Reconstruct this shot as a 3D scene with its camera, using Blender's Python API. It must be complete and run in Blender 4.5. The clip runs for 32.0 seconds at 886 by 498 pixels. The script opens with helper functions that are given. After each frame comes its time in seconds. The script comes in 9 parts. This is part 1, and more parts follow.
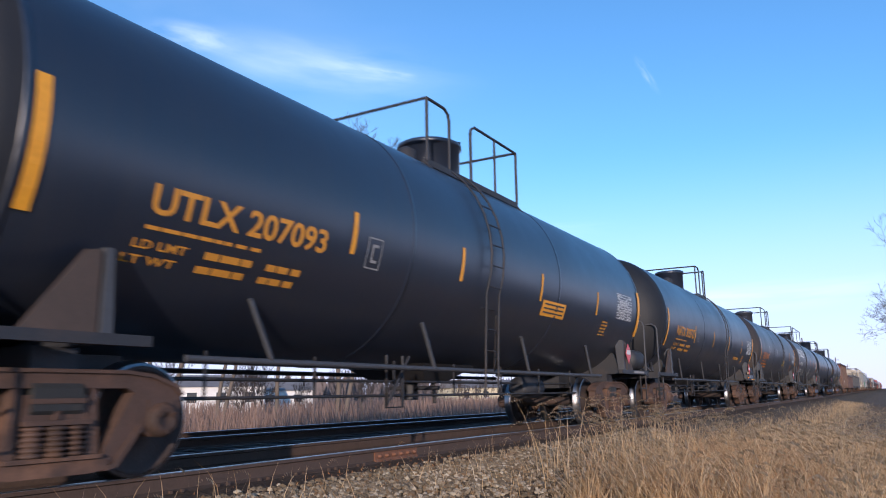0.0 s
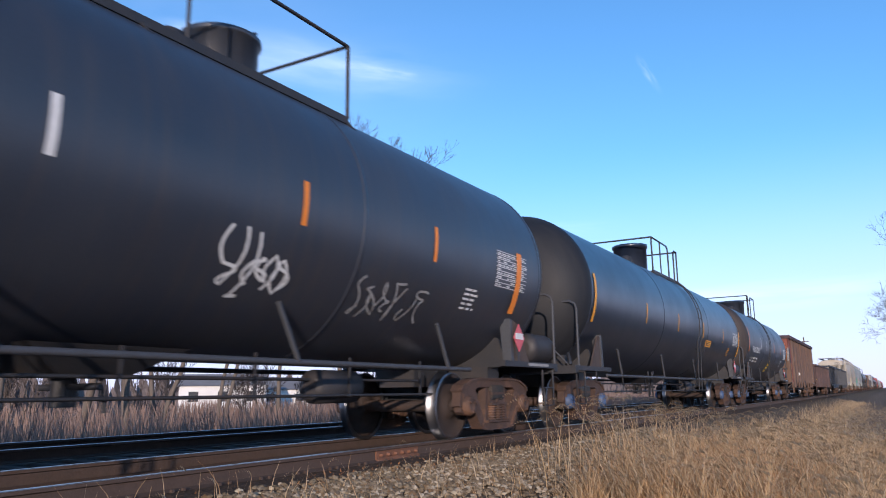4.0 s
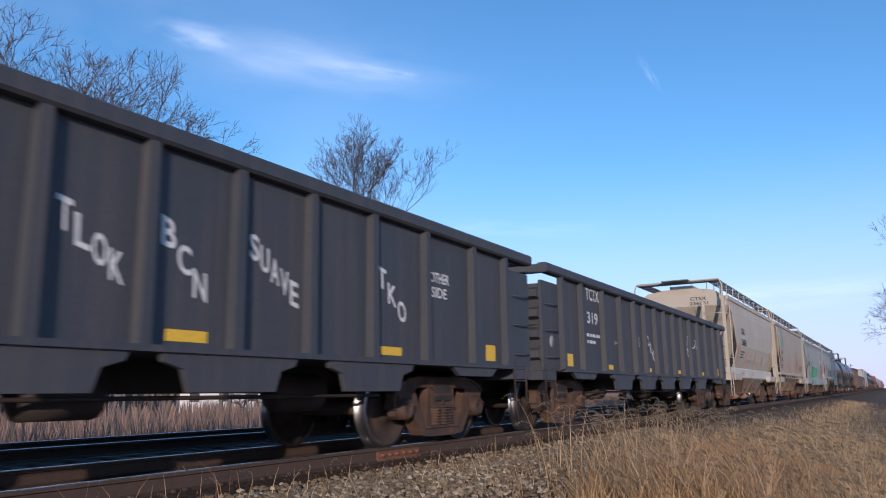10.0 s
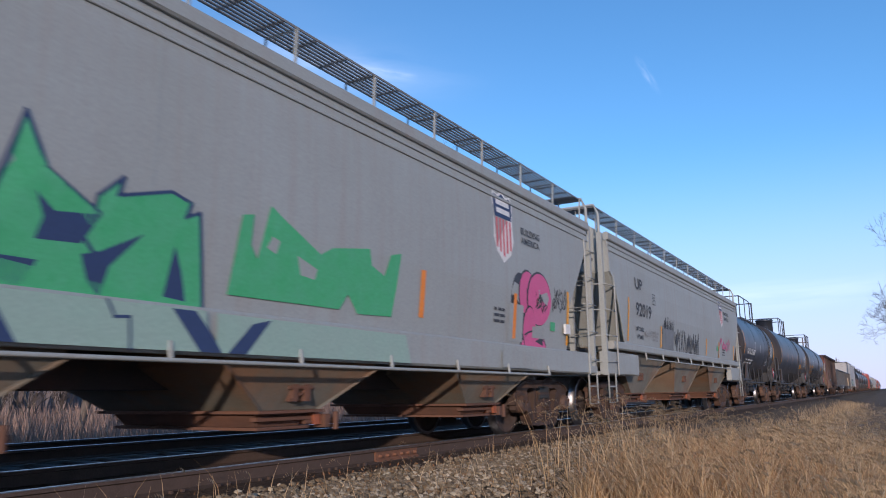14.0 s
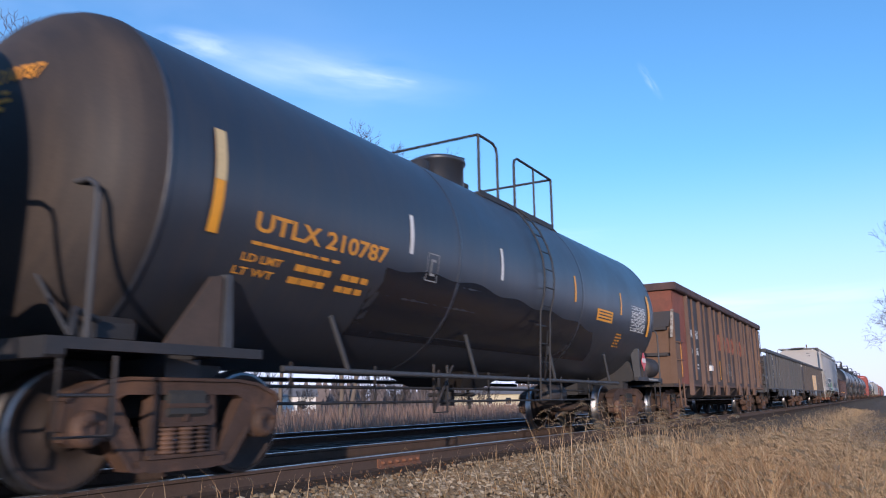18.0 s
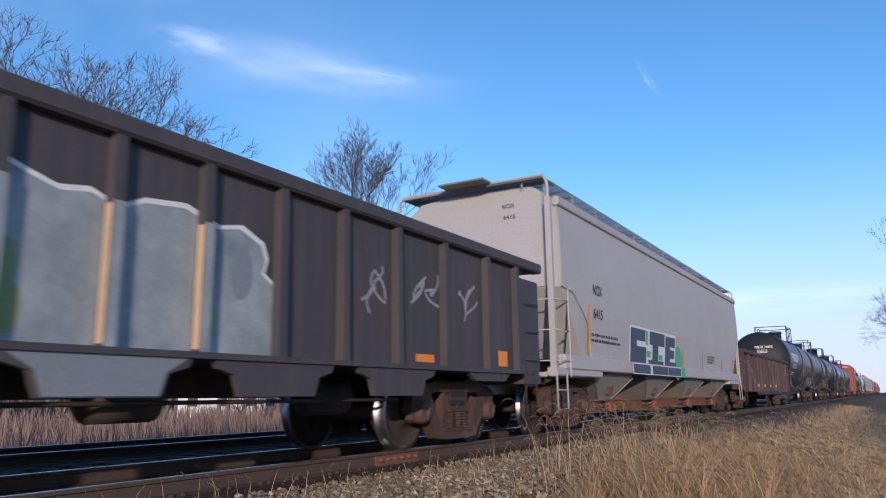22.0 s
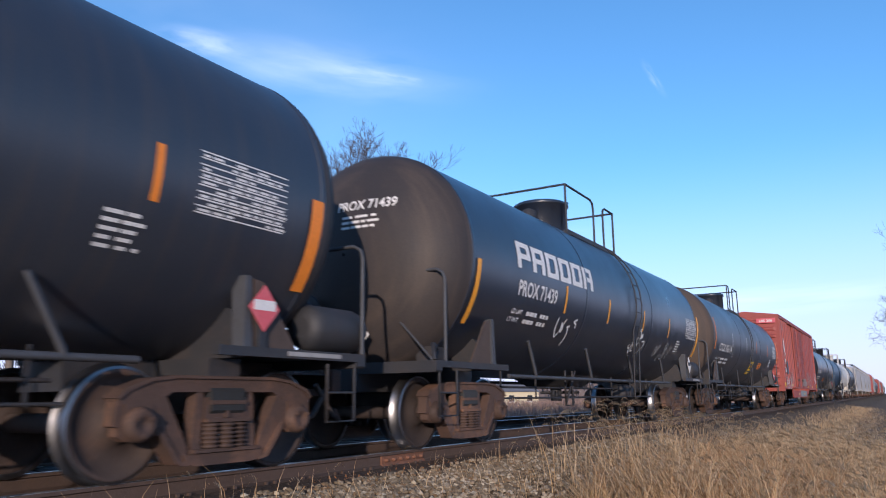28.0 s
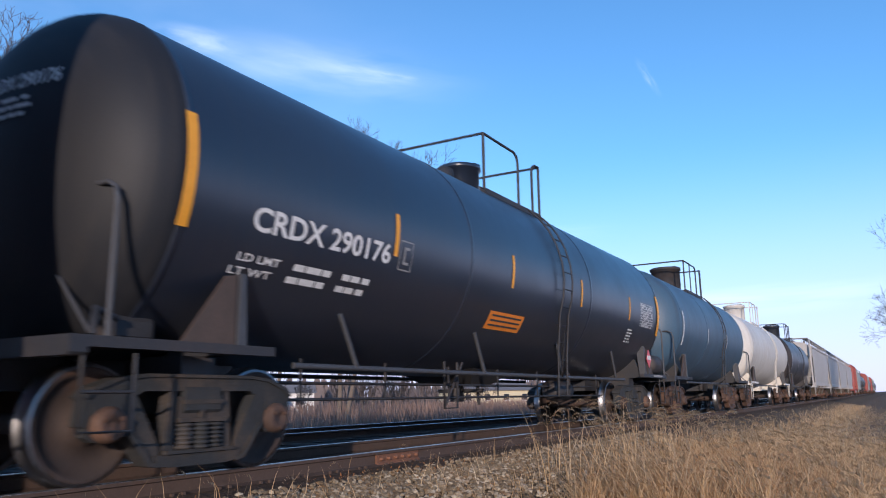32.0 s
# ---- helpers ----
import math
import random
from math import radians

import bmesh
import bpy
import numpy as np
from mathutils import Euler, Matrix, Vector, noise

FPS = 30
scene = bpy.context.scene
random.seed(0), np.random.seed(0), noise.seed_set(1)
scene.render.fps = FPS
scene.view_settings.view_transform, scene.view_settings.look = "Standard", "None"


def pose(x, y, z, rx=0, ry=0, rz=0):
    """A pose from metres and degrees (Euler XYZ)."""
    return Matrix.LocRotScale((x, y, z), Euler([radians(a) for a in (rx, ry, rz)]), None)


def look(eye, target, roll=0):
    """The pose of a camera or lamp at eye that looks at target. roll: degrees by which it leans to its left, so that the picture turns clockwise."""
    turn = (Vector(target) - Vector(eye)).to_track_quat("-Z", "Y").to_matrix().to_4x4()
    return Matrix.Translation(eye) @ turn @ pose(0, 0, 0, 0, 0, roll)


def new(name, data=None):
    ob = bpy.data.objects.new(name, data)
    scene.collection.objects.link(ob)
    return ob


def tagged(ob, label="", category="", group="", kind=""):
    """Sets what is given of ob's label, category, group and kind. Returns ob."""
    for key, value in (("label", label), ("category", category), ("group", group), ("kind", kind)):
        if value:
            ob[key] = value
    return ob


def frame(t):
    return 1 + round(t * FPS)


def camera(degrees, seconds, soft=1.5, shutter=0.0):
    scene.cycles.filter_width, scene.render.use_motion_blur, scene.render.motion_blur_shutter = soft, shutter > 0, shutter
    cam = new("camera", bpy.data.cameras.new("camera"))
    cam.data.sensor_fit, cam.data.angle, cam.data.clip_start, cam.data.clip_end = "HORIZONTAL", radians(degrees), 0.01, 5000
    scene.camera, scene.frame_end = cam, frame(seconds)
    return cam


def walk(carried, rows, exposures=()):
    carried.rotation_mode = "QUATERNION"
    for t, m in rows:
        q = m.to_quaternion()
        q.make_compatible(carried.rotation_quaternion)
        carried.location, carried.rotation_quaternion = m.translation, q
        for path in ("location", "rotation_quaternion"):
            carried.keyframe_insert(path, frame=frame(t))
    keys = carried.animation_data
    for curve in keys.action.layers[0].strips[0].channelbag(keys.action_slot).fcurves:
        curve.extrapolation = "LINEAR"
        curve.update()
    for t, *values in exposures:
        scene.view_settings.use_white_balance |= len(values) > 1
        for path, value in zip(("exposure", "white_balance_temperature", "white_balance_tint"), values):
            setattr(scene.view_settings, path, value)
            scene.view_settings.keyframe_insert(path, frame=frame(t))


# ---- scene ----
SPEED = 13.5
NEAR_RAIL_X = -5.372
TRACK_X = -6.125
EYE = (0.0, 0.0, 0.631)

cam = camera(61.7, 32.0, soft=1.05, shutter=0.12)
walk(cam, [(t, pose(*EYE, 90 + pitch, roll, yaw)) for t, yaw, pitch, roll in (
    (0, 30.56, 11.06, 0.74), (0.5, 30.58, 11.08, 0.70), (1, 30.58, 11.08, 0.70), (1.5, 30.58, 11.05, 0.74),
    (2, 30.65, 11.06, 0.74), (2.5, 30.63, 11.00, 0.72), (3, 30.66, 11.00, 0.72), (3.5, 30.66, 11.00, 0.72),
    (5.5, 30.67, 10.96, 0.70), (6, 30.69, 11.00, 0.73), (6.5, 30.69, 11.06, 0.74), (7, 31.33, 11.07, 0.67),
    (7.5, 31.21, 11.01, 0.66), (8, 30.94, 11.00, 0.70), (8.5, 31.20, 11.06, 0.70), (9, 31.20, 11.06, 0.70),
    (9.5, 30.91, 11.00, 0.71), (10, 30.76, 11.01, 0.70), (10.5, 30.67, 11.01, 0.70), (11, 30.67, 11.01, 0.70),
    (11.5, 30.67, 11.01, 0.70), (12, 30.68, 11.04, 0.74), (12.5, 30.65, 11.05, 0.74), (13, 30.59, 10.96, 0.71),
    (13.5, 30.63, 11.06, 0.74), (14, 30.60, 11.06, 0.73), (14.5, 30.57, 11.01, 0.70), (15, 30.55, 11.06, 0.74),
    (15.5, 30.56, 11.12, 0.72), (17.5, 31.02, 11.54, 0.69), (18, 30.81, 11.55, 0.69), (18.5, 30.69, 11.52, 0.73),
    (19, 30.63, 11.50, 0.74), (19.5, 30.59, 11.43, 0.69), (20, 30.60, 11.50, 0.74), (20.5, 30.63, 11.42, 0.74),
    (21, 30.63, 11.42, 0.74), (21.5, 30.61, 11.39, 0.72), (22, 30.65, 11.35, 0.73), (22.5, 30.64, 11.35, 0.73),
    (23, 30.64, 11.35, 0.73), (23.5, 31.25, 11.31, 0.68), (24, 31.16, 11.39, 0.67), (24.5, 30.96, 11.50, 0.71),
    (25, 31.19, 11.51, 0.67), (25.5, 30.90, 11.50, 0.71), (26, 30.70, 11.47, 0.73), (26.5, 30.56, 11.41, 0.73),
    (28.5, 31.49, 11.40, 0.65), (29, 31.85, 11.44, 0.69), (29.5, 31.14, 11.31, 0.68), (30, 30.88, 11.26, 0.72),
    (30.5, 30.75, 11.23, 0.73), (31, 30.73, 11.26, 0.74), (31.5, 30.71, 11.19, 0.69), (32, 30.68, 11.27, 0.72))],
     exposures=[(t, ev + 0.05, 5400, 17) for t, ev in ((0, 0.58), (7, 0.58), (8, 0.48), (9, 0.32), (10, 0.28), (11, 0.38), (12, 0.41), (13, 0.36), (14, 0.32), (15, 0.36), (18.5, 0.58), (20, 0.52), (21, 0.38), (22, 0.36), (23, 0.40), (24, 0.26), (25.5, 0.36), (29, 0.52), (32, 0.52))])

# ---- sky and sun ----
SUN_EL, SUN_AZ = 10.0, 152.0
world = bpy.data.worlds.new("sky")
scene.world = world
world.use_nodes = True
wn, wl = world.node_tree.nodes, world.node_tree.links
sky = wn.new("ShaderNodeTexSky")
sky.sky_type = "NISHITA"
sky.sun_disc = False
sky.sun_elevation, sky.sun_rotation = radians(SUN_EL), radians(SUN_AZ)
sky.air_density, sky.dust_density, sky.ozone_density = 1.0, 0.1, 2.4
wn["Background"].inputs[1].default_value = 0.15


def cirrus(centre, yaw, tilt, size, seed, strength, previous):
    """A thin streak of high cloud round a direction of the sky."""
    co = wn.new("ShaderNodeTexCoord")
    mp = wn.new("ShaderNodeMapping")
    mp.vector_type = "TEXTURE"
    mp.inputs["Location"].default_value = centre
    mp.inputs["Rotation"].default_value = (0, radians(tilt), radians(yaw))
    mp.inputs["Scale"].default_value = size
    wl.new(co.outputs["Generated"], mp.inputs["Vector"])
    ln = wn.new("ShaderNodeVectorMath")
    ln.operation = "LENGTH"
    wl.new(mp.outputs[0], ln.inputs[0])
    fall = wn.new("ShaderNodeMapRange")
    fall.interpolation_type = "SMOOTHERSTEP"
    fall.inputs["From Min"].default_value, fall.inputs["From Max"].default_value = 1.0, 0.0
    wl.new(ln.outputs["Value"], fall.inputs["Value"])
    nz = wn.new("ShaderNodeTexNoise")
    nz.noise_dimensions = "4D"
    nz.inputs["W"].default_value = seed
    nz.inputs["Scale"].default_value, nz.inputs["Detail"].default_value = 1.6, 5
    nz.inputs["Distortion"].default_value = 0.4
    wl.new(mp.outputs[0], nz.inputs["Vector"])
    ramp = wn.new("ShaderNodeMapRange")
    ramp.inputs["From Min"].default_value, ramp.inputs["From Max"].default_value = 0.36, 0.72
    wl.new(nz.outputs[0], ramp.inputs["Value"])
    mul = wn.new("ShaderNodeMath")
    mul.operation = "MULTIPLY"
    wl.new(fall.outputs[0], mul.inputs[0])
    wl.new(ramp.outputs[0], mul.inputs[1])
    mul2 = wn.new("ShaderNodeMath")
    mul2.operation = "MULTIPLY"
    mul2.inputs[1].default_value = strength
    wl.new(mul.outputs[0], mul2.inputs[0])
    mix = wn.new("ShaderNodeMix")
    mix.data_type = "RGBA"
    wl.new(mul2.outputs[0], mix.inputs[0])
    wl.new(previous, mix.inputs[6])
    mix.inputs[7].default_value = (7.6, 7.4, 7.2, 1)
    return mix.outputs[2]


def bearing(az, el):
    return Vector((-math.sin(radians(az)) * math.cos(radians(el)), math.cos(radians(az)) * math.cos(radians(el)), math.sin(radians(el))))


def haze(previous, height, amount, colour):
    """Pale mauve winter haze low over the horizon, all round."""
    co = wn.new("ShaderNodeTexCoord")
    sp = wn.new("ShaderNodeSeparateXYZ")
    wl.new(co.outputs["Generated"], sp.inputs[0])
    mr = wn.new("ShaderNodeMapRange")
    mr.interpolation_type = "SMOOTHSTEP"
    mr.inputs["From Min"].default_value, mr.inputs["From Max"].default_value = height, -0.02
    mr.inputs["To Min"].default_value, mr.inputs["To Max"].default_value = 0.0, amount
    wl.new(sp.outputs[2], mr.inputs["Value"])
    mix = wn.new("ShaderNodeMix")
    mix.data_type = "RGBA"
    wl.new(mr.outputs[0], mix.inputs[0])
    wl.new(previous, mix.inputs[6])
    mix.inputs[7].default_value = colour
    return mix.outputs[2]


tint = wn.new("ShaderNodeMix")
tint.data_type, tint.blend_type = "RGBA", "MULTIPLY"
tint.inputs[0].default_value = 1.0
tint.inputs[7].default_value = (0.76, 0.96, 1.0, 1)
wl.new(sky.outputs[0], tint.inputs[6])
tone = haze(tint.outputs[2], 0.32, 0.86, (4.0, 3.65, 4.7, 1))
tone = cirrus(bearing(62.0, 20.0), 62, 0, (0.75, 0.8, 0.34), 1.0, 0.18, tone)
tone = cirrus(bearing(40.5, 24.6), 40, 4, (0.26, 0.3, 0.05), 2.0, 0.20, tone)
tone = cirrus(bearing(37.5, 24.6), 37.5, 7, (0.125, 0.2, 0.018), 5.4, 0.22, tone)
tone = cirrus(bearing(34.5, 24.4), 34.5, 7, (0.05, 0.1, 0.007), 6.1, 0.20, tone)
tone = cirrus(bearing(50.0, 25.8), 50, 4, (0.08, 0.1, 0.022), 9.0, 0.3, tone)
tone = cirrus(bearing(13.9, 23.2), 14, 60, (0.035, 0.1, 0.008), 7.0, 0.14, tone)
tone = cirrus(bearing(8.0, 6.5), 8, -2, (0.32, 0.3, 0.028), 3.0, 0.28, tone)
tone = cirrus(bearing(25.0, 12.5), 25, 2, (0.20, 0.3, 0.02), 4.0, 0.15, tone)
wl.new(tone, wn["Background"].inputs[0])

sun = new("sun", bpy.data.lights.new("sun", "SUN"))
sun.data.energy, sun.data.angle, sun.data.color = 2.8, radians(0.6), (1.0, 0.75, 0.50)
to_sun = Vector((math.sin(radians(SUN_AZ)) * math.cos(radians(SUN_EL)), math.cos(radians(SUN_AZ)) * math.cos(radians(SUN_EL)), math.sin(radians(SUN_EL))))
sun.matrix_world = look((0, 0, 60), Vector((0, 0, 60)) - to_sun)


# ---- materials ----
def nodes_of(name):
    m = bpy.data.materials.new(name)
    m.use_nodes = True
    return m, m.node_tree.nodes, m.node_tree.links


def surface(name, colour, second=None, rough=0.6, metal=0.0, scale=3.0, fine=40.0, amount=0.5, bump=0.15,
            streaks=0.0, streak_colour=(0.05, 0.035, 0.025), stain=None, stain_amount=0.0, random_value=0.0, stain_scale=1.3, spec=0.5):
    """Paint, metal, stone or soil: two scales of variation, run-down streaks, stains, fine relief."""
    m, n, l = nodes_of(name)
    b = n["Principled BSDF"]
    co = n.new("ShaderNodeTexCoord")
    info = n.new("ShaderNodeObjectInfo")
    shift = n.new("ShaderNodeVectorMath")
    shift.operation = "MULTIPLY_ADD"
    shift.inputs[1].default_value = (1, 1, 1)
    wide = n.new("ShaderNodeVectorMath")
    wide.operation = "SCALE"
    wide.inputs["Scale"].default_value = 37.0
    cx = n.new("ShaderNodeCombineXYZ")
    for i in range(3):
        l.new(info.outputs["Random"], cx.inputs[i])
    l.new(cx.outputs[0], wide.inputs[0])
    l.new(co.outputs["Object"], shift.inputs[0])
    l.new(wide.outputs[0], shift.inputs[2])
    big = n.new("ShaderNodeTexNoise")
    big.inputs["Scale"].default_value, big.inputs["Detail"].default_value = scale, 6
    big.inputs["Roughness"].default_value = 0.65
    l.new(shift.outputs[0], big.inputs["Vector"])
    small = n.new("ShaderNodeTexNoise")
    small.inputs["Scale"].default_value, small.inputs["Detail"].default_value = fine, 4
    l.new(shift.outputs[0], small.inputs["Vector"])
    r1 = n.new("ShaderNodeMapRange")
    r1.inputs["From Min"].default_value, r1.inputs["From Max"].default_value = 0.35, 0.68
    r1.inputs["To Max"].default_value = amount
    l.new(big.outputs[0], r1.inputs["Value"])
    mix = n.new("ShaderNodeMix")
    mix.data_type = "RGBA"
    mix.inputs[6].default_value = (*colour, 1)
    mix.inputs[7].default_value = (*(second or [c * 0.6 for c in colour]), 1)
    l.new(r1.outputs[0], mix.inputs[0])
    out = mix.outputs[2]
    if streaks:
        mp = n.new("ShaderNodeMapping")
        mp.inputs["Scale"].default_value = (1.0, 5.0, 0.25)
        l.new(shift.outputs[0], mp.inputs["Vector"])
        st = n.new("ShaderNodeTexNoise")
        st.inputs["Scale"].default_value, st.inputs["Detail"].default_value = 1.6, 5
        l.new(mp.outputs[0], st.inputs["Vector"])
        rs = n.new("ShaderNodeMapRange")
        rs.inputs["From Min"].default_value, rs.inputs["From Max"].default_value = 0.47, 0.75
        rs.inputs["To Max"].default_value = streaks
        l.new(st.outputs[0], rs.inputs["Value"])
        mx = n.new("ShaderNodeMix")
        mx.data_type = "RGBA"
        mx.inputs[7].default_value = (*streak_colour, 1)
        l.new(rs.outputs[0], mx.inputs[0])
        l.new(out, mx.inputs[6])
        out = mx.outputs[2]
    if stain:
        sn = n.new("ShaderNodeTexNoise")
        sn.inputs["Scale"].default_value, sn.inputs["Detail"].default_value = stain_scale, 8
        sn.inputs["Roughness"].default_value = 0.7
        l.new(shift.outputs[0], sn.inputs["Vector"])
        rs = n.new("ShaderNodeMapRange")
        rs.inputs["From Min"].default_value, rs.inputs["From Max"].default_value = 0.5, 0.66
        rs.inputs["To Max"].default_value = stain_amount
        l.new(sn.outputs[0], rs.inputs["Value"])
        mx = n.new("ShaderNodeMix")
        mx.data_type = "RGBA"
        mx.inputs[7].default_value = (*stain, 1)
        l.new(rs.outputs[0], mx.inputs[0])
        l.new(out, mx.inputs[6])
        out = mx.outputs[2]
    hs = n.new("ShaderNodeHueSaturation")
    l.new(out, hs.inputs["Color"])
    rv = n.new("ShaderNodeMapRange")
    rv.inputs["To Min"].default_value, rv.inputs["To Max"].default_value = 1 - random_value, 1 + random_value
    l.new(info.outputs["Random"], rv.inputs["Value"])
    fv = n.new("ShaderNodeMapRange")
    fv.inputs["To Min"].default_value, fv.inputs["To Max"].default_value = 0.8, 1.2
    l.new(small.outputs[0], fv.inputs["Value"])
    mv = n.new("ShaderNodeMath")
    mv.operation = "MULTIPLY"
    l.new(rv.outputs[0], mv.inputs[0])
    l.new(fv.outputs[0], mv.inputs[1])
    l.new(mv.outputs[0], hs.inputs["Value"])
    l.new(hs.outputs[0], b.inputs["Base Color"])
    rr = n.new("ShaderNodeMapRange")
    rr.inputs["To Min"].default_value, rr.inputs["To Max"].default_value = max(0.05, rough - 0.15), min(1, rough + 0.18)
    l.new(big.outputs[0], rr.inputs["Value"])
    l.new(rr.outputs[0], b.inputs["Roughness"])
    b.inputs["Metallic"].default_value = metal
    b.inputs["Specular IOR Level"].default_value = spec
    if bump:
        bp = n.new("ShaderNodeBump")
        bp.inputs["Strength"].default_value, bp.inputs["Distance"].default_value = bump, 0.02
        l.new(small.outputs[0], bp.inputs["Height"])
        l.new(bp.outputs[0], b.inputs["Normal"])
    return m


def blooms(m, spots, colour):
    """Soft rust stains and painted sunlight at places (y, z, half-width, half-height, strength) of a car's side."""
    n, l = m.node_tree.nodes, m.node_tree.links
    hs = next(q for q in n if q.bl_idname == "ShaderNodeHueSaturation")
    out = hs.inputs["Color"].links[0].from_socket
    co = n.new("ShaderNodeTexCoord")
    for y, z, w, h, strength in spots:
        mp = n.new("ShaderNodeMapping")
        mp.vector_type = "TEXTURE"
        mp.inputs["Location"].default_value, mp.inputs["Scale"].default_value = (1.6, y, z), (3.0, w, h)
        l.new(co.outputs["Object"], mp.inputs["Vector"])
        nz = n.new("ShaderNodeTexNoise")
        nz.inputs["Scale"].default_value, nz.inputs["Detail"].default_value = 2.2, 6
        l.new(mp.outputs[0], nz.inputs["Vector"])
        ln = n.new("ShaderNodeVectorMath")
        ln.operation = "LENGTH"
        l.new(mp.outputs[0], ln.inputs[0])
        ad = n.new("ShaderNodeMath")
        l.new(ln.outputs["Value"], ad.inputs[0])
        l.new(nz.outputs[0], ad.inputs[1])
        mr = n.new("ShaderNodeMapRange")
        mr.interpolation_type = "SMOOTHSTEP"
        mr.inputs["From Min"].default_value, mr.inputs["From Max"].default_value = 1.5, 0.35
        mr.inputs["To Max"].default_value = strength
        l.new(ad.outputs[0], mr.inputs["Value"])
        mx = n.new("ShaderNodeMix")
        mx.data_type = "RGBA"
        mx.inputs[7].default_value = (*colour, 1)
        l.new(mr.outputs[0], mx.inputs[0])
        l.new(out, mx.inputs[6])
        out = mx.outputs[2]
    l.new(out, hs.inputs["Color"])


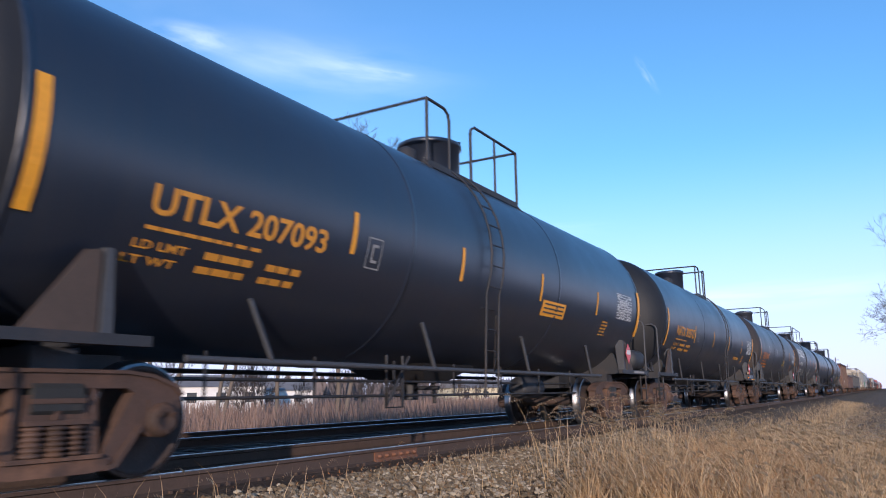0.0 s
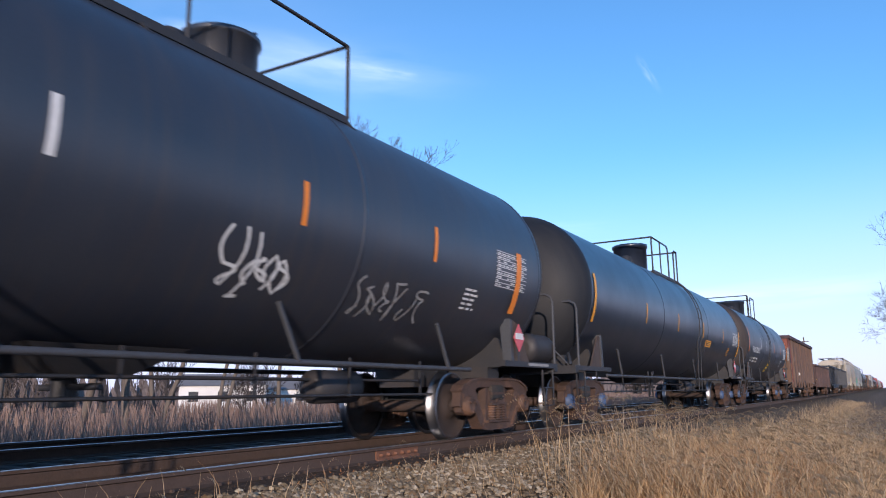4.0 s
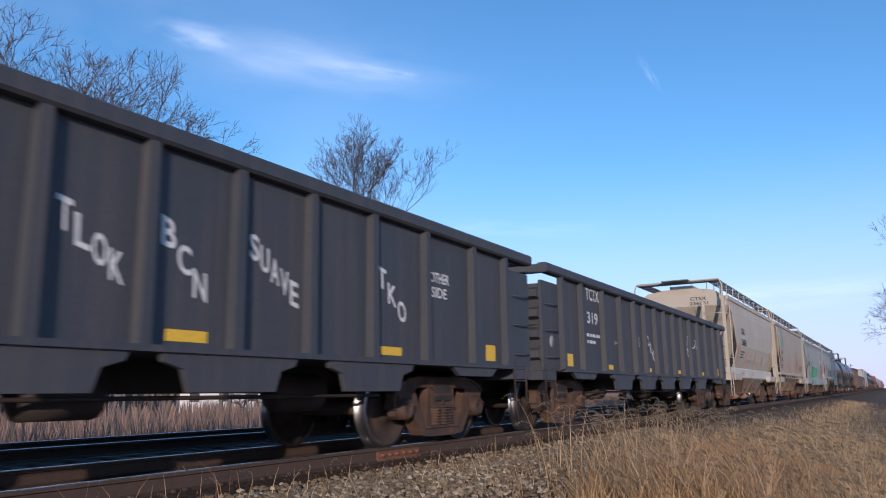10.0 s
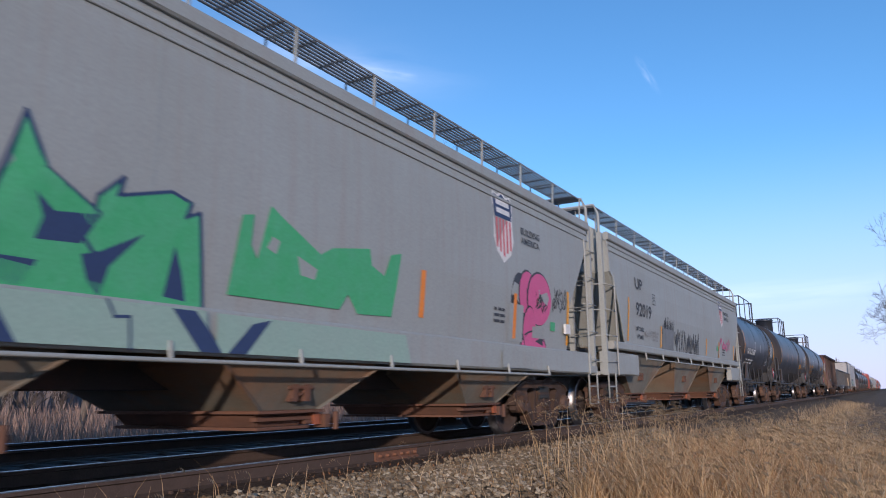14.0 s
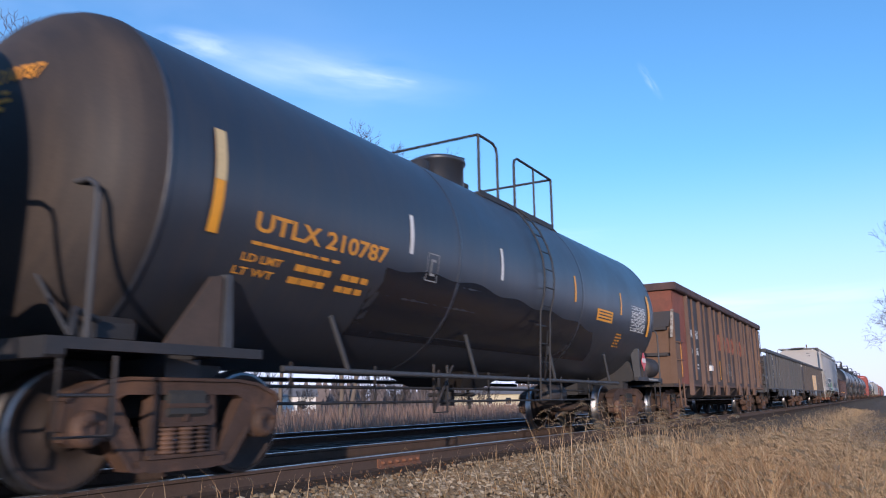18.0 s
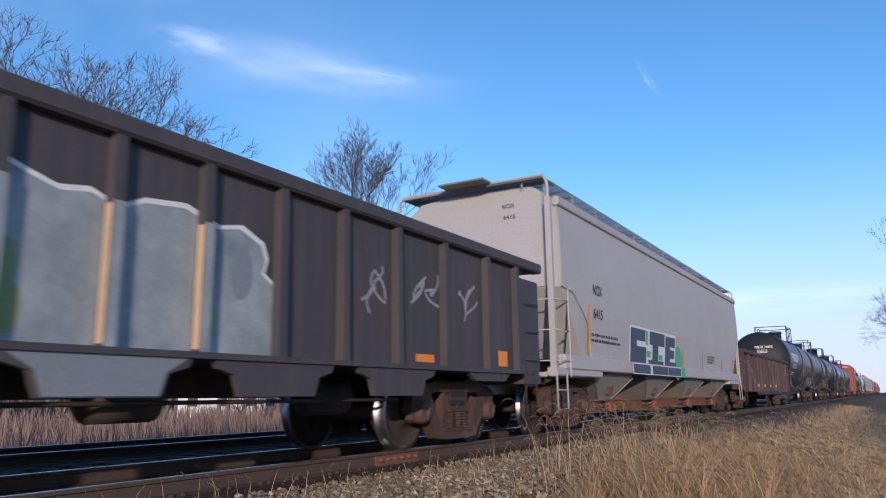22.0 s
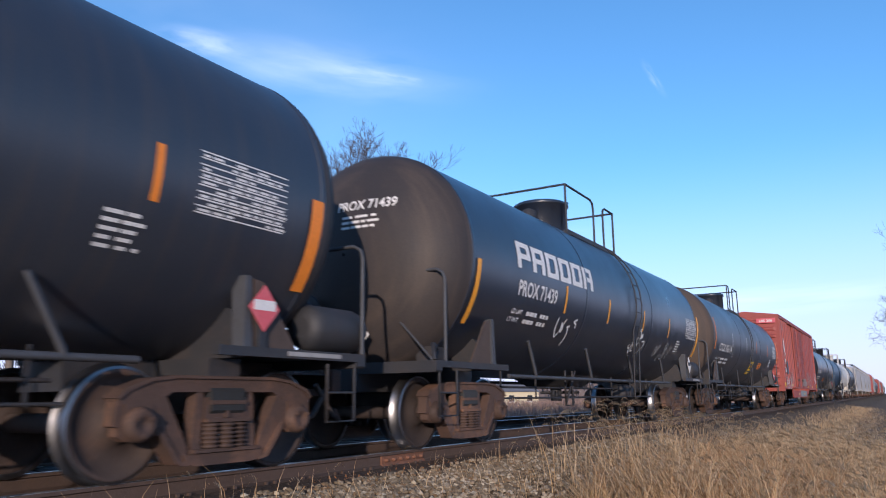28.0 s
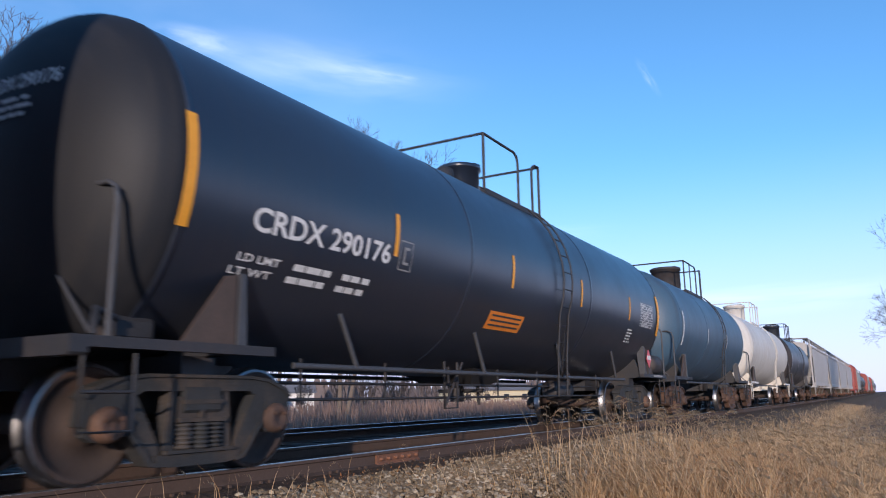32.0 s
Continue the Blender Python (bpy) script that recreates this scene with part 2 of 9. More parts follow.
RUST = (0.13, 0.055, 0.03)
M = dict(
    black=surface("black tank paint", (0.013, 0.019, 0.035), (0.020, 0.026, 0.040), 0.33, scale=0.5, streaks=0.15, streak_colour=(0.045, 0.040, 0.036), bump=0.010, spec=1.0),
    black_worn=surface("worn black tank paint", (0.023, 0.029, 0.044), (0.042, 0.045, 0.055), 0.38, scale=0.7, streaks=0.3, streak_colour=(0.075, 0.058, 0.046), bump=0.018, spec=0.9),
    head_black=surface("dusty black tank end", (0.012, 0.014, 0.019), (0.024, 0.023, 0.024), 0.6, scale=0.9, streaks=0.4, streak_colour=(0.04, 0.036, 0.034), bump=0.03, spec=0.35),
    head_worn=surface("brown dusty tank end", (0.036, 0.032, 0.033), (0.066, 0.052, 0.044), 0.6, scale=0.9, streaks=0.5, streak_colour=(0.10, 0.075, 0.058), bump=0.04, spec=0.3),
    head_dusty=surface("warm brown dusty tank end", (0.07, 0.055, 0.046), (0.11, 0.08, 0.06), 0.72, scale=0.9, streaks=0.5, streak_colour=(0.13, 0.09, 0.065), bump=0.04, spec=0.3),
    gate=surface("orange-brown rusty gate steel", (0.15, 0.070, 0.043), (0.075, 0.046, 0.036), 0.8, scale=3, stain=(0.06, 0.04, 0.035), stain_amount=0.6, bump=0.15),
    bay_dirt=surface("dirty olive-grey hopper steel with painted orange sun", (0.20, 0.185, 0.15), (0.13, 0.115, 0.09), 0.75, scale=1.2, amount=0.8, streaks=0.4, streak_colour=(0.13, 0.10, 0.07), stain=(0.27, 0.13, 0.055), stain_amount=0.65, bump=0.06, stain_scale=0.7),
    bay_grey=surface("olive-grey hopper steel", (0.26, 0.25, 0.22), (0.19, 0.18, 0.15), 0.7, scale=1.0, amount=0.8, streaks=0.3, streak_colour=(0.14, 0.11, 0.08), bump=0.04),
    bay_tan=surface("yellow-brown stained hopper steel", (0.34, 0.25, 0.125), (0.22, 0.17, 0.10), 0.75, scale=1.4, amount=0.8, streaks=0.4, streak_colour=(0.15, 0.10, 0.06), bump=0.05),
    sill_white=surface("chalky white sill paint", (0.56, 0.53, 0.47), (0.46, 0.43, 0.37), 0.65, scale=0.8, streaks=0.2, streak_colour=(0.35, 0.30, 0.24), bump=0.03),
    tank_frame=surface("black-painted steel frame", (0.024, 0.026, 0.032), (0.042, 0.038, 0.036), 0.6, scale=2.0, stain=(0.08, 0.055, 0.042), stain_amount=0.35, bump=0.08),
    gusset=surface("brown grimy plate", (0.080, 0.055, 0.042), (0.040, 0.033, 0.031), 0.75, scale=3, bump=0.08),
    grey_steel=surface("grey weathered steel", (0.060, 0.064, 0.074), (0.045, 0.044, 0.048), 0.6, scale=4, bump=0.05),
    hopper_dark=surface("dark repainted steel and painted shadow", (0.040, 0.039, 0.045), (0.062, 0.054, 0.052), 0.65, scale=1.5, streaks=0.3, streak_colour=(0.08, 0.055, 0.042), bump=0.05),
    hopper_tan=surface("brown rusty plate", (0.15, 0.090, 0.060), (0.105, 0.066, 0.048), 0.78, scale=1.5, streaks=0.4, streak_colour=(0.15, 0.085, 0.05), bump=0.1),
    peeling=surface("peeling pale paint", (0.42, 0.40, 0.37), (0.12, 0.09, 0.075), 0.7, scale=12, amount=1.0, bump=0.15),
    silver=surface("silver-grey spray paint", (0.33, 0.36, 0.355), (0.16, 0.19, 0.21), 0.5, scale=2.2, amount=0.9, streaks=0.4, streak_colour=(0.36, 0.40, 0.40), bump=0.03),
    silver_dark=surface("darker silver spray paint", (0.20, 0.23, 0.25), (0.2, 0.22, 0.22), 0.55, scale=4, bump=0.03),
    green_wash=surface("washed-out green spray paint", (0.29, 0.41, 0.34), (0.31, 0.385, 0.345), 0.6, scale=3, bump=0.03),
    door_wear=surface("bare worn door steel", (0.34, 0.27, 0.25), (0.20, 0.11, 0.10), 0.8, scale=5, stain=(0.07, 0.045, 0.04), stain_amount=0.6, bump=0.15),
    green_pale=surface("pale green spray paint", (0.24, 0.30, 0.10), (0.2, 0.24, 0.14), 0.6, scale=4, bump=0.03),
    red_faint=surface("faded red print", (0.46, 0.26, 0.23), (0.5, 0.36, 0.31), 0.65, scale=9, bump=0.02),
    ink_faint=surface("faded dark print", (0.24, 0.23, 0.22), (0.3, 0.28, 0.26), 0.65, scale=9, bump=0.02),
    steel_blue=surface("blue-grey steel", (0.12, 0.15, 0.21), (0.10, 0.11, 0.14), 0.6, scale=4, bump=0.05),
    tan=surface("tan board", (0.50, 0.36, 0.22), (0.42, 0.30, 0.18), 0.7, scale=6, bump=0.03),
    blue_tank=surface("blue tank paint", (0.05, 0.10, 0.16), (0.07, 0.11, 0.16), 0.45, scale=0.6, streaks=0.3, bump=0.03),
    white_tank=surface("off-white tank paint", (0.62, 0.60, 0.56), (0.5, 0.47, 0.42), 0.5, scale=0.6, streaks=0.4, streak_colour=(0.35, 0.28, 0.2), bump=0.03),
    frame=surface("grimy dark steel", (0.030, 0.029, 0.030), (0.07, 0.05, 0.038), 0.7, scale=2.0, stain=RUST, stain_amount=0.5, bump=0.1),
    rusty=surface("rusty gondola paint", (0.068, 0.040, 0.038), (0.044, 0.031, 0.034), 0.75, scale=0.9, streaks=0.5, streak_colour=(0.12, 0.060, 0.045), stain=(0.14, 0.080, 0.068), stain_amount=0.7, bump=0.12),
    rusty_dark=surface("dark rusty gondola paint", (0.062, 0.038, 0.040), (0.038, 0.028, 0.033), 0.78, scale=0.9, streaks=0.5, streak_colour=(0.15, 0.068, 0.050), stain=(0.13, 0.078, 0.070), stain_amount=0.6, bump=0.12),
    hopper_sheet=surface("dull dark hopper side", (0.062, 0.045, 0.042), (0.045, 0.038, 0.040), 0.75, scale=0.8, streaks=0.5, streak_colour=(0.10, 0.062, 0.045), stain=(0.04, 0.036, 0.040), stain_amount=0.6, bump=0.1),
    hopper_brown=surface("weathered brown hopper paint", (0.115, 0.070, 0.055), (0.085, 0.06, 0.052), 0.75, scale=0.7, streaks=0.6, streak_colour=(0.17, 0.09, 0.05), stain=(0.05, 0.04, 0.042), stain_amount=0.6, bump=0.1),
    hopper_orange=surface("faded orange-red hopper paint", (0.235, 0.075, 0.048), (0.17, 0.055, 0.045), 0.75, scale=1.1, streaks=0.5, streak_colour=(0.16, 0.08, 0.05), stain=(0.09, 0.05, 0.04), stain_amount=0.7, bump=0.1),
    gondola_grey=surface("dark blue-grey gondola paint", (0.050, 0.056, 0.068), (0.07, 0.07, 0.075), 0.65, scale=0.8, streaks=0.35, streak_colour=(0.12, 0.10, 0.09), bump=0.06),
    gondola_brown=surface("dark brown-grey gondola paint", (0.050, 0.048, 0.054), (0.075, 0.062, 0.058), 0.65, scale=0.8, streaks=0.4, streak_colour=(0.13, 0.09, 0.07), bump=0.06),
    cream=surface("cream hopper paint", (0.48, 0.43, 0.35), (0.41, 0.37, 0.305), 0.6, scale=0.5, streaks=0.3, streak_colour=(0.36, 0.27, 0.17), bump=0.04),
    cream_dirty=surface("rust-stained cream hopper paint", (0.41, 0.37, 0.31), (0.35, 0.31, 0.26), 0.65, scale=0.5, streaks=0.4, streak_colour=(0.36, 0.22, 0.11), stain=(0.42, 0.25, 0.10), stain_amount=0.45, bump=0.05, stain_scale=0.55),
    grey=surface("light grey hopper paint", (0.335, 0.355, 0.345), (0.28, 0.29, 0.275), 0.6, scale=0.5, streaks=0.4, streak_colour=(0.30, 0.26, 0.22), bump=0.04),
    warm_grey=surface("warm light grey hopper paint", (0.42, 0.405, 0.39), (0.375, 0.36, 0.345), 0.6, scale=0.4, streaks=0.2, streak_colour=(0.36, 0.32, 0.28), bump=0.03),
    box_red=surface("faded oxide-red boxcar paint", (0.31, 0.068, 0.052), (0.25, 0.058, 0.048), 0.6, scale=0.6, streaks=0.4, streak_colour=(0.15, 0.05, 0.045), bump=0.05),
    truck=surface("brown rusty cast steel", (0.074, 0.043, 0.031), (0.038, 0.027, 0.023), 0.75, scale=4, stain=(0.20, 0.105, 0.06), stain_amount=0.65, bump=0.25, random_value=0.35),
    truck_dark=surface("dark grimy cast steel", (0.030, 0.032, 0.034), (0.020, 0.022, 0.025), 0.8, scale=4, stain=(0.13, 0.09, 0.06), stain_amount=0.45, bump=0.25, random_value=0.3),
    wheel=surface("rust-brown wheel plate", (0.048, 0.033, 0.027), (0.030, 0.024, 0.023), 0.8, scale=5, stain=(0.14, 0.075, 0.045), stain_amount=0.4, bump=0.15, random_value=0.25),
    tread=surface("bright worn steel", (0.30, 0.30, 0.31), (0.20, 0.19, 0.19), 0.36, 1.0, scale=9, bump=0.05),
    rail_rust=surface("brown rail steel", (0.078, 0.050, 0.037), (0.056, 0.040, 0.033), 0.85, scale=6, bump=0.2),
    rail_top=surface("polished rail head", (0.52, 0.53, 0.55), (0.40, 0.40, 0.41), 0.34, 1.0, scale=8, bump=0.02),
    yellow=surface("amber reflective tape", (0.80, 0.36, 0.02), (0.68, 0.29, 0.02), 0.5, scale=8, bump=0.02),
    lemon=surface("yellow marking", (0.80, 0.50, 0.03), (0.7, 0.42, 0.03), 0.5, scale=8, bump=0.02),
    orange=surface("orange marking", (0.80, 0.25, 0.02), (0.68, 0.2, 0.02), 0.5, scale=8, bump=0.02),
    letter_yellow=surface("yellow lettering paint", (0.68, 0.30, 0.03), (0.52, 0.23, 0.03), 0.6, scale=12, bump=0.02),
    white=surface("worn white paint", (0.72, 0.71, 0.69), (0.55, 0.54, 0.52), 0.6, scale=9, bump=0.02),
    white_faint=surface("faint worn white paint", (0.32, 0.31, 0.30), (0.2, 0.2, 0.2), 0.7, scale=9, bump=0.02),
    ink=surface("dark lettering paint", (0.04, 0.045, 0.055), (0.06, 0.06, 0.07), 0.6, scale=9, bump=0.02),
    red=surface("red sign paint", (0.58, 0.09, 0.11), (0.55, 0.17, 0.18), 0.5, scale=9, bump=0.02),
    navy=surface("navy blue paint", (0.03, 0.05, 0.13), (0.035, 0.055, 0.12), 0.55, scale=5, bump=0.02),
    teal=surface("teal paint", (0.06, 0.38, 0.42), (0.07, 0.32, 0.36), 0.6, scale=6, bump=0.02),
    green=surface("green spray paint", (0.07, 0.38, 0.15), (0.13, 0.42, 0.25), 0.6, scale=5, bump=0.02),
    pink=surface("pink spray paint", (0.60, 0.10, 0.25), (0.52, 0.12, 0.26), 0.6, scale=5, bump=0.02),
    slate=surface("dark slate-blue spray paint", (0.045, 0.065, 0.10), (0.06, 0.085, 0.12), 0.6, scale=4, streaks=0.5, streak_colour=(0.1, 0.13, 0.17), bump=0.02),
    rust_red=surface("faded red letters", (0.36, 0.115, 0.055), (0.25, 0.075, 0.045), 0.7, scale=6, bump=0.03),
    blue_cap=surface("blue bearing cap paint", (0.06, 0.10, 0.20), (0.05, 0.06, 0.09), 0.55, scale=12, bump=0.05),
    rubbed_tan=surface("rubbed tan paint", (0.20, 0.145, 0.105), (0.075, 0.05, 0.046), 0.75, scale=7, amount=1.0, stain=(0.05, 0.035, 0.036), stain_amount=0.8, stain_scale=6, bump=0.05),
    smudge_grey=surface("grey overpaint", (0.20, 0.21, 0.22), (0.12, 0.13, 0.14), 0.65, scale=3, bump=0.03),
    rubbed_pink=surface("rubbed pale paint on red", (0.36, 0.22, 0.19), (0.27, 0.075, 0.06), 0.7, scale=5, amount=1.0, stain=(0.28, 0.07, 0.055), stain_amount=0.9, stain_scale=4, bump=0.04),
    rust_faded=surface("almost worn-off red letters", (0.13, 0.055, 0.042), (0.075, 0.045, 0.04), 0.75, scale=6, bump=0.03),
    black_gloss=surface("fresh shiny black paint", (0.007, 0.009, 0.017), (0.010, 0.012, 0.020), 0.2, scale=0.8, bump=0.006, spec=0.8),
    tan_pale=surface("bleached amber tape", (0.62, 0.48, 0.25), (0.55, 0.42, 0.22), 0.5, scale=8, bump=0.02),
    tie=surface("weathered timber sleeper", (0.055, 0.045, 0.038), (0.035, 0.03, 0.027), 0.9, scale=3, fine=60, bump=0.3, random_value=0.3),
    grating=surface("grey steel grating", (0.20, 0.20, 0.20), (0.13, 0.12, 0.11), 0.6, scale=5, bump=0.05),
)


blooms(M["cream_dirty"], ((1.95, 2.15, 1.3, 0.75, 0.9), (2.2, 1.75, 1.9, 0.5, 0.6), (-2.0, 1.8, 0.7, 0.35, 0.4), (4.6, 1.7, 0.9, 0.5, 0.5)), (0.36, 0.20, 0.075))
# orange of the low sun on the bays' slopes, painted into the steel
blooms(M["bay_dirt"], ((-1.4, 0.9, 0.7, 0.6, 0.5), (3.6, 0.95, 0.6, 0.6, 0.5), (0.6, 0.8, 0.5, 0.5, 0.3), (2.2, 0.7, 0.5, 0.4, 0.4)), (0.30, 0.125, 0.045))

# ---- mesh helpers ----
def mesh_from(name, verts, faces, smooth=False):
    me = bpy.data.meshes.new(name)
    me.from_pydata([tuple(v) for v in verts], [], [tuple(f) for f in faces])
    if smooth:
        me.polygons.foreach_set("use_smooth", [True] * len(me.polygons))
    me.update()
    return me


class Shape:
    """A growing list of faces, made into one mesh."""

    def __init__(self):
        self.v, self.f, self.s = [], [], []

    def add(self, verts, faces, smooth=False):
        k = len(self.v)
        self.v += [tuple(p) for p in verts]
        self.f += [tuple(i + k for i in face) for face in faces]
        self.s += [smooth] * len(faces)
        return self

    def box(self, x0, x1, y0, y1, z0, z1):
        return self.hexa([(x0, y0, z0), (x1, y0, z0), (x1, y1, z0), (x0, y1, z0), (x0, y0, z1), (x1, y0, z1), (x1, y1, z1), (x0, y1, z1)])

    def hexa(self, p):
        return self.add(p, [(0, 3, 2, 1), (4, 5, 6, 7), (0, 1, 5, 4), (1, 2, 6, 5), (2, 3, 7, 6), (3, 0, 4, 7)])

    def bevel_box(self, x0, x1, y0, y1, z0, z1, r):
        """A box along y whose four long edges are cut off."""
        prof = [(x0 + r, z0), (x1 - r, z0), (x1, z0 + r), (x1, z1 - r), (x1 - r, z1), (x0 + r, z1), (x0, z1 - r), (x0, z0 + r)]
        return self.prism(prof, y0, y1)

    def prism(self, prof, y0, y1, smooth=False):
        """A profile of (x, z) pushed along y."""
        n = len(prof)
        v = [(x, y0, z) for x, z in prof] + [(x, y1, z) for x, z in prof]
        self.add(v, [(i, (i + 1) % n, n + (i + 1) % n, n + i) for i in range(n)], smooth)
        return self.add(v, [tuple(range(n - 1, -1, -1)), tuple(range(n, 2 * n))])

    def plate(self, prof, x0, x1):
        """A profile of (y, z) pushed along x."""
        n = len(prof)
        v = [(x0, y, z) for y, z in prof] + [(x1, y, z) for y, z in prof]
        self.add(v, [(i, n + i, n + (i + 1) % n, (i + 1) % n) for i in range(n)])
        return self.add(v, [tuple(range(n)), tuple(range(2 * n - 1, n - 1, -1))])

    def rod(self, points, r, sides=6, r_end=None):
        """A round bar along a line of points."""
        pts = [Vector(p) for p in points]
        n = len(pts)
        rings = []
        for i, p in enumerate(pts):
            d = (pts[min(i + 1, n - 1)] - pts[max(i - 1, 0)]).normalized()
            a = d.orthogonal() if i == 0 else None
            if a is None:
                a = last - d * last.dot(d)
            a.normalize()
            last = a.copy()
            b = d.cross(a)
            rad = r if r_end is None else r + (r_end - r) * i / max(1, n - 1)
            rings.append([p + (a * math.cos(2 * math.pi * k / sides) + b * math.sin(2 * math.pi * k / sides)) * rad for k in range(sides)])
        v = [q for ring in rings for q in ring]
        f = [(i * sides + k, i * sides + (k + 1) % sides, (i + 1) * sides + (k + 1) % sides, (i + 1) * sides + k) for i in range(n - 1) for k in range(sides)]
        self.add(v, f, sides > 4)
        return self.add(v, [tuple(range(sides - 1, -1, -1)), tuple(range((n - 1) * sides, n * sides))])

    def lathe(self, prof, centre, axis="x", sides=24, smooth=True, closed=False):
        """A profile of (radius, along) turned round an axis through centre."""
        cx, cy, cz = centre
        v = []
        for r, a in prof:
            for k in range(sides):
                c, s = r * math.cos(2 * math.pi * k / sides), r * math.sin(2 * math.pi * k / sides)
                v.append({"x": (cx + a, cy + c, cz + s), "y": (cx + s, cy + a, cz + c), "z": (cx + c, cy + s, cz + a)}[axis])
        n = len(prof)
        f = [(i * sides + k, i * sides + (k + 1) % sides, (i + 1) * sides + (k + 1) % sides, (i + 1) * sides + k) for i in range(n - 1) for k in range(sides)]
        self.add(v, f, smooth)
        if not closed:
            self.add(v, [tuple(range(sides - 1, -1, -1)), tuple(range((n - 1) * sides, n * sides))])
        return self

    def mesh(self, name):
        me = mesh_from(name, self.v, self.f)
        me.polygons.foreach_set("use_smooth", self.s)
        bm = bmesh.new()
        bm.from_mesh(me)
        bmesh.ops.recalc_face_normals(bm, faces=bm.faces)
        bm.to_mesh(me)
        bm.free()
        return me


KEPT = {}


def kept(key, build):
    """The mesh of that key, built at its first use."""
    if key not in KEPT:
        KEPT[key] = build()
        KEPT[key].name = "mesh"
    return KEPT[key]


def part(name, shape, material, parent=None, label="", at=None):
    me = shape if isinstance(shape, bpy.types.Mesh) else shape.mesh(name)
    if not me.materials:
        me.materials.append(M[material] if isinstance(material, str) else material)
    ob = new(name, me)
    ob.parent = parent
    if at is not None:
        ob.matrix_basis = at
    if label:
        ob["label"] = label
    return ob


def fine(key, material, build):
    me = kept((key, material), lambda: build().mesh("mesh"))
    if not me.materials:
        me.materials.append(M[material])
    return me


# ---- ground ----
GROUND = ((-1500, -1.2), (-70, -1.1), (-17, -0.95), (-14.2, -0.85), (-12.6, -0.26), (-8.7, -0.25), (-8.2, -0.34), (-7.7, -0.25),
          (-5.45, -0.25), (-5.28, -0.162), (-4.85, -0.170), (-4.45, -0.255), (-3.3, -0.52), (-2.5, -0.66), (-1.0, -0.72), (6, -0.7), (1500, -0.9))


def ground_z(x):
    return float(np.interp(x, [g[0] for g in GROUND], [g[1] for g in GROUND]))


def build_ground():
    m, n, l = nodes_of("ballast and dry soil")
    b = n["Principled BSDF"]
    co = n.new("ShaderNodeTexCoord")
    sep = n.new("ShaderNodeSeparateXYZ")
    l.new(co.outputs["Object"], sep.inputs[0])
    wob = n.new("ShaderNodeTexNoise")
    wob.inputs["Scale"].default_value, wob.inputs["Detail"].default_value = 1.1, 5
    l.new(co.outputs["Object"], wob.inputs["Vector"])
    mad = n.new("ShaderNodeMath")
    mad.operation = "MULTIPLY_ADD"
    mad.inputs[1].default_value = 1.6
    l.new(wob.outputs[0], mad.inputs[0])
    l.new(sep.outputs[0], mad.inputs[2])
    ramp = n.new("ShaderNodeValToRGB")
    e = ramp.color_ramp.elements
    mr = n.new("ShaderNodeMapRange")
    mr.inputs["From Min"].default_value, mr.inputs["From Max"].default_value = -20, 6
    l.new(mad.outputs[0], mr.inputs["Value"])
    l.new(mr.outputs[0], ramp.inputs[0])
    # dark: oily track bed, its colour lowered further for the shade under the train
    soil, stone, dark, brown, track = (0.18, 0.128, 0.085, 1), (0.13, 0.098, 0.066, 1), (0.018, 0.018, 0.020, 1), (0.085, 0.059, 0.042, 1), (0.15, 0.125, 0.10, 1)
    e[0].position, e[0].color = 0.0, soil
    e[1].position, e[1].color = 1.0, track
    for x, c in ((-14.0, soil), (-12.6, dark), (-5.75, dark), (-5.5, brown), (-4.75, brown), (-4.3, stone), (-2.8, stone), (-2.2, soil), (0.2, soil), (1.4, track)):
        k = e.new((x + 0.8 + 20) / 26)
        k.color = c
    grain = n.new("ShaderNodeTexVoronoi")
    grain.inputs["Scale"].default_value = 22
    l.new(co.outputs["Object"], grain.inputs["Vector"])
    fine_noise = n.new("ShaderNodeTexNoise")
    fine_noise.inputs["Scale"].default_value, fine_noise.inputs["Detail"].default_value = 9, 8
    l.new(co.outputs["Object"], fine_noise.inputs["Vector"])
    val = n.new("ShaderNodeMapRange")
    val.inputs["To Min"].default_value, val.inputs["To Max"].default_value = 0.45, 1.5
    l.new(fine_noise.outputs[0], val.inputs["Value"])
    hs = n.new("ShaderNodeHueSaturation")
    l.new(ramp.outputs[0], hs.inputs["Color"])
    l.new(val.outputs[0], hs.inputs["Value"])
    l.new(hs.outputs[0], b.inputs["Base Color"])
    b.inputs["Roughness"].default_value = 0.95
    b.inputs["Specular IOR Level"].default_value = 0.2
    bp = n.new("ShaderNodeBump")
    bp.inputs["Strength"].default_value, bp.inputs["Distance"].default_value = 0.7, 0.04
    l.new(grain.outputs["Distance"], bp.inputs["Height"])
    l.new(bp.outputs[0], b.inputs["Normal"])
    xs = sorted(set([g[0] for g in GROUND] + [-400, -150, -40, -25, 12, 25, 60, 200, 500] + [round(-14 + 0.35 * i, 2) for i in range(47)]))
    ys = [-1500, -400, -120, -50, -25] + [-12 + 0.4 * i for i in range(130)] + [41 + 2 * i for i in range(30)] + [110, 140, 190, 260, 400, 700, 1500, 3000]
    verts = []
    for y in ys:
        for x in xs:
            near = max(0.0, 1 - abs(y - 12) / 80) * (1 if x > -4.4 or x < -13 else 0.12)
            z = ground_z(x) + near * 0.10 * (noise.noise((x * 0.9, y * 0.9, 3)) + 0.5 * noise.noise((x * 2.7, y * 2.7, 5)))
            verts.append((x, y, z))
    k = len(xs)
    faces = [(j * k + i, j * k + i + 1, (j + 1) * k + i + 1, (j + 1) * k + i) for j in range(len(ys) - 1) for i in range(k - 1)]
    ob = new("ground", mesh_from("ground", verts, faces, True))
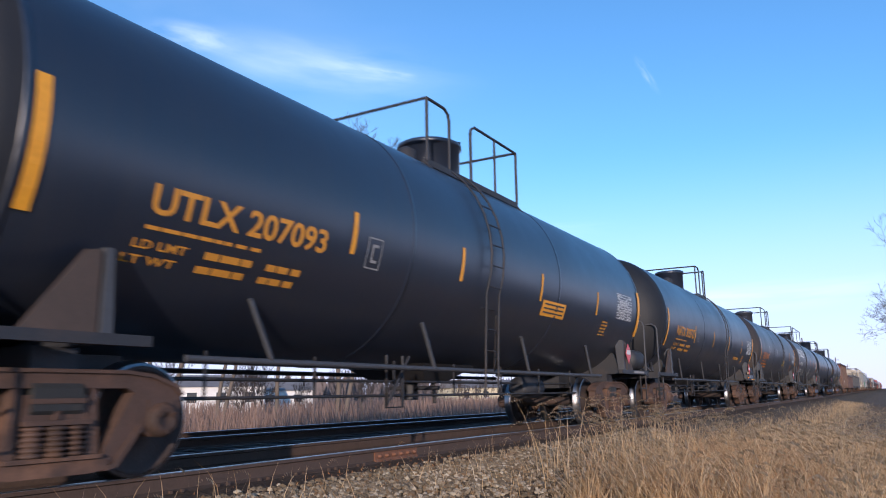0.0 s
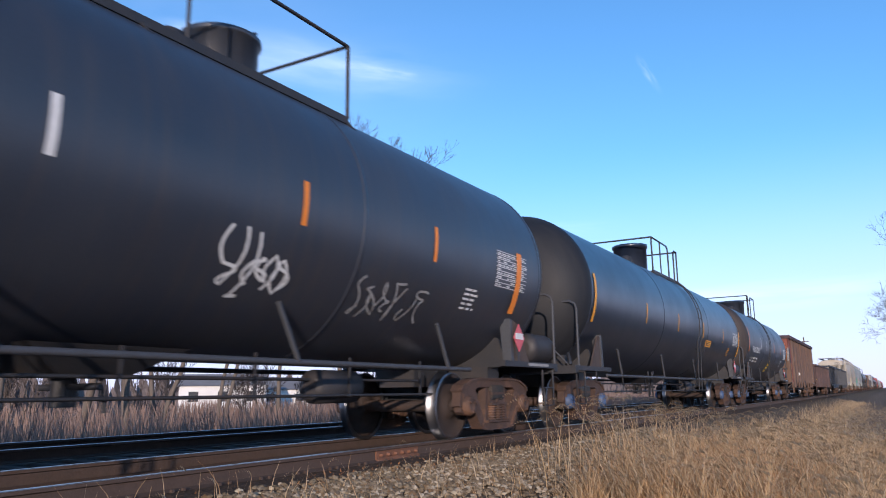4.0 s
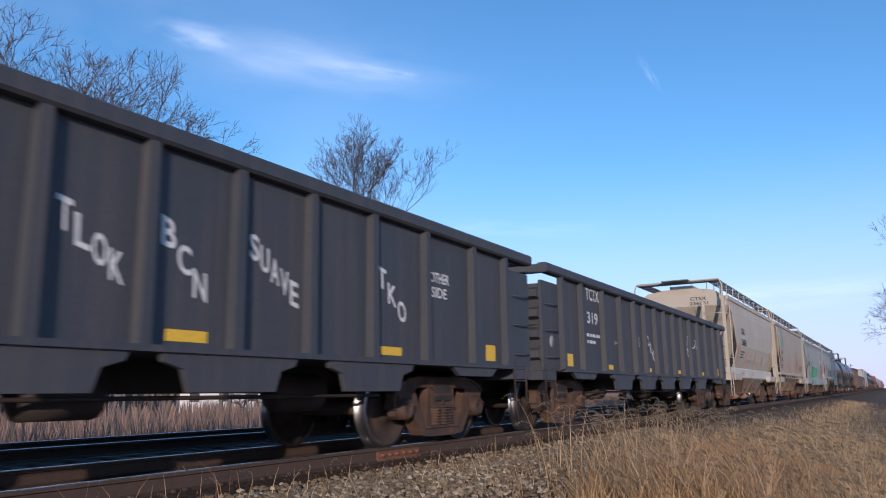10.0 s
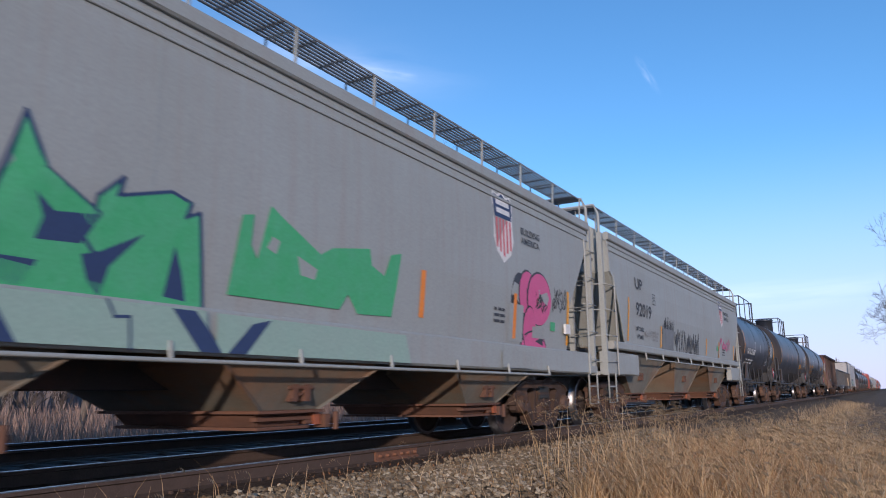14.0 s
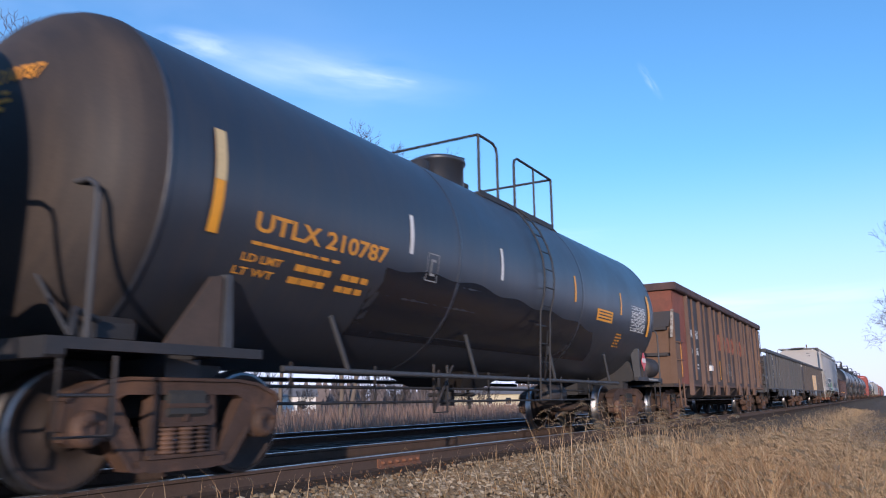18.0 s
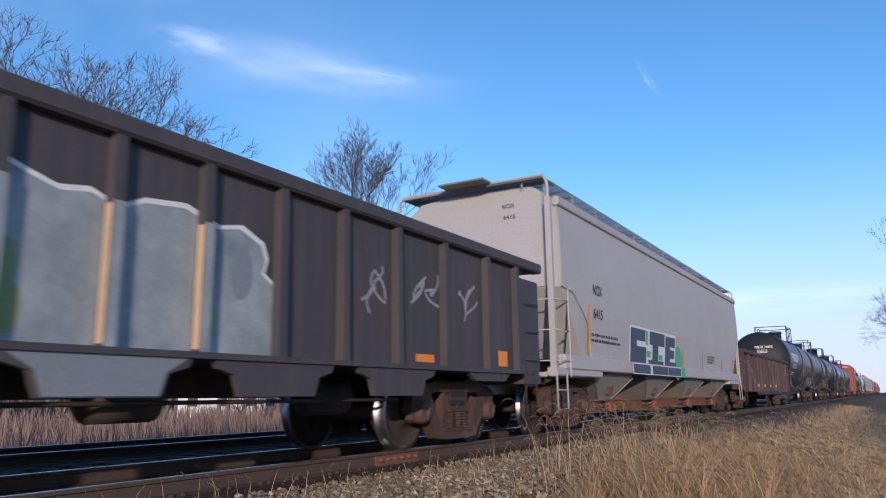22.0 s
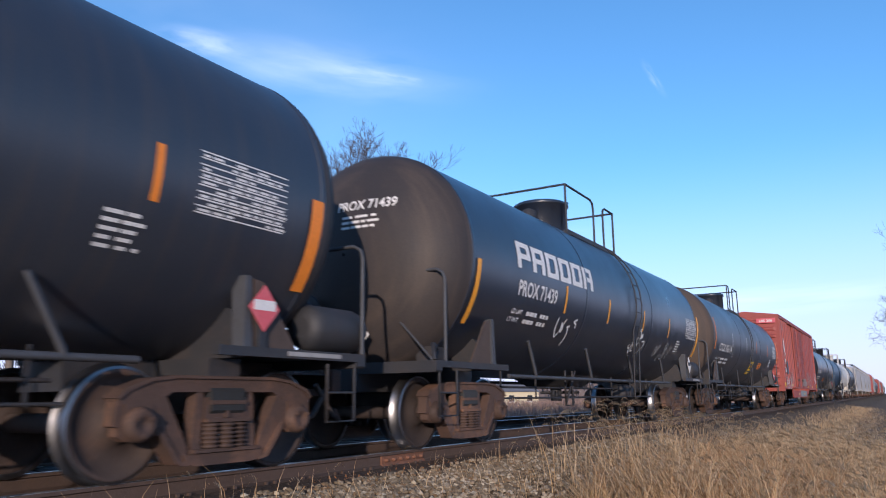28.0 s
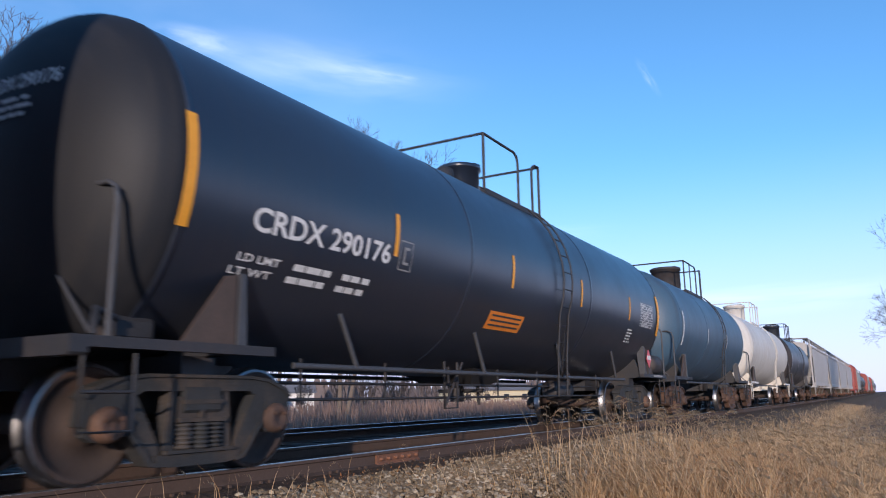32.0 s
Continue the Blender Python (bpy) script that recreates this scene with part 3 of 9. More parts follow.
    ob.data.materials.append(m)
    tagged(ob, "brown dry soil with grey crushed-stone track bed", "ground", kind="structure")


build_ground()


# ---- tracks ----
RAIL = ((-0.075, -0.172), (0.075, -0.172), (0.075, -0.160), (0.012, -0.140), (0.009, -0.045), (0.036, -0.033), (0.036, -0.006),
        (-0.036, -0.006), (-0.036, -0.033), (-0.009, -0.045), (-0.012, -0.140), (-0.075, -0.160))


def build_track(centre, name, label, y0, y1, near):
    base = new(name)
    base.matrix_basis = pose(centre, 0, 0)
    tagged(base, label, "railway track", kind="structure")
    for x in (-0.7525, 0.7525):
        rail = part("rail", fine("rail", "rail_rust", lambda: Shape().prism(RAIL, -60, 900)), "rail_rust", base, "brown steel rail with a polished head", pose(x, 0, 0))
        part("rail_head", fine("rail_head", "rail_top", lambda: Shape().bevel_box(-0.034, 0.034, -60, 900, -0.008, 0.0, 0.003)), "rail_top", rail, "polished running surface")
    rnd = random.Random(int(-centre * 10))
    for i in range(int((y1 - y0) / 0.52)):
        y = y0 + 0.52 * i
        me = fine(("sleeper", i % 4), "tie", lambda: Shape().bevel_box(-0.115, 0.115, -1.3, 1.3, -0.36, -0.185, 0.012 + 0.004 * (i % 4)))
        part("sleeper", me, "tie", base, "", pose(rnd.uniform(-0.05, 0.05), y, rnd.uniform(-0.02, 0.0), 0, 0, 90 + rnd.uniform(-1.2, 1.2)))
        if near and -2 < y < 22:
            def plate():
                s = Shape().box(-0.19, 0.19, -0.1, 0.1, -0.186, -0.166)
                for dx in (-0.1, 0.1):
                    for dy in (-0.06, 0.06):
                        s.box(dx - 0.014, dx + 0.014, dy - 0.014, dy + 0.014, -0.17, -0.135)
                return s
            part("tie_plate", fine("tie_plate", "rail_rust", plate), "rail_rust", base, "rusty plate with spikes", pose(0.7525, y, 0))


def joint_bars():
    joint = new("rail_joint")
    joint.matrix_basis = pose(NEAR_RAIL_X, 7.9, 0)
    tagged(joint, "rusty orange joint bar bolted to the rail", "rail joint", kind="structure")
    part("joint_bar", Shape().prism([(0.012, -0.14), (0.055, -0.155), (0.055, -0.145), (0.030, -0.12), (0.028, -0.06), (0.034, -0.04), (0.012, -0.045)], -0.46, 0.46), "joint_rust", joint)
    for i in range(6):
        part("bolt", Shape().lathe([(0.022, 0.0), (0.022, 0.03), (0.012, 0.045)], (0.028, -0.38 + 0.152 * i, -0.09), "x", 6), "joint_rust", joint)


M["joint_rust"] = surface("orange rust", (0.20, 0.088, 0.048), (0.075, 0.05, 0.038), 0.9, scale=14, bump=0.25)
joint_bars()
build_track(TRACK_X, "near_track", "single railway track on dark stone ballast", -8, 56, True)
build_track(TRACK_X - 4.27, "far_track", "second railway track behind the train", -4, 48, False)


def stone_mesh(seed, size):
    rnd = random.Random(seed)
    bm = bmesh.new()
    bmesh.ops.create_icosphere(bm, subdivisions=1, radius=size)
    for p in bm.verts:
        p.co = Vector((p.co.x * 1.15, p.co.y * 0.9, p.co.z * 0.75)) * rnd.uniform(0.72, 1.2)
    me = bpy.data.meshes.new("stone")
    bm.to_mesh(me)
    bm.free()
    return me


M["stone"] = surface("crushed stone", (0.38, 0.32, 0.235), (0.20, 0.16, 0.115), 0.9, scale=9, fine=90, bump=0.3, random_value=0.45)


def island_material(name, colours, rough=0.9, translucent=0.0):
    """One colour per loose piece, between the colours given."""
    m, n, l = nodes_of(name)
    b = n["Principled BSDF"]
    g = n.new("ShaderNodeNewGeometry")
    r = n.new("ShaderNodeValToRGB")
    e = r.color_ramp.elements
    e[0].color, e[1].color = (*colours[0], 1), (*colours[-1], 1)
    for i, c in enumerate(colours[1:-1]):
        e.new((i + 1) / (len(colours) - 1)).color = (*c, 1)
    l.new(g.outputs["Random Per Island"], r.inputs[0])
    l.new(r.outputs[0], b.inputs["Base Color"])
    b.inputs["Roughness"].default_value = rough
    b.inputs["Specular IOR Level"].default_value = 0.15
    if translucent:
        t = n.new("ShaderNodeBsdfTranslucent")
        l.new(r.outputs[0], t.inputs["Color"])
        mx = n.new("ShaderNodeMixShader")
        mx.inputs[0].default_value = translucent
        l.new(b.outputs[0], mx.inputs[1])
        l.new(t.outputs[0], mx.inputs[2])
        l.new(mx.outputs[0], n["Material Output"].inputs[0])
    return m


M["gravel"] = island_material("loose ballast", [(0.075, 0.056, 0.038), (0.25, 0.195, 0.125), (0.13, 0.098, 0.065), (0.46, 0.39, 0.28), (0.17, 0.105, 0.055), (0.19, 0.145, 0.09), (0.095, 0.075, 0.055), (0.33, 0.265, 0.18)])
# oily stones, with the shade below the cars added to their colour
M["gravel_dark"] = island_material("oil-dark ballast with painted shade", [(0.02, 0.019, 0.019), (0.045, 0.042, 0.039), (0.03, 0.027, 0.027), (0.065, 0.058, 0.052)])
M["straw"] = island_material("dry straw grass", [(0.58, 0.39, 0.19), (0.72, 0.53, 0.31), (0.44, 0.29, 0.15), (0.79, 0.63, 0.42), (0.62, 0.41, 0.22), (0.32, 0.21, 0.11), (0.74, 0.55, 0.34), (0.51, 0.34, 0.18)], translucent=0.4)
M["straw_orange"] = island_material("orange-tan dry grass", [(0.48, 0.27, 0.12), (0.56, 0.35, 0.18), (0.37, 0.21, 0.10), (0.62, 0.42, 0.24)], translucent=0.3)
M["turf"] = island_material("short brown turf", [(0.24, 0.180, 0.128), (0.33, 0.26, 0.18), (0.17, 0.128, 0.092), (0.27, 0.21, 0.15)], translucent=0.2)
M["reeds"] = island_material("dead reeds", [(0.29, 0.195, 0.15), (0.35, 0.24, 0.185), (0.235, 0.155, 0.125), (0.39, 0.275, 0.215)], translucent=0.25)
M["litter"] = island_material("dead leaves", [(0.30, 0.13, 0.05), (0.22, 0.11, 0.05), (0.36, 0.19, 0.08)])


def scatter_stones(name, label, material, count, spread, size, seed):
    rng = np.random.default_rng(seed)
    forms = []
    for k in range(6):
        me = stone_mesh(seed * 10 + k, 1.0)
        forms.append((np.array([p.co[:] for p in me.vertices]), np.array([list(p.vertices) for p in me.polygons])))
        bpy.data.meshes.remove(me)
    vs, fs, base = [], [], 0
    for i in range(count):
        x, y = spread(rng)
        v, f = forms[i % 6]
        a = rng.uniform(0, 6.28)
        s = size * rng.uniform(0.55, 1.35)
        c, d = math.cos(a), math.sin(a)
        p = v @ np.array([[c, d, 0], [-d, c, 0], [0, 0, 1]]) * s
        z = ground_z(x) + s * 0.25 + (0.02 if x > -4.7 else 0.0)
        vs.append(p + np.array([x, y, z]))
        fs.append(f + base)
        base += len(v)
    me = mesh_from(name, np.concatenate(vs).tolist(), np.concatenate(fs).tolist())
    me.materials.append(M[material])
    return tagged(new(name, me), label, "stones", kind="stuff")


scatter_stones("ballast_stones", "grey and brown crushed stones beside the rail", "gravel", 15000,
               lambda r: (min(-4.62 + abs(r.normal(0, 0.85)), -2.3) if r.random() < 0.8 else r.uniform(-4.85, -4.2), 2.2 + 15 * r.random() ** 1.4), 0.025, 3)
scatter_stones("track_stones", "oily stones between the rails, darkened for the train's shade", "gravel_dark", 5000,
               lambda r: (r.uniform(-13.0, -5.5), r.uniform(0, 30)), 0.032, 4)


def loose_stones():
    bed = new("shoulder_stones")
    tagged(bed, "loose pale crushed stones lying on the ballast shoulder", "stones", kind="structure")
    rnd = random.Random(8)
    forms = [stone_mesh(100 + i, 0.030) for i in range(7)]
    for me in forms:
        me.materials.append(M["stone"])
    for i in range(280):
        x, y = rnd.uniform(-4.5, -3.0), 3.2 + 8 * rnd.random() ** 1.4
        ob = part("stone", forms[i % 7], "stone", bed, "", pose(x, y, ground_z(x) + 0.035, 0, 0, rnd.uniform(0, 360)))


loose_stones()


# ---- grass ----
def blades(name, label, material, count, place, height, width, lean, seed, plume=0.0, segments=3, category="grass"):
    """Dry blades, each bent over to one side; plume: the share that carries a drooping seed head."""
    rng = np.random.default_rng(seed)
    vs, fs = [], []
    for i in range(count):
        x, y = place(rng)
        hgt = height(rng, x, y)
        a = rng.uniform(0, 2 * math.pi)
        bend = hgt * lean * rng.uniform(0.2, 1.0)
        dx, dy = math.cos(a) * bend - 0.08 * hgt, math.sin(a) * bend
        fa = rng.uniform(0, math.pi)
        wx, wy = math.cos(fa) * width, math.sin(fa) * width
        z0 = ground_z(x) - 0.03
        k = len(vs)
        for j in range(segments + 1):
            u = j / segments
            w = (1 - u) ** 0.7 * 0.5 + 0.06
            px, py, pz = x + dx * u * u, y + dy * u * u, z0 + hgt * (u - 0.12 * lean * u * u)
            vs.append((px - wx * w, py - wy * w, pz))
            vs.append((px + wx * w, py + wy * w, pz))
        for j in range(segments):
            q = k + 2 * j
            fs.append((q, q + 1, q + 3, q + 2))
        if rng.random() < plume:
            tx, ty, tz = px, py, pz
            drift = 0.12 + 0.10 * rng.random()
            for q in range(7):
                u = q / 6
                cx, cy, cz = tx - drift * u, ty + 0.02 * u, tz + 0.03 * math.sin(u * 2.6) - 0.05 * u * u
                s = 0.020 * (1.15 - u)
                k = len(vs)
                vs += [(cx, cy, cz - s), (cx - 0.03, cy + s, cz + 0.002), (cx - 0.012, cy - s, cz + s * 1.3)]
                fs.append((k, k + 1, k + 2))
    me = mesh_from(name, vs, fs)
    me.materials.append(M[material])
    return tagged(new(name, me), label, category, kind="stuff")


def tussocks(seed, count, x_of, y_of):
    r = np.random.default_rng(seed)
    spots = []
    while len(spots) < count:
        y, x = y_of(r), x_of(r)
        if noise.noise((x * 1.5, y * 0.8, 7)) > -0.35 + 0.7 * max(0, (-3.0 - x)) / 0.6 + 0.8 * max(0, x + 0.1) / 0.6:
            spots.append((x, y, r.uniform(0.05, 0.12)))
    return spots


TUFTS = tussocks(3, 700, lambda r: r.uniform(-3.25, 0.3), lambda r: 7.6 + 10.4 * r.random() ** 1.1)


def tall_place(r):
    x, y, d = TUFTS[int(r.random() * len(TUFTS))]
    return x + r.normal(0, d), y + r.normal(0, d)


def tall_height(r, x, y):
    edge = min(1.0, max(0.25, (x + 3.5) / 0.9)) * min(1.0, max(0.25, (0.9 - x) / 1.6))
    clump = 0.74 + 0.7 * noise.noise((x * 2.3, y * 1.7, 2))
    return edge * clump * r.uniform(0.40, 1.0)


blades("tall_grass", "tall dry golden grass growing beside the ballast", "straw", 12500, tall_place, tall_height, 0.010, 0.85, 11, 0.12)
blades("rusty_grass", "orange-tan tufts of dry grass beside the ballast", "straw_orange", 3600, lambda r: (max(-3.1, r.normal(-1.9, 0.6)), max(8.4, r.normal(10.8, 2.0))), lambda r, x, y: r.uniform(0.3, 0.75), 0.008, 0.5, 19)
blades("seeding_grass", "straw-coloured grass stems with drooping seed heads", "straw", 190,
       lambda r: (r.uniform(-3.9, -2.2), r.uniform(8.0, 14.5)), lambda r, x, y: r.uniform(0.80, 1.08), 0.011, 0.5, 12, 1.0, 4)
blades("verge_grass", "short dry grey-brown grass on the verge", "turf", 22000,
       lambda r: (r.uniform(-2.4, 5.0), 5.0 + 60 * r.random() ** 1.8), lambda r, x, y: r.uniform(0.04, 0.17), 0.008, 1.0, 13)
blades("verge_tufts", "scattered pale tufts on the verge", "straw", 5000,
       lambda r: (-2.2 + abs(r.normal(0, 1.3)), 6.0 + 45 * r.random() ** 1.5), lambda r, x, y: r.uniform(0.08, 0.30), 0.006, 0.8, 23, 0.1)
blades("shoulder_grass", "dry grass along the foot of the track bed", "straw", 6000,
       lambda r: (r.normal(-2.6, 0.6), 15 + 60 * r.random() ** 1.3), lambda r, x, y: r.uniform(0.10, 0.32), 0.012, 0.7, 14)
blades("sparse_weeds", "thin dry weeds growing through the ballast", "straw", 700,
       lambda r: (r.uniform(-4.8, -3.2), r.uniform(2.8, 14)), lambda r, x, y: r.uniform(0.08, 0.38), 0.006, 0.6, 15, 0.1)
blades("reed_field", "wide field of pale dead reeds beyond the tracks", "reeds", 15000,
       lambda r: (-14.0 - 9 * r.random() ** 1.6, r.uniform(0, 75)), lambda r, x, y: r.uniform(0.8, 1.45), 0.03, 0.3, 16, 0.0, 2, "reeds")
blades("far_reeds", "dead reeds in the middle distance", "reeds", 9000,
       lambda r: (-23.0 - 40 * r.random(), r.uniform(5, 170)), lambda r, x, y: r.uniform(1.0, 1.6), 0.09, 0.3, 17, 0.0, 2, "reeds")
blades("leaf_litter", "brown dead leaves caught beside the rail", "litter", 260,
       lambda r: (r.uniform(-5.1, -4.6), r.normal(7.0, 1.1)), lambda r, x, y: r.uniform(0.02, 0.07), 0.03, 1.2, 18, 0.0, 1, "leaves")


# ---- trees ----
M["bark"] = surface("grey-brown bark", (0.16, 0.13, 0.105), (0.095, 0.078, 0.066), 0.9, scale=3, fine=30, bump=0.4)
M["twig"] = surface("dark bare twigs", (0.095, 0.075, 0.066), (0.06, 0.05, 0.048), 0.9, scale=3, fine=30, bump=0.1)


def bare_tree(name, label, x, y, height, seed, stems=1, spread=0.42, bole=0.22, forks=6, category="tree", twig=0.0085, rise=0.10):
    """A leafless tree: each stem forks again and again into thinner, straighter wood with side twigs."""
    def grow(p, d, length, r, level, shape):
        n = 4 if level < 3 else 3
        pts, q, dd = [p.copy()], p.copy(), d.copy()
        for i in range(n):
            wob = 0.09 + 0.018 * level
            dd = (dd + Vector((rnd.gauss(0, wob), rnd.gauss(0, wob), rnd.gauss(rise, wob * 0.5)))).normalized()
            q = q + dd * (length / n)
            pts.append(q.copy())
        thin = level >= forks
        shape.rod(pts, r, 7 if level == 0 else (5 if level < 3 else 3), max(twig * 0.6, r * (0.5 if thin else 0.74)))
        if thin:
            return
        turn = rnd.uniform(0, 6.28)
        end_r = max(twig, r * 0.74)
        # side twigs along the limb
        for k in range(0 if level == 0 else 2):
            i = rnd.randrange(1, n)
            axis = (pts[i + 1] - pts[i]).normalized()
            side = axis.orthogonal().normalized()
            t = rnd.uniform(0, 6.28)
            side = side * math.cos(t) + axis.cross(side) * math.sin(t)
            up = max(level + 2, forks - 2)
            grow(pts[i], (axis + side * rnd.uniform(0.6, 1.0)).normalized(), length * rnd.uniform(0.35, 0.65), max(twig, r * 0.34), up, crown)
        kids = 2 if rnd.random() < 0.62 or level == 0 else 3
        for k in range(kids):
            side = dd.orthogonal().normalized()
            t = turn + 6.283 * k / kids + rnd.uniform(-0.4, 0.4)
            side = side * math.cos(t) + dd.cross(side) * math.sin(t)
            out = (dd + side * spread * rnd.uniform(0.55, 1.25)).normalized()
            grow(q, out, length * rnd.uniform(0.62, 0.84) * (0.9 if level > 3 else 1.0), end_r * rnd.uniform(0.72, 0.9), level + 1, trunk if level == 0 and k == 0 else crown)

    z0 = ground_z(x) - 0.15
    reach = 1.0
    for attempt in range(2):
        rnd = random.Random(seed)
        trunk, crown = Shape(), Shape()
        for k in range(stems):
            a = rnd.uniform(0, 6.28) + 6.283 * k / stems
            lean = 0.05 if stems == 1 else 0.16
            grow(Vector((math.cos(a) * 0.25 * (stems > 1), math.sin(a) * 0.25 * (stems > 1), z0)), Vector((math.cos(a) * lean, math.sin(a) * lean, 1)).normalized(),
                 reach * height * bole * rnd.uniform(0.9, 1.15), height * (0.0115 if stems == 1 else 0.0088), 0, trunk)
        reach = height / (max(q[2] for q in crown.v) - z0)
    root = new(name)
    root.matrix_basis = pose(x, y, 0)
    tagged(root, label, category)
    part("trunk", trunk, "bark", root)
    part("crown", crown, "twig", root, "fine bare twigs")
    return root


bare_tree("tree", "tall bare deciduous tree with a spreading crown", -26.5, 14.6, 14.6, 21, 1, 0.60, 0.22, 8, rise=0.07)
bare_tree("tree", "tall bare deciduous tree with a forked trunk", -26.5, 17.6, 14.8, 22, 1, 0.56, 0.24, 8, rise=0.07)
bare_tree("tree", "bare deciduous tree in a thicket", -27.5, 20.4, 14.6, 23, 2, 0.36, 0.22, 7, rise=0.10)
bare_tree("tree", "bare deciduous tree in a thicket", -28.0, 22.9, 14.2, 24, 2, 0.36, 0.22, 7, rise=0.10)
bare_tree("tree", "slender bare tree at the edge of a thicket", -27.4, 25.4, 13.2, 25, 2, 0.36, 0.20, 7, rise=0.10)
bare_tree("tree", "small bare tree at the foot of a thicket", -26.6, 28.6, 11.2, 27, 1, 0.36, 0.20, 6, rise=0.10)
bare_tree("tree", "bare tree with an upright fan of branches", -26.5, 33.6, 17.9, 26, 2, 0.38, 0.19, 8, rise=0.09)
bare_tree("tree", "tall bare twiggy tree beside the path", 4.9, 60, 15.0, 31, 1, 0.65, 0.16, 7, twig=0.009)
bare_tree("tree", "bare leaning tree with spreading twigs", 4.2, 64, 8.0, 32, 3, 0.70, 0.16, 7, twig=0.009, rise=0.05)
bare_tree("tree", "tangled bare tree beside the path", 4.6, 70, 10.5, 33, 2, 0.65, 0.16, 7, twig=0.009, rise=0.05)


def shrubs():
    rnd = random.Random(5)
    for i in range(26):
        y = 8 + i * 3.0
        bare_tree("shrub", "pale leafless brushwood at the edge of the field", -27 - rnd.uniform(0, 7) - i * 0.6, y, rnd.uniform(3.0, 5.0), 200 + i, 4, 0.45, 0.26, 4, "shrub", 0.016)


shrubs()


# ---- distance ----
M["far_wood"] = surface("far bare woods", (0.16, 0.13, 0.125), (0.10, 0.085, 0.085), 1.0, scale=0.15, fine=1.5, bump=0)
M["far_wall"] = surface("pale yellow siding", (0.62, 0.54, 0.36), (0.55, 0.48, 0.33), 0.8, scale=0.4, bump=0)
M["far_white"] = surface("white siding", (0.72, 0.70, 0.68), (0.6, 0.58, 0.56), 0.8, scale=0.4, bump=0)
M["far_roof"] = surface("grey shingles", (0.20, 0.19, 0.19), (0.15, 0.14, 0.14), 0.9, scale=0.6, bump=0)
M["pole"] = surface("weathered pole timber", (0.16, 0.13, 0.11), (0.11, 0.09, 0.08), 0.9, scale=2, bump=0.1)
M["glass"] = surface("dark window glass", (0.03, 0.035, 0.045), (0.04, 0.045, 0.05), 0.15, scale=2, bump=0)


def tree_line():
    rng = np.random.default_rng(6)
    vs, fs = [], []
    for i in range(5200):
        far = rng.random()
        if far < 0.72:
            y = rng.uniform(-40, 900)
            x = -75 - 60 * rng.random() - 0.06 * y
        else:
            y = rng.uniform(150, 900)
            x = rng.uniform(6, 60) + 0.01 * y
        hgt = rng.uniform(3.5, 8.5) * (1.4 if y > 300 else 0.8)
        a = rng.uniform(0, 3.14)
        w = rng.uniform(0.12, 0.5) * (1.0 + y / 350)
        k = len(vs)
        z0 = -1.3
        lean = rng.normal(0, 0.08) * hgt
        vs += [(x - math.cos(a) * w, y - math.sin(a) * w, z0), (x + math.cos(a) * w, y + math.sin(a) * w, z0),
               (x + math.cos(a) * w * 1.8 + lean, y + math.sin(a) * w * 1.8, z0 + hgt * 0.6), (x + lean * 1.5, y, z0 + hgt), (x - math.cos(a) * w * 1.6 + lean, y - math.sin(a) * w * 1.6, z0 + hgt * 0.55)]
        fs.append((k, k + 1, k + 2, k + 3, k + 4))
    me = mesh_from("far_woods", vs, fs)
    me.materials.append(M["far_wood"])
    tagged(new("far_woods", me), "line of bare grey-brown woods in the distance", "woods", kind="stuff")


tree_line()


def low_house(x, y, turn, length, depth, height, wall, label, windows):
    root = new("house")
    root.matrix_basis = pose(x, y, ground_z(x), 0, 0, turn)
    tagged(root, label, "building")
    w = part("wall", Shape().box(-length / 2, length / 2, -depth / 2, depth / 2, -0.3, height), wall, root)
    part("roof", Shape().plate([(-depth / 2 - 0.3, height), (depth / 2 + 0.3, height), (0, height + depth * 0.22)], -length / 2 - 0.3, length / 2 + 0.3), "far_roof", root)
    for i in range(windows):
        u = -length / 2 + length * (i + 0.5) / windows
        g = part("window", Shape().box(u - 0.5, u + 0.5, -depth / 2 - 0.05, -depth / 2 + 0.05, height * 0.4, height * 0.78), "glass", root)
        part("window_frame", Shape().box(u - 0.6, u + 0.6, -depth / 2 - 0.04, -depth / 2 + 0.02, height * 0.34, height * 0.4), "far_white", g)


low_house(-58, 112, 62, 15, 6, 2.6, "far_wall", "long low pale yellow building across the field", 4)
low_house(-64, 60, 45, 9, 6, 2.8, "far_white", "low white house behind the brushwood", 3)
low_house(-66, 72, 45, 7, 5, 2.4, "far_white", "small white house behind the brushwood", 2)


def utility_pole(x, y, height):
    root = new("utility_pole")
    root.matrix_basis = pose(x, y, ground_z(x) - 0.3)
    tagged(root, "weathered wooden utility pole with a crossarm", "pole", "poles along the line")
    part("pole", fine(("pole", height), "pole", lambda: Shape().rod([(0, 0, 0), (0, 0, height)], 0.16, 8, 0.11)), "pole", root)
    part("crossarm", fine(("arm", height), "pole", lambda: Shape().box(-0.9, 0.9, -0.06, 0.06, height - 0.9, height - 0.76)), "pole", root)
    for i in range(4):
        u = -0.75 + 0.5 * i
        part("insulator", fine(("insulator", i, height), "far_white", lambda: Shape().rod([(u, 0, height - 0.76), (u, 0, height - 0.6)], 0.05, 6)), "far_white", root)


utility_pole(-13.2, 157.0, 11.0)
utility_pole(-13.2, 262.0, 11.0)
utility_pole(-8.6 - 4.6, 340.0, 11.0)


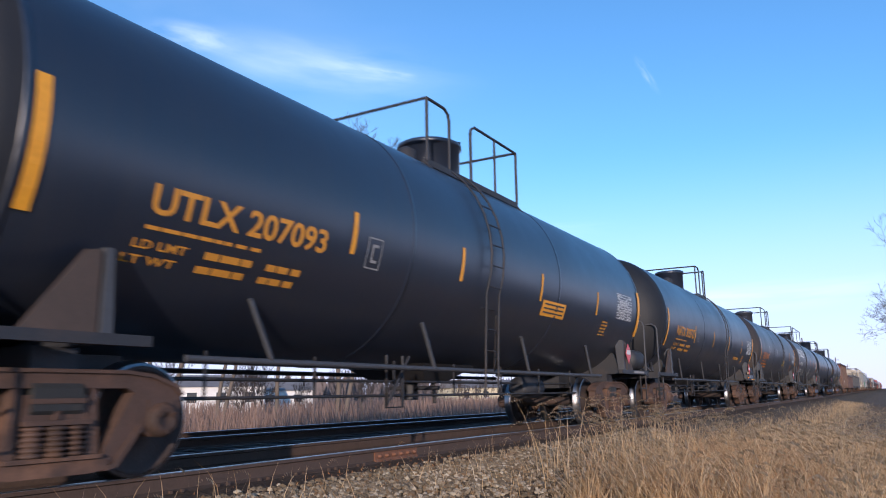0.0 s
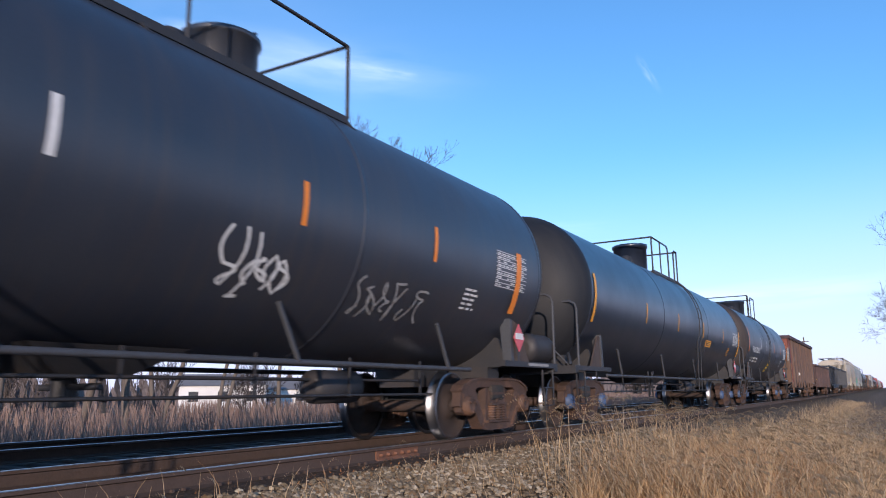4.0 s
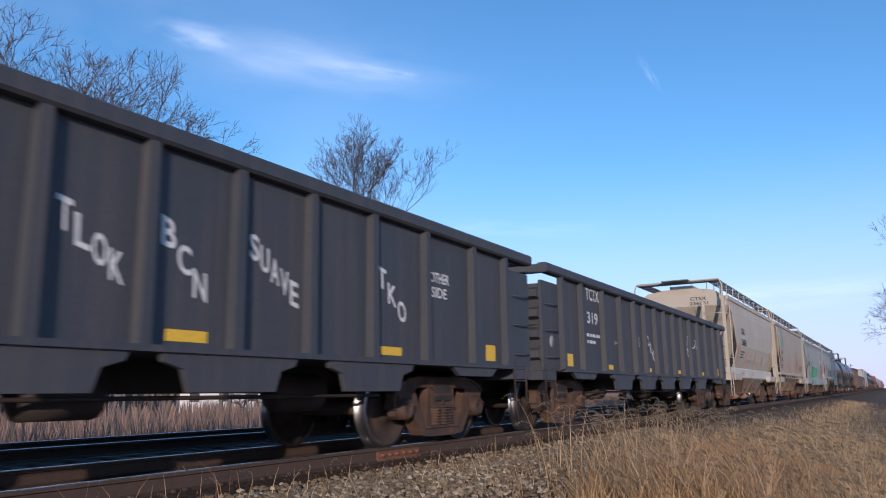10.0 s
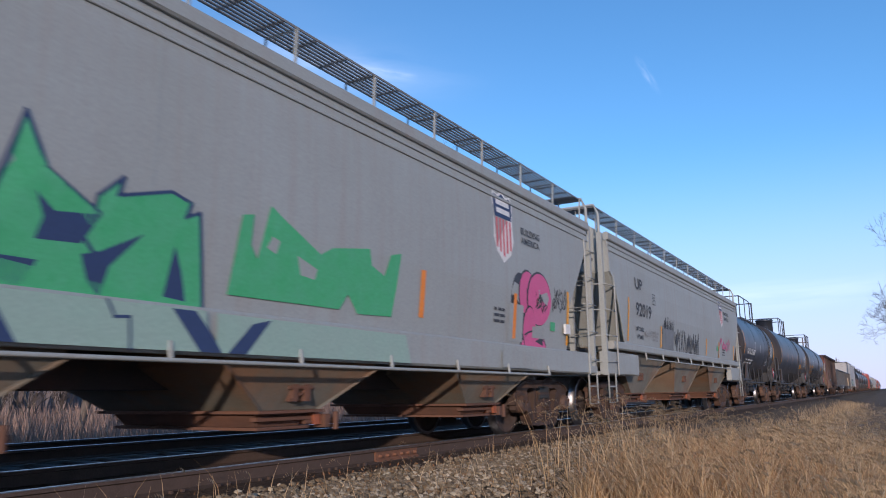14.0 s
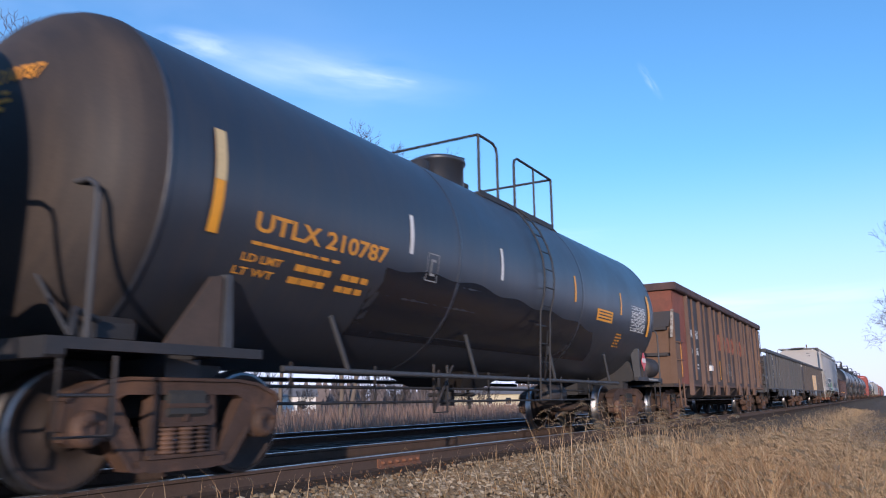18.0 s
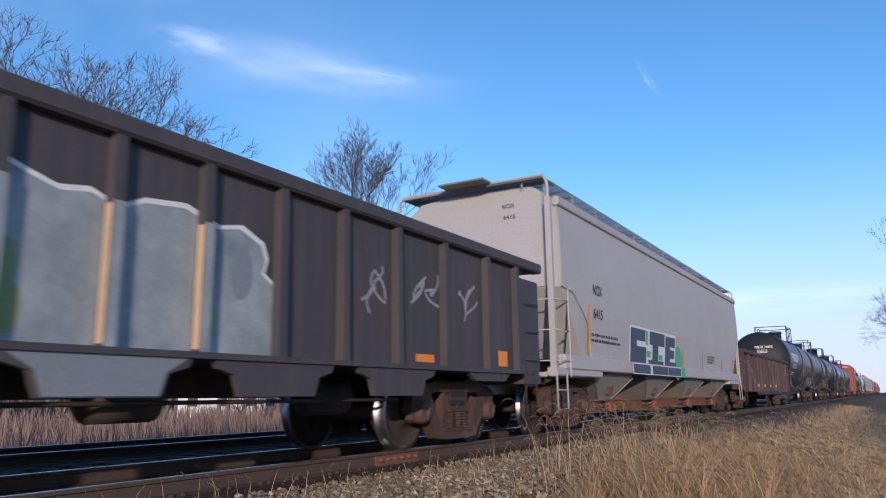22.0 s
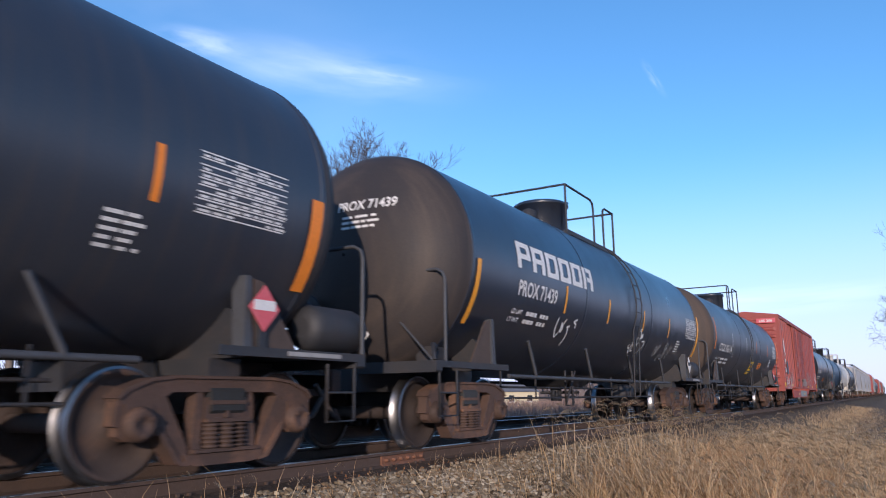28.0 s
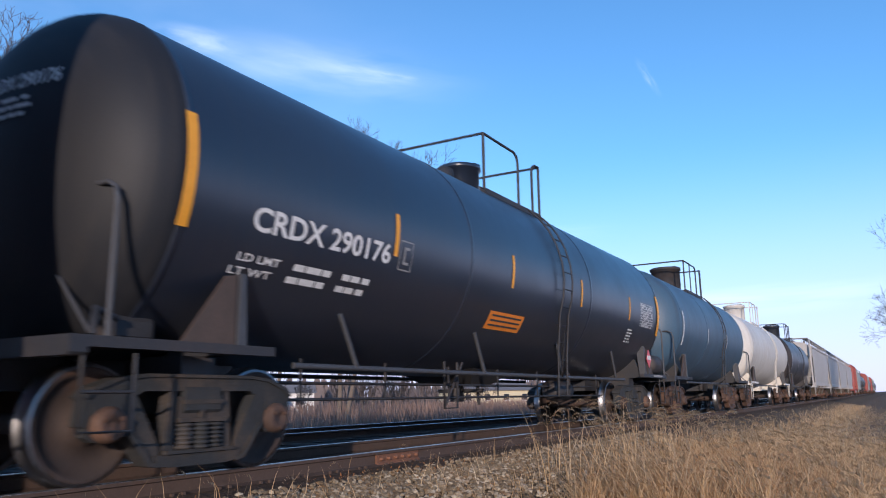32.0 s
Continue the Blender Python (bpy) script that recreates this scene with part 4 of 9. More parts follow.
def wires():
    lines = new("overhead_wires")
    tagged(lines, "thin dark overhead wires beside the trees", "cable")
    for k, (z0, z1) in enumerate(((14.9, 12.2), (13.9, 11.2), (12.3, 10.0))):
        pts = [(-30.0 - 4 * u + 0.4 * k, 30.0 * u - 6.0, z0 + (z1 - z0) * u - 1.2 * u * (1 - u)) for u in [i / 10 for i in range(11)]]
        part("wire", Shape().rod(pts, 0.022, 4), "frame", lines)


wires()


# ---- the train: common parts ----
MOVING = []
SPIN = []


def text_mesh(words, y0, y1, z0, z1):
    """Lettering as a flat mesh: list of (along, up) points and faces, fitted into a rectangle."""
    cu = bpy.data.curves.new("words", "FONT")
    cu.body, cu.size, cu.offset, cu.resolution_u = words, 1.0, 0.022, 3
    ob = bpy.data.objects.new("words", cu)
    me = bpy.data.meshes.new_from_object(ob)
    v = np.array([p.co[:2] for p in me.vertices])
    f = [tuple(p.vertices) for p in me.polygons]
    bpy.data.objects.remove(ob)
    bpy.data.curves.remove(cu)
    bpy.data.meshes.remove(me)
    lo, hi = v.min(0), v.max(0)
    v = (v - lo) / (hi - lo)
    bm = bmesh.new()
    vs = [bm.verts.new((y0 + a * (y1 - y0), z0 + b * (z1 - z0), 0)) for a, b in v]
    for q in f:
        try:
            bm.faces.new([vs[i] for i in q])
        except ValueError:
            pass
    for k in range(1, 5):
        bmesh.ops.bisect_plane(bm, geom=bm.verts[:] + bm.edges[:] + bm.faces[:], plane_co=(0, z0 + (z1 - z0) * k / 5, 0), plane_no=(0, 1, 0))
    bm.verts.index_update()
    pts = [(p.co.x, p.co.y) for p in bm.verts]
    faces = [tuple(p.index for p in q.verts) for q in bm.faces]
    bm.free()
    return pts, faces


class Flat:
    """The flat side of a car at x."""

    def __init__(self, x):
        self.x = x

    def point(self, y, z, lift):
        return (self.x + lift, y, z)


class Round:
    """The side of a tank: z is turned into a place on its curve."""

    def __init__(self, radius, centre):
        self.r, self.c = radius, centre

    def point(self, y, z, lift):
        a = max(-1.5, min(1.5, (z - self.c) / self.r))
        return ((self.r + lift) * math.cos(a), y, self.c + (self.r + lift) * math.sin(a))


class End:
    """The leading end of a car, at y; the first number runs across, from the far side to the near side."""

    def __init__(self, y, dome=None):
        self.y, self.dome = y, dome

    def point(self, x, z, lift):
        y = self.y
        if self.dome:
            radius, centre, depth = self.dome
            y += depth * (1 - math.sqrt(max(0.0, 1 - (x * x + (z - centre) ** 2) / radius ** 2)))
        return (x, y - lift, z)


def letters(car, words, side, y0, y1, z0, z1, material="white", name="lettering", label="", lift=0.004):
    pts, faces = text_mesh(words, y0, y1, z0, z1)
    return part(name, Shape().add([side.point(a, b, lift) for a, b in pts], faces), material, car, label)


def patch(shape, side, y0, y1, z0, z1, lift=0.004, shear=0.0, rows=6):
    v = []
    cols = 4 if isinstance(side, End) else 1
    for i in range(rows + 1):
        z = z0 + (z1 - z0) * i / rows
        for j in range(cols + 1):
            v.append(side.point(y0 + (y1 - y0) * j / cols + shear * i / rows, z, lift))
    k = cols + 1
    return shape.add(v, [(i * k + j, i * k + j + 1, (i + 1) * k + j + 1, (i + 1) * k + j) for i in range(rows) for j in range(cols)])


def stripe(car, side, y, z0, z1, width, material, name="reflector", label="", lift=0.005):
    return part(name, patch(Shape(), side, y - width / 2, y + width / 2, z0, z1, lift), material, car, label)


def small_print(car, side, y0, y1, z0, z1, lines, material="white", seed=1, label="rows of small print", lift=0.005):
    """Rows of unreadable print as broken bars."""
    rnd = random.Random(seed)
    s = Shape()
    step = (z1 - z0) / lines
    for i in range(lines):
        y = y0
        end = y1 - rnd.uniform(0, 0.3) * (y1 - y0)
        while y < end - 0.05:
            w = rnd.uniform(0.05, 0.20)
            patch(s, side, y, min(y + w, end), z1 - (i + 0.46) * step, z1 - i * step, lift, rows=2)
            y += w + rnd.choice((0.02, 0.02, 0.05))
    return part("print", s, material, car, label)


def panel_lines(car, side, y0, y1, z0, z1, rows, material="white", label="white table of print", lift=0.005):
    s = Shape()
    rnd = random.Random(int(y0 * 100))
    for i in range(rows + 1):
        z = z0 + (z1 - z0) * i / rows
        patch(s, side, y0, y1, z, z + 0.012, lift, rows=1)
        if i < rows:
            y = y0 + 0.03
            while y < y1 - 0.1:
                w = rnd.uniform(0.05, 0.15)
                if rnd.random() < 0.7:
                    patch(s, side, y, y + w, z + 0.02, z + (z1 - z0) / rows * 0.72, lift, rows=1)
                y += w + 0.03
    return part("print_panel", s, material, car, label)


def scrawl(car, side, y0, y1, z0, z1, strokes, width, material, seed, name="graffiti", label="spray-painted scrawl", lift=0.007, loops=1.0):
    """Hand-drawn strokes of paint, with no meaning."""
    rnd = random.Random(seed)
    tag = None
    for k in range(strokes):
        s = Shape()
        u = y0 + (y1 - y0) * (k + 0.5) / strokes
        w = (y1 - y0) / strokes
        pts = [(u + rnd.uniform(-0.6, 0.6) * w, rnd.uniform(z0, z1)) for _ in range(rnd.choice((3, 4, 5)))]
        line = []
        for i in range(len(pts) - 1):
            for t in range(5):
                f = t / 5
                a = math.sin(f * math.pi) * 0.12 * loops * (1 if i % 2 else -1)
                line.append((pts[i][0] + (pts[i + 1][0] - pts[i][0]) * f + a * (z1 - z0), pts[i][1] + (pts[i + 1][1] - pts[i][1]) * f + a * w * 0.5))
        line.append(pts[-1])
        v = []
        for i, (a, b) in enumerate(line):
            c, d = line[min(i + 1, len(line) - 1)], line[max(i - 1, 0)]
            tx, tz = c[0] - d[0], c[1] - d[1]
            n = math.hypot(tx, tz) or 1
            v.append(side.point(a - tz / n * width / 2, b + tx / n * width / 2, lift + 0.0004 * k))
            v.append(side.point(a + tz / n * width / 2, b - tx / n * width / 2, lift + 0.0004 * k))
        s.add(v, [(2 * i, 2 * i + 1, 2 * i + 3, 2 * i + 2) for i in range(len(line) - 1)])
        if tag is None:
            tag = part(name, s, material, car, label)
        else:
            part("stroke", s, material, tag)
    return tag


def blob(car, side, outline, material, name="graffiti", label="", lift=0.006):
    """A painted shape with a given outline."""
    pts = [side.point(a, b, lift) for a, b in outline]
    return part(name, Shape().add(pts, [tuple(range(len(pts)))]), material, car, label)


def wheelset_mesh():
    def build():
        s = Shape()
        for sgn in (-1, 1):
            def at(prof):
                return [(r, sgn * a) for r, a in prof]
            s.lathe(at([(0.09, 0.66), (0.14, 0.665), (0.16, 0.70), (0.36, 0.735), (0.395, 0.70), (0.452, 0.695), (0.457, 0.815), (0.400, 0.822), (0.375, 0.775), (0.17, 0.765), (0.145, 0.815), (0.09, 0.82)]), (0, 0, 0), "x", 32)
        s.lathe([(0.085, -1.0), (0.085, 1.0)], (0, 0, 0), "x", 12)
        n = len(s.f)
        for sgn in (-1, 1):
            s.lathe([(0.4585, sgn * 0.816), (0.460, sgn * 0.715), (0.486, sgn * 0.70), (0.489, sgn * 0.687), (0.478, sgn * 0.678), (0.44, sgn * 0.677)], (0, 0, 0), "x", 40, closed=True)
            s.lathe([(0.459, sgn * 0.817), (0.435, sgn * 0.825)], (0, 0, 0), "x", 40, closed=True)
        me = s.mesh("wheelset")
        me.materials.append(M["wheel"])
        me.materials.append(M["tread"])
        me.polygons.foreach_set("material_index", [0 if i < n else 1 for i in range(len(me.polygons))])
        return me
    return kept("wheelset", build)


def side_frame():
    """A cast side frame: top member, sloping tension members, columns round the springs, jaws over the bearings."""
    s = Shape()
    t = 0.07
    s.plate([(-0.60, 0.705), (-0.56, 0.83), (0.56, 0.83), (0.60, 0.705)], -t, t)
    s.plate([(-0.56, 0.815), (-0.56, 0.842), (0.56, 0.842), (0.56, 0.815)], -t * 1.35, t * 1.35)
    for g in (-1, 1):
        s.plate([(g * 0.58, 0.70), (g * 0.54, 0.832), (g * 0.80, 0.80), (g * 1.02, 0.72), (g * 1.09, 0.65), (g * 1.07, 0.60), (g * 0.78, 0.60)], -t * 0.97, t * 0.97)
        s.plate([(g * 0.55, 0.815), (g * 0.55, 0.843), (g * 0.80, 0.815), (g * 1.03, 0.735), (g * 1.10, 0.66), (g * 1.07, 0.645), (g * 1.0, 0.71), (g * 0.79, 0.787)], -t * 1.3, t * 1.3)
        s.plate([(g * 1.00, 0.63), (g * 1.08, 0.64), (g * 1.10, 0.45), (g * 1.03, 0.43)], -t * 0.9, t * 0.9)
        s.plate([(g * 0.80, 0.64), (g * 0.68, 0.66), (g * 0.62, 0.44), (g * 0.70, 0.36), (g * 0.76, 0.38), (g * 0.765, 0.58)], -t * 0.95, t * 0.95)
        s.plate([(g * 0.76, 0.63), (g * 0.64, 0.68), (g * 0.40, 0.26), (g * 0.40, 0.11), (g * 0.50, 0.13), (g * 0.71, 0.40)], -t * 0.9, t * 0.9)
        s.plate([(g * 0.72, 0.40), (g * 0.69, 0.43), (g * 0.47, 0.155), (g * 0.40, 0.135), (g * 0.40, 0.105), (g * 0.51, 0.125)], -t * 1.25, t * 1.25)
        s.plate([(g * 0.25, 0.72), (g * 0.315, 0.72), (g * 0.365, 0.20), (g * 0.26, 0.20)], -t * 0.86, t * 0.86)
        s.plate([(g * 0.77, 0.53), (g * 1.01, 0.53), (g * 1.02, 0.615), (g * 0.76, 0.615)], -t * 1.15, t * 1.15)
        s.plate([(g * 0.73, 0.60), (g * 1.05, 0.60), (g * 1.05, 0.37), (g * 0.98, 0.33), (g * 0.80, 0.33), (g * 0.73, 0.37)], -t * 0.8, t * 0.82)
    s.plate([(-0.45, 0.20), (-0.42, 0.12), (-0.30, 0.10), (0.30, 0.10), (0.42, 0.12), (0.45, 0.20)], -t * 1.2, t * 1.2)
    s.box(-t * 1.6, t * 1.6, -0.36, 0.36, 0.205, 0.235)
    s.plate([(-0.245, 0.455), (0.245, 0.455), (0.235, 0.66), (-0.235, 0.66)], -t * 1.2, t * 1.05)
    s.plate([(-0.21, 0.60), (0.21, 0.60), (0.21, 0.635), (-0.21, 0.635)], t * 1.2, t * 1.55)
    s.plate([(-0.02, 0.49), (0.02, 0.49), (0.02, 0.60), (-0.02, 0.60)], t * 1.0, t * 1.4)
    s.plate([(-0.25, 0.452), (0.25, 0.452), (0.25, 0.485), (-0.25, 0.485)], t * 1.2, t * 1.75)
    return s


def springs():
    prof = []
    for i in range(6):
        z = 0.235 + 0.215 * i / 6
        prof += [(0.052, z), (0.082, z + 0.008), (0.084, z + 0.016), (0.082, z + 0.024), (0.052, z + 0.033)]
    return Shape().lathe(prof, (0, 0, 0), "z", 10)


def bearing():
    s = Shape()
    s.lathe([(0.135, -0.06), (0.138, 0.05), (0.125, 0.065), (0.118, 0.085), (0.095, 0.092), (0.05, 0.092), (0.045, 0.082), (0.01, 0.082)], (0, 0, 0), "x", 20)
    for k in range(3):
        a = 2.1 * k + 0.5
        s.lathe([(0.020, 0.085), (0.020, 0.112)], (0, 0.078 * math.cos(a), 0.088 * math.sin(a)), "x", 6)
    return s


def truck(car, y, material, cap, far=False):
    b = part("truck", fine("bolster", "truck_dark", lambda: Shape().bevel_box(-1.1, 1.1, -0.19, 0.19, 0.52, 0.74, 0.03).box(-0.3, 0.3, -0.3, 0.3, 0.70, 0.80)), material, car, "cast steel two-axle truck", pose(0, y, 0))
    for x in (1.0, -1.0):
        if far and x < 0:
            continue
        g = 1 if x > 0 else -1
        part("side_frame", fine("side_frame", material, side_frame), material, b, "", pose(x, 0, 0))
        for q in (-0.155, 0.0, 0.155):
            part("coil_spring", fine("springs", material, springs), material, b, "", pose(x + g * (0.05 if q else 0.075), q, 0))
        for q in (-0.889, 0.889):
            part("bearing_cap", fine("bearing", cap, bearing), cap, b, "", pose(x + g * 0.06, q, 0.457, 0, 0, 0 if g > 0 else 180))
    if not far:
        part("brake_beam", fine("brake_beam", "tank_frame", lambda: Shape().box(-0.75, 0.75, -0.42, -0.36, 0.35, 0.42).box(-0.75, 0.75, 0.36, 0.42, 0.35, 0.42)
                                .box(0.62, 0.74, -0.47, -0.41, 0.26, 0.5).box(0.62, 0.74, 0.41, 0.47, 0.26, 0.5).box(-0.74, -0.62, -0.47, -0.41, 0.26, 0.5)), "tank_frame", b)
    for q in (-0.889, 0.889):
        w = part("wheelset", wheelset_mesh(), "wheel", b, "rusty wheels on an axle, bright treads", pose(0, q, 0.457))
        if not far:
            SPIN.append((w, car, q))
    return b


def couplers(car, half, material="frame"):
    for g in (-1, 1):
        def build():
            s = Shape()
            s.bevel_box(-0.12, 0.12, min(g * 0.05, g * 0.75), max(g * 0.05, g * 0.75), 0.76, 0.94, 0.02)
            s.plate([(g * -0.12, 0.68), (g * 0.10, 0.68), (g * 0.10, 1.02), (g * -0.12, 1.02)], -0.16, 0.02)
            s.plate([(g * -0.14, 0.72), (g * 0.02, 0.70), (g * 0.02, 1.0), (g * -0.14, 0.98)], 0.02, 0.16)
            s.rod([(0.3, g * 0.5, 0.8), (0.32, g * 0.2, 0.45), (0.25, g * 0.0, 0.38), (0.1, g * -0.1, 0.5)], 0.03, 6)
            return s
        part("coupler", fine(("coupler", g), material, build), material, car, "", pose(0, g * half - g * 0.1, 0, 0, 0, 0) @ Matrix.Scale(1, 4))


def start_car(name, label, s_first, span, category, group=""):
    car = new(name)
    tagged(car, label, category, group)
    MOVING.append((car, s_first + span / 2))
    return car


def ladder(car, x, y0, y1, z0, z1, rungs, material, r=0.016, lean=0.0, name="ladder", label=""):
    """An upright ladder on the side at x."""
    s = Shape()
    for y in (y0, y1):
        s.rod([(x, y, z0), (x + lean, y, z1)], r * 1.25, 5)
    for i in range(rungs):
        u = (i + 0.5) / rungs
        s.rod([(x + lean * u, y0, z0 + (z1 - z0) * u), (x + lean * u, y1, z0 + (z1 - z0) * u)], r, 5)
    return part(name, s, material, car, label)


def grabs(car, x, y0, y1, zs, material, name="grab_iron", out=0.07):
    for z in zs:
        part(name, fine(("grab", round(y1 - y0, 2), out), material, lambda: Shape().rod([(0, 0, 0), (out, 0, 0), (out, y1 - y0, 0), (0, y1 - y0, 0)], 0.012, 5)), material, car, "", pose(x, y0, z))


def grab_across(car, y, x0, x1, zs, material, out=0.07):
    for z in zs:
        part("grab_iron", fine(("grabx", round(x1 - x0, 2), out), material, lambda: Shape().rod([(0, 0, 0), (0, -out, 0), (x1 - x0, -out, 0), (x1 - x0, 0, 0)], 0.012, 5)), material, car, "", pose(x0, y, z))


def stirrup(car, x, y, z, material, width=0.42, drop=0.5):
    part("step", fine(("stirrup", width, drop), material, lambda: Shape().rod([(0, 0, 0.05), (0, 0, -drop), (0, width, -drop), (0, width, 0.05)], 0.017, 5).rod([(0, 0, -drop * 0.45), (0, width, -drop * 0.45)], 0.014, 5)), material, car, "", pose(x, y, z))


def diamond(car, y, z, x, material="red", face=True):
    """A hazard placard on its holder."""
    s = Shape().plate([(y - 0.185, z), (y, z - 0.205), (y + 0.185, z), (y, z + 0.205)], x, x + 0.01) if face else \
        Shape().add([(y - 0.19, x, z), (y, x, z - 0.24), (y + 0.19, x, z), (y, x, z + 0.24)], [(0, 1, 2, 3)])
    p = part("placard", s, material, car, "diamond-shaped hazard placard")
    if face:
        part("placard_band", Shape().box(x + 0.010, x + 0.014, y - 0.13, y + 0.13, z - 0.02, z + 0.07), "white" if material != "white" else "ink", p)
    return p


def tank_print(car, side, y0, y1, z, material, far):
    """The lines under a tank's number: a broken line, then load limit and light weight."""
    wide = y1 - y0
    if material != "white":
        small_print(car, side, y0, y0 + wide * 0.66, z - 0.155, z - 0.085, 1, material, 3)
    if far:
        return
    for k, (words, share) in enumerate((("LD LMT", 0.25), ("LT WT", 0.22))):
        za = z - 0.275 - 0.13 * k
        letters(car, words, side, y0 - 0.06 - 0.05 * k, y0 - 0.06 + wide * share, za, za + 0.075, material, label="small stencilled words")
        s = Shape()
        for u0, u1 in ((0.31, 0.385), (0.395, 0.50), (0.51, 0.57), (0.66, 0.72), (0.73, 0.80), (0.82, 0.88)):
            patch(s, side, y0 + wide * (u0 - 0.02 * k), y0 + wide * (u1 - 0.02 * k), za + 0.004, za + 0.07, 0.005, rows=2)
        part("print", s, material, car, "small unreadable figures")


# ---- tank cars ----
def tank_car(label, s_first, span, paint="black", mark=None, mark_paint="letter_yellow", stripe_paint="yellow", truck_paint="truck", cap="truck",
             deck=(-0.9, 1.9), gap=None, ladder_at=1.2, radius=1.55, centre=2.52, mark_at=(1.25, 3.3, 2.0, 2.25), lead=(0.38, 1.9, 2.82), small=None, small_z=(2.1, 2.55), tail=None,
             sign=None, sign_box=None, logo=None, name="tank_car", far=False, extra=None, small_stripe=None, frame="tank_frame", head=None,
             placard="red", trough=False, tail_in=0.0, dome=(0.1, 0.47, 0.72), tanks=True, table=None, kit=False, lead_top=None, end_z=0.0):
    """Places along the side are counted from the first axle: lead, small and tail strips, mark_at, sign, sign_box, logo, table; deck, gap, dome and ladder_at from the middle."""
    car = start_car(name, label, s_first, span, "tank car", "cars of the train")
    a = span / 2
    half = a + 1.02
    b = a - 0.20
    side = Round(radius, centre)
    ends = {-1: b, 1: b - tail_in}
    me = kept(("tank", round(b, 2), tail_in, radius, centre, paint), lambda: Shape().lathe([(radius, -b), (radius, -b / 2), (radius, 0), (radius, b / 2), (radius, b - tail_in)], (0, 0, centre), "y", 64, closed=True).mesh("tank"))
    if not me.materials:
        me.materials.append(M[paint])
    part("tank", me, paint, car)
    coat = {"black": "head_black", "black_worn": "head_worn"}.get(paint, paint) if head is None else head
    for g in (-1, 1):
        part("tank_head", fine(("head", g, radius, centre, round(ends[g], 2)), coat, lambda: Shape().lathe([(radius, g * ends[g])] + [(radius * math.cos(t), g * (ends[g] + 0.76 * math.sin(t))) for t in [0.08, 0.18, 0.33, 0.5, 0.7, 0.9, 1.1, 1.3, 1.45]] + [(0.02, g * (ends[g] + 0.76))], (0, 0, centre), "y", 64, closed=True)), coat, car, "dusty domed end of the tank")
    for k in (-1, -0.33, 0.33, 1):
        part("weld_band", kept(("band", radius, centre, paint), lambda: Shape().lathe([(radius - 0.01, -0.035), (radius + 0.006, -0.03), (radius + 0.006, 0.03), (radius - 0.01, 0.035)], (0, 0, centre), "y", 56, closed=True).mesh("band")), paint, car, "", pose(0, k * (b - 0.02 - (tail_in if k == 1 else 0)), 0))
    # end frames
    for g in (-1, 1):
        y0, y1 = sorted((g * (half - 0.42), g * (a - 1.95)))
        part("end_sill", Shape().bevel_box(-1.46, 1.46, *sorted((g * (half - 0.42), g * (half - 0.56))), 0.94, 1.08, 0.02), frame, car)
        for q in (-1.42, 1.42):
            part("side_sill", Shape().box(q - 0.04, q + 0.04, *sorted((g * (half - 0.42), g * (a - 1.35))), 1.0, 1.08), frame, car)
        part("deck_plate", Shape().box(-1.38, 1.38, *sorted((g * (half - 0.57), g * (half - 1.45))), 1.04, 1.07), frame, car)
        part("stub_sill", Shape().box(-0.3, 0.3, y0, y1, 0.72, 1.02), frame, car)
        part("body_bolster", Shape().box(-1.02, 1.02, *sorted((g * (a - 0.70), g * (a - 1.06))), 0.74, 1.0), frame, car)
        saddle_y = g * (a - 0.95)
        def saddle():
            s = Shape()
            arc = [(radius * math.sin(t), centre - radius * math.cos(t)) for t in np.linspace(-0.80, 0.80, 13)]
            poly = [(-1.30, 1.0), (-1.16, arc[0][1] - 0.02)] + arc + [(1.16, arc[-1][1] - 0.02), (1.30, 1.0)]
            return s.prism(poly, -0.03, 0.03)
        part("saddle", fine(("saddle", radius, centre), frame, saddle), frame, car, "steel plate cradle under the tank", pose(0, saddle_y, 0))
        for q in (-1, 1):
            x = q * 1.38
            part("saddle_gusset", fine(("gusset", g, q), "gusset", lambda: Shape().plate([(g * 0.60, 1.05), (g * 0.02, 1.05), (g * 0.02, 1.68), (g * 0.14, 1.66)], x - 0.012, x + 0.012)), "gusset", car, "brown triangular plate", pose(0, saddle_y, 0))
            part("saddle_web", fine(("web", g, q), "grey_steel", lambda: Shape().hexa([(x - q * 0.10, -0.05, 1.05), (x + q * 0.035, -0.05, 1.05), (x + q * 0.035, 0.05, 1.05), (x - q * 0.10, 0.05, 1.05), (x - q * 0.16, -0.03, 1.70), (x + q * 0.02, -0.03, 1.70), (x + q * 0.02, 0.03, 1.70), (x - q * 0.16, 0.03, 1.70)])), "grey_steel", car, "grey upright web", pose(0, saddle_y - g * 0.05, 0))
        if not far or g < 0:
            part("end_railing", fine(("rail_end", g), "grey_steel", lambda: Shape().rod([(1.40, 0, 1.05), (1.40, 0, 2.10), (1.37, 0, 2.19), (1.28, 0, 2.24), (-1.28, 0, 2.24), (-1.37, 0, 2.19), (-1.40, 0, 2.10), (-1.40, 0, 1.05)], 0.022, 6).rod([(1.25, 0, 1.06), (0.12, 0, 2.22)], 0.016, 5).rod([(-1.25, 0, 1.06), (-0.12, 0, 2.22)], 0.016, 5)), "grey_steel", car, "bent pipe handrail with braces across the end", pose(0, g * (a + (0.28 if g < 0 else 0.62)), 0))
        stirrup(car, 1.42, g * (half - 0.55) - (0.42 if g > 0 else 0), 0.92, frame)
        if g < 0 and not far:
            stirrup(car, -1.42, g * (half - 0.55), 0.92, frame)
